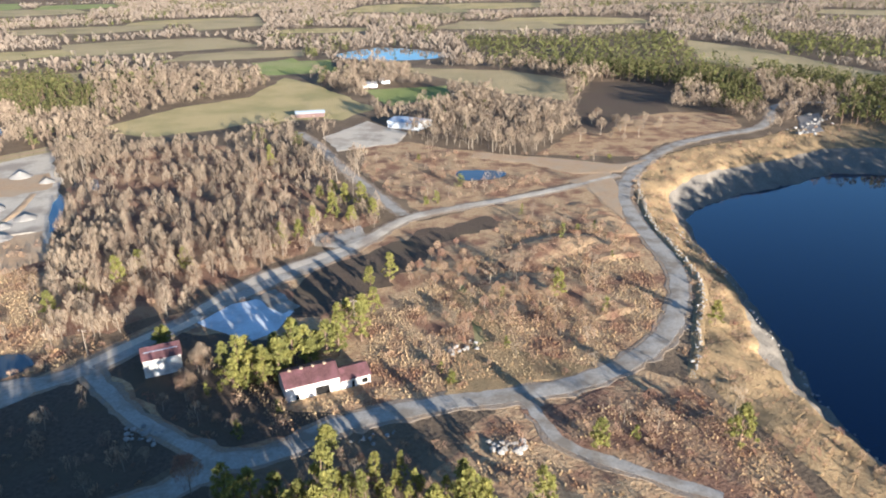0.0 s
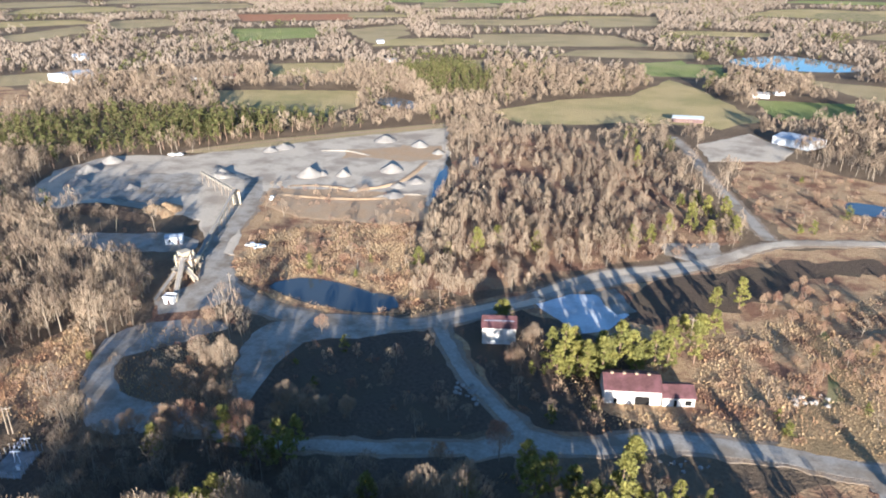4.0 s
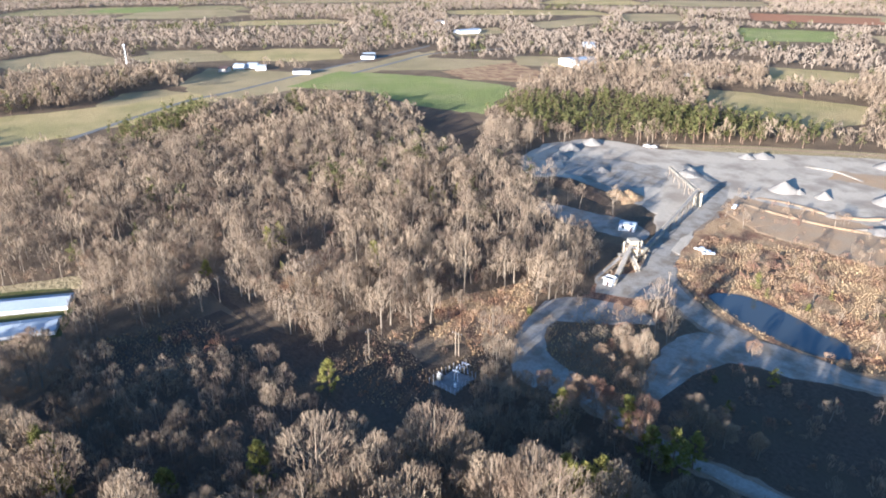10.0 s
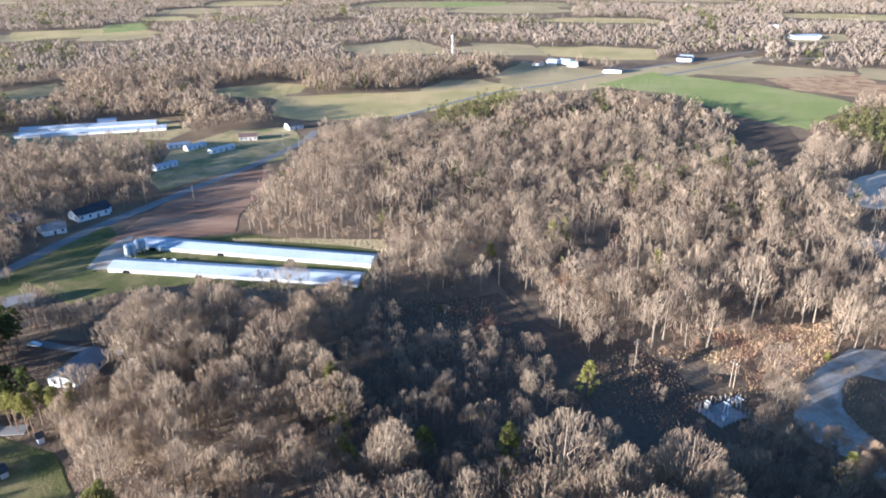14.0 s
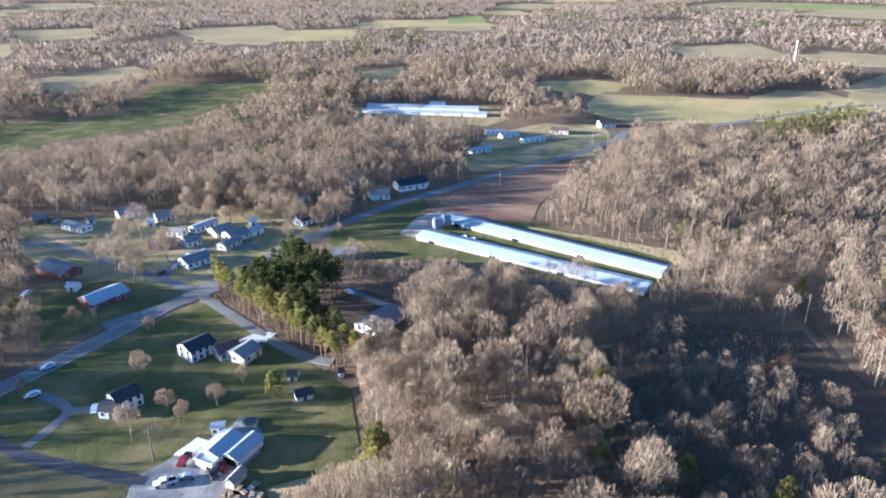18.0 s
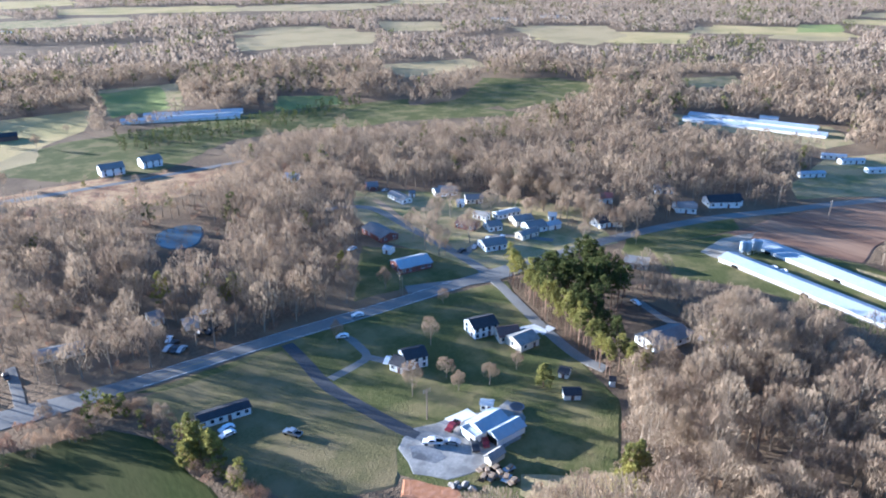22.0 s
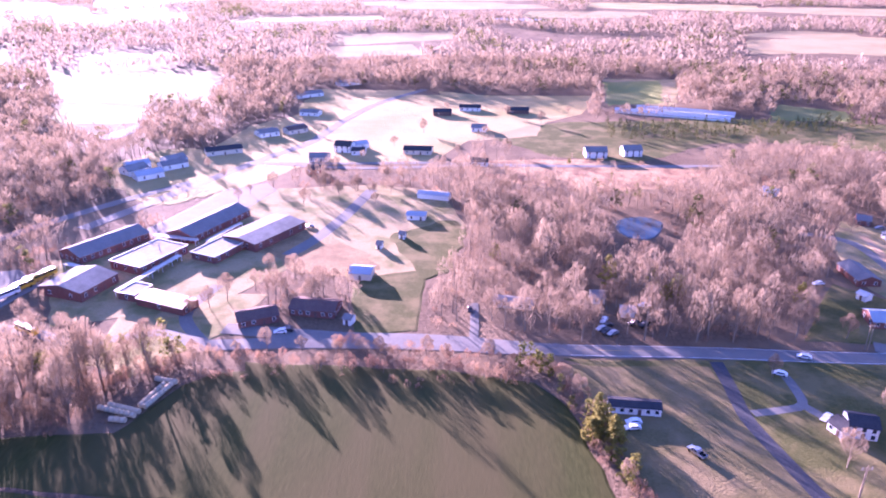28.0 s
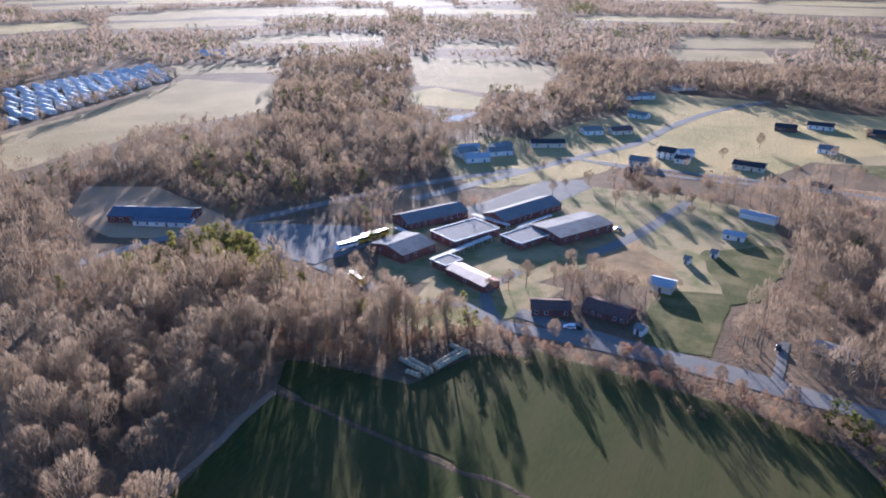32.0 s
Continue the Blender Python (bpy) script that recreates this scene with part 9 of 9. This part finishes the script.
mound_objs = proto_objects([BARE_NEAR[0], BARE_NEAR[2], BARE_NEAR[5]], "bark", "bush", "small_tree", "small tan leafless tree on the scrubby mound", "tree", "small trees on the mound")
plant(mound_objs, mound, r2, 0.28, 0.5)
beyond = [(130 + r2.normal(0, 30), 520 + r2.normal(0, 25)) for k in range(26)]
beyond_objs = proto_objects([BARE_NEAR[0], BARE_NEAR[2], BARE_NEAR[5]], "bark", "twig", "small_tree", "leafless tree in the brush beyond the quarry", "tree", "trees beyond the quarry")
plant(beyond_objs, [p for p in beyond if p[1] > 0.45 * p[0] + 425], r2, 0.5, 0.95)
# single trees and cedars along the quarry lane, tall enough to reach the last sun
r3 = np.random.default_rng(61)
lane_trees = [(-140, 103), (-134, 104), (-144, 100), (-126, 110), (-116, 108), (-150, 94), (-139, 95), (-121, 104), (-73, 125), (-62, 136)]
lane_objs = proto_objects([BARE_NEAR[0], BARE_NEAR[2], BARE_NEAR[5]], "bark", "bush", "bare_tree", "pale tan leafless tree beside the quarry lane", "tree", "bare trees beside the quarry lane")
plant(lane_objs, lane_trees, r3, 0.7, 0.95)
hollow_trees = [(-107, 131), (-115, 125), (-124, 122), (-126, 127), (-119, 130), (-158, 127), (-151, 123), (-166, 132), (-164, 126), (-150, 115), (-160, 119), (-155, 130), (-173, 152), (-184, 152), (-186, 144), (-179, 149), (-76, 176), (-76, 190), (-144, 166)]
hollow_objs = proto_objects([BARE_NEAR[0], BARE_NEAR[1], BARE_NEAR[5]], "bark", "bush", "small_tree", "small tan leafless tree in the brushy hollow", "tree", "small trees in the hollow")
plant(hollow_objs, hollow_trees, r3, 0.4, 0.62)
# pines beyond the pit, out of view, added to shade its far wall
x, y = scatter_points(235, 440, 6.0, r2, -66, -41)
m = land(x, y) == 0
grow("pine_ridge", PINE_MID, x[m], y[m], r2, "pinebark", "needle", "unseen pines added to shade the quarry's far wall", "pine ridge", 1.4, 1.7)
# a second unseen strip of pines for the same shade
strip = spline([(292, 296), (345, 362), (395, 436), (440, 530)], False, 4.5)
px = np.array([p.x + o for p in strip for o in (2, 9, 17, 26)]) + r2.uniform(-2, 2, len(strip) * 4)
py = np.array([p.y - o * 0.6 for p in strip for o in (2, 9, 17, 26)]) + r2.uniform(-2, 2, len(strip) * 4)
grow("pine_ridge", PINE_MID, px, py, r2, "pinebark", "pinetop", "unseen pines added along the rim for wall shade", "pine ridge", 1.5, 1.9)
# undergrowth
x, y = scatter_points(120, 460, 4.2, r2)
code = land(x, y)
u = r2.uniform(size=len(x))
cl = np.clip(0.42 + 1.3 * lowf(x, y, 0.035), 0.08, 0.85)
m = ((code == 2) & (u < cl * 0.85)) | ((code == 4) & (u < 0.21)) | ((code == 0) & (u < np.where((x > 55) & (y < -140), 0.75, 0.2))) | ((code == 5) & (u < 0.18)) | ((code == 6) & (u < 0.4))
grow("brown_brush", BUSH, x[m], y[m], r2, "bark", "bush", "brown leafless bushes and brambles", "bushes", 0.28, 1.4)
m = ((code == 2) & (u > 0.985)) | ((code == 4) & (u > 0.988)) | ((code == 5) & (u > 0.99)) | ((code == 6) & (u > 0.97))
grow("cedar_saplings", CEDAR, x[m], y[m], r2, "bark", "cedar", "small yellow-green cedars", "bushes", 0.5, 1.2)
m = ((code == 4) & (u > 0.955) & (u < 0.988)) | ((code == 2) & (u > 0.93) & (u < 0.985)) | ((code == 6) & (u > 0.9) & (u < 0.97))
grow("small_bare_trees", BARE_MID, x[m], y[m], r2, "bark", "twig", "small leafless trees in the scrub", "trees", 0.28, 0.7)
m = (code == 5) & (u > 0.40) & (u < 0.985)
grow("low_thicket", BARE_WOOD, x[m], y[m], r2, "bark", "twig", "low leafless thicket in the shaded hollow", "trees", 0.3, 0.78)
rr = np.hypot(x, y)
m = (code == 0) & (u > 0.72) & (u < np.where(rr < 290, 0.92, 0.82))
grow("understorey", BARE_MID, x[m], y[m], r2, "bark", "twig", "young leafless trees under the wood", "trees", 0.38, 0.75)
# bushes and grass on the quarry's near slope
ii = r2.integers(0, K, 9000)
uu = r2.uniform(0, 0.62, 9000)
bx = np.array([edge_co[i].x + (sh[i].x - edge_co[i].x) * w for i, w in zip(ii, uu)])
by = np.array([edge_co[i].y + (sh[i].y - edge_co[i].y) * w for i, w in zip(ii, uu)])
bz = WATER_Z * 0.55 * uu ** 1.3
m = r2.uniform(size=9000) < 0.13
grow("bank_brush", BUSH, bx[m], by[m], r2, "bark", "bush", "brown bushes on the quarry slope", "bushes", 0.35, 0.9, bz[m])
BANK = (bx[~m], by[~m], bz[~m])
# dry grass tufts
TUFT = [(None, np.array([[-0.35, 0, 0], [0.35, 0.1, 0], [0.1, 0.05, 0.8], [0, -0.3, 0], [0.1, 0.35, 0], [-0.15, 0, 0.65]])),
        (None, np.array([[-0.3, 0.2, 0], [0.3, -0.1, 0], [0.2, 0.2, 0.55], [0.3, 0.3, 0], [-0.2, -0.3, 0], [-0.1, 0.1, 0.9]]))]
x, y = scatter_points(140, 330, 1.3, r2, -36, 130)
code = land(x, y)
m = ((code == 4) | (code == 2)) & (lowf(x, y, 0.05) > -0.3)
grow("dry_grass", TUFT, x[m], y[m], r2, "bark", "tuft", "tufts of tall tan dry grass", "grass", 0.45, 1.1)
grow("bank_grass", TUFT, BANK[0], BANK[1], r2, "bark", "tuft", "dry grass on the quarry slope", "grass", 0.35, 0.8, BANK[2])
# trees along the field and the road to the school
spots = [(134.1, -162.5), (131.3, -168.2), (127.1, -172.0), (118.1, -172.3), (110.8, -178.5), (103.8, -185.5), (96.4, -192.3), (88.9, -194.8), (81.8, -193.1), (115.2, -189.7), (106.4, -198.8), (129.5, -182.5), (142.7, -180.5), (148.3, -168.4), (155.5, -184.0), (159.1, -172.3), (69.9, -199.2), (59.9, -199.2), (48.8, -200.7), (37.4, -199.4), (23.2, -199.2), (8.1, -198.1), (-34.7, -184.3), (-36.8, -174.1), (-39.8, -162.8), (-41.9, -150.1), (-43.5, -137.6), (21.2, -196.5), (1.6, -195.8), (-11.8, -193.6)]
edge_objs = proto_objects([BARE_NEAR[5], BARE_NEAR[2], BARE_NEAR[4]], "bark", "twig", "hedge_tree", "leafless tree in the field hedge", "tree", "hedge trees")
plant(edge_objs, spots, r2, 0.4, 0.65)
spots = [(-25.4, -195.1), (-27.0, -190.2), (-32.4, -177.7), (-34.3, -169.5), (-39.8, -159.9), (-39.3, -154.2), (-41.9, -151.1), (-42.4, -140.3), (-44.0, -136.5), (128.1, -187.9), (115.1, -189.8), (106.3, -198.9), (95.5, -204.4), (88.4, -198.7), (110.5, -193.8), (99.9, -199.5), (90.3, -193.2), (101.0, -201.6), (121.9, -181.7), (110.1, -197.0), (175.8, -195.8), (-39.9, -155.9), (-37.6, -160.7), (-42.0, -145.1), (-21.7, -189.3), (-29.9, -186.6)]
edge_objs = proto_objects([CEDAR[1], CEDAR[0]], "bark", "cedar", "cedar_tree", "dark green cedar in the hedge", "tree", "hedge cedars")
plant(edge_objs, spots, r2, 0.8, 1.4)
hedge = spline([(136.8, -154.3), (120.6, -162.0), (108.1, -163.8), (104.7, -175.3), (92.9, -188.4), (81.7, -193.4)], False, 1.6) + spline([(82.0, -196.4), (63.1, -193.3), (43.2, -190.2), (7.4, -189.4), (-22.5, -184.3)], False, 2.4) + spline([(37.3, -202.5), (4.8, -198.2), (-27.4, -191.9), (-35.6, -172.9), (-41.3, -145.3), (-44.9, -124.5)], False, 2.8)
hx, hy = np.repeat(np.array([[p.x, p.y] for p in hedge]), 2, 0).T
grow("hedge_growth", [BARE_WOOD[4], BARE_WOOD[2]], hx + r2.uniform(-3, 3, len(hx)), hy + r2.uniform(-3, 3, len(hx)), r2, "bark", "bush", "brown leafless hedge growth along the field", "hedge", 0.22, 0.45)
# the row of tall pines along the lane
row = spline([(-180.5, -188.8), (-172.2, -167.0), (-166.1, -148.3), (-161.4, -130.8), (-157.8, -117.1), (-160.1, -107.9)], False, 3.4)
spots = [(p.x + r2.uniform(-1, 1) + o, p.y + r2.uniform(-1, 1) + o * 0.4) for p in row for o in (0.0, 3.0)]
tall_objs = proto_objects(TALL_PINE, "pinebark", "needle", "tall_pine", "tall pine with a bare trunk beside the lane", "tree", "tall pines along the lane")
plant(tall_objs, spots, r2, 0.58, 0.76)
# the young wood of slim trees
SLIM = [(stem(tr, h, 0.13, 0, 1)[:54], sliver_crown(tr, 210, h, w, h * 0.06, 1.8, 0.055, 0.5, 0.25, 6)) for h, w in ((12, 5.6), (14, 6.2), (10, 5.6), (13, 6.8))]
x, y = scatter_points(150, 520, 5.0, r2)
u = r2.uniform(size=len(x))
nz = lowf(x, y, 0.03)
m = (land(x, y) == 7) & (u < 0.46 + 0.6 * nz)
grow("young_woodland", SLIM, x[m], y[m], r2, "bark", "twig", "young wood of slim leafless trees", "woods", 0.55, 1.05)
m = (land(x, y) == 7) & (u > 0.46 + 0.6 * nz) & (u < 0.76 + 0.6 * nz)
grow("brown_brush", BUSH, x[m], y[m], r2, "bark", "bush", "brown bushes under the young wood", "bushes", 0.5, 1.3)
# middle distance
x, y = scatter_points(290, 860, 7.7, r2)
code = land(x, y)
nz = lowf(x, y, 0.009)
wood_m = (code == 0) & (r2.uniform(size=len(x)) < 0.95)
pine_m = (wood_m & (r2.uniform(size=len(x)) < 0.03 + 0.22 * (nz > 0.3))) | (code == 3)
m = wood_m & ~pine_m
close = m & (np.hypot(x, y) < 510)
grow("bare_woodland", BARE_MID, x[close], y[close], r2, "bark", "twig", "leafless winter woodland in the middle distance", "woods", 0.78, 1.3)
m &= ~close
grow("bare_woodland", BARE_OUT, x[m], y[m], r2, "bark", "twig", "leafless winter woodland beyond the farms", "woods", 0.8, 1.3)
grow("pine_woodland", PINE_MID, x[pine_m], y[pine_m], r2, "pinebark", "pinewood", "green pine woods", "woods", 0.8, 1.15)
m = code == 8
grow("young_pine_plantation", PINE_MID, x[m], y[m], r2, "pinebark", "pinetop", "dark young pine plantation below the blue-roofed barns", "woods", 0.42, 0.58)
# far woods
x, y = scatter_points(860, 2500, 13.0, r2)
code = land(x, y)
nz = lowf(x, y, 0.004)
wood_m = (code == 0) & (nz < 0.5)
pine_m = (wood_m & (r2.uniform(size=len(x)) < 0.04 + 0.55 * ((nz > 0.14) & (nz < 0.24)))) | (code == 3)
m = wood_m & ~pine_m
grow("far_woodland", BARE_FAR, x[m], y[m], r2, "bark", "canopy", "far leafless woods", "woods", 0.85, 1.2)
grow("far_pines", PINE_FAR, x[pine_m], y[pine_m], r2, "pinebark", "pinewood", "far pine woods", "woods", 0.85, 1.15)
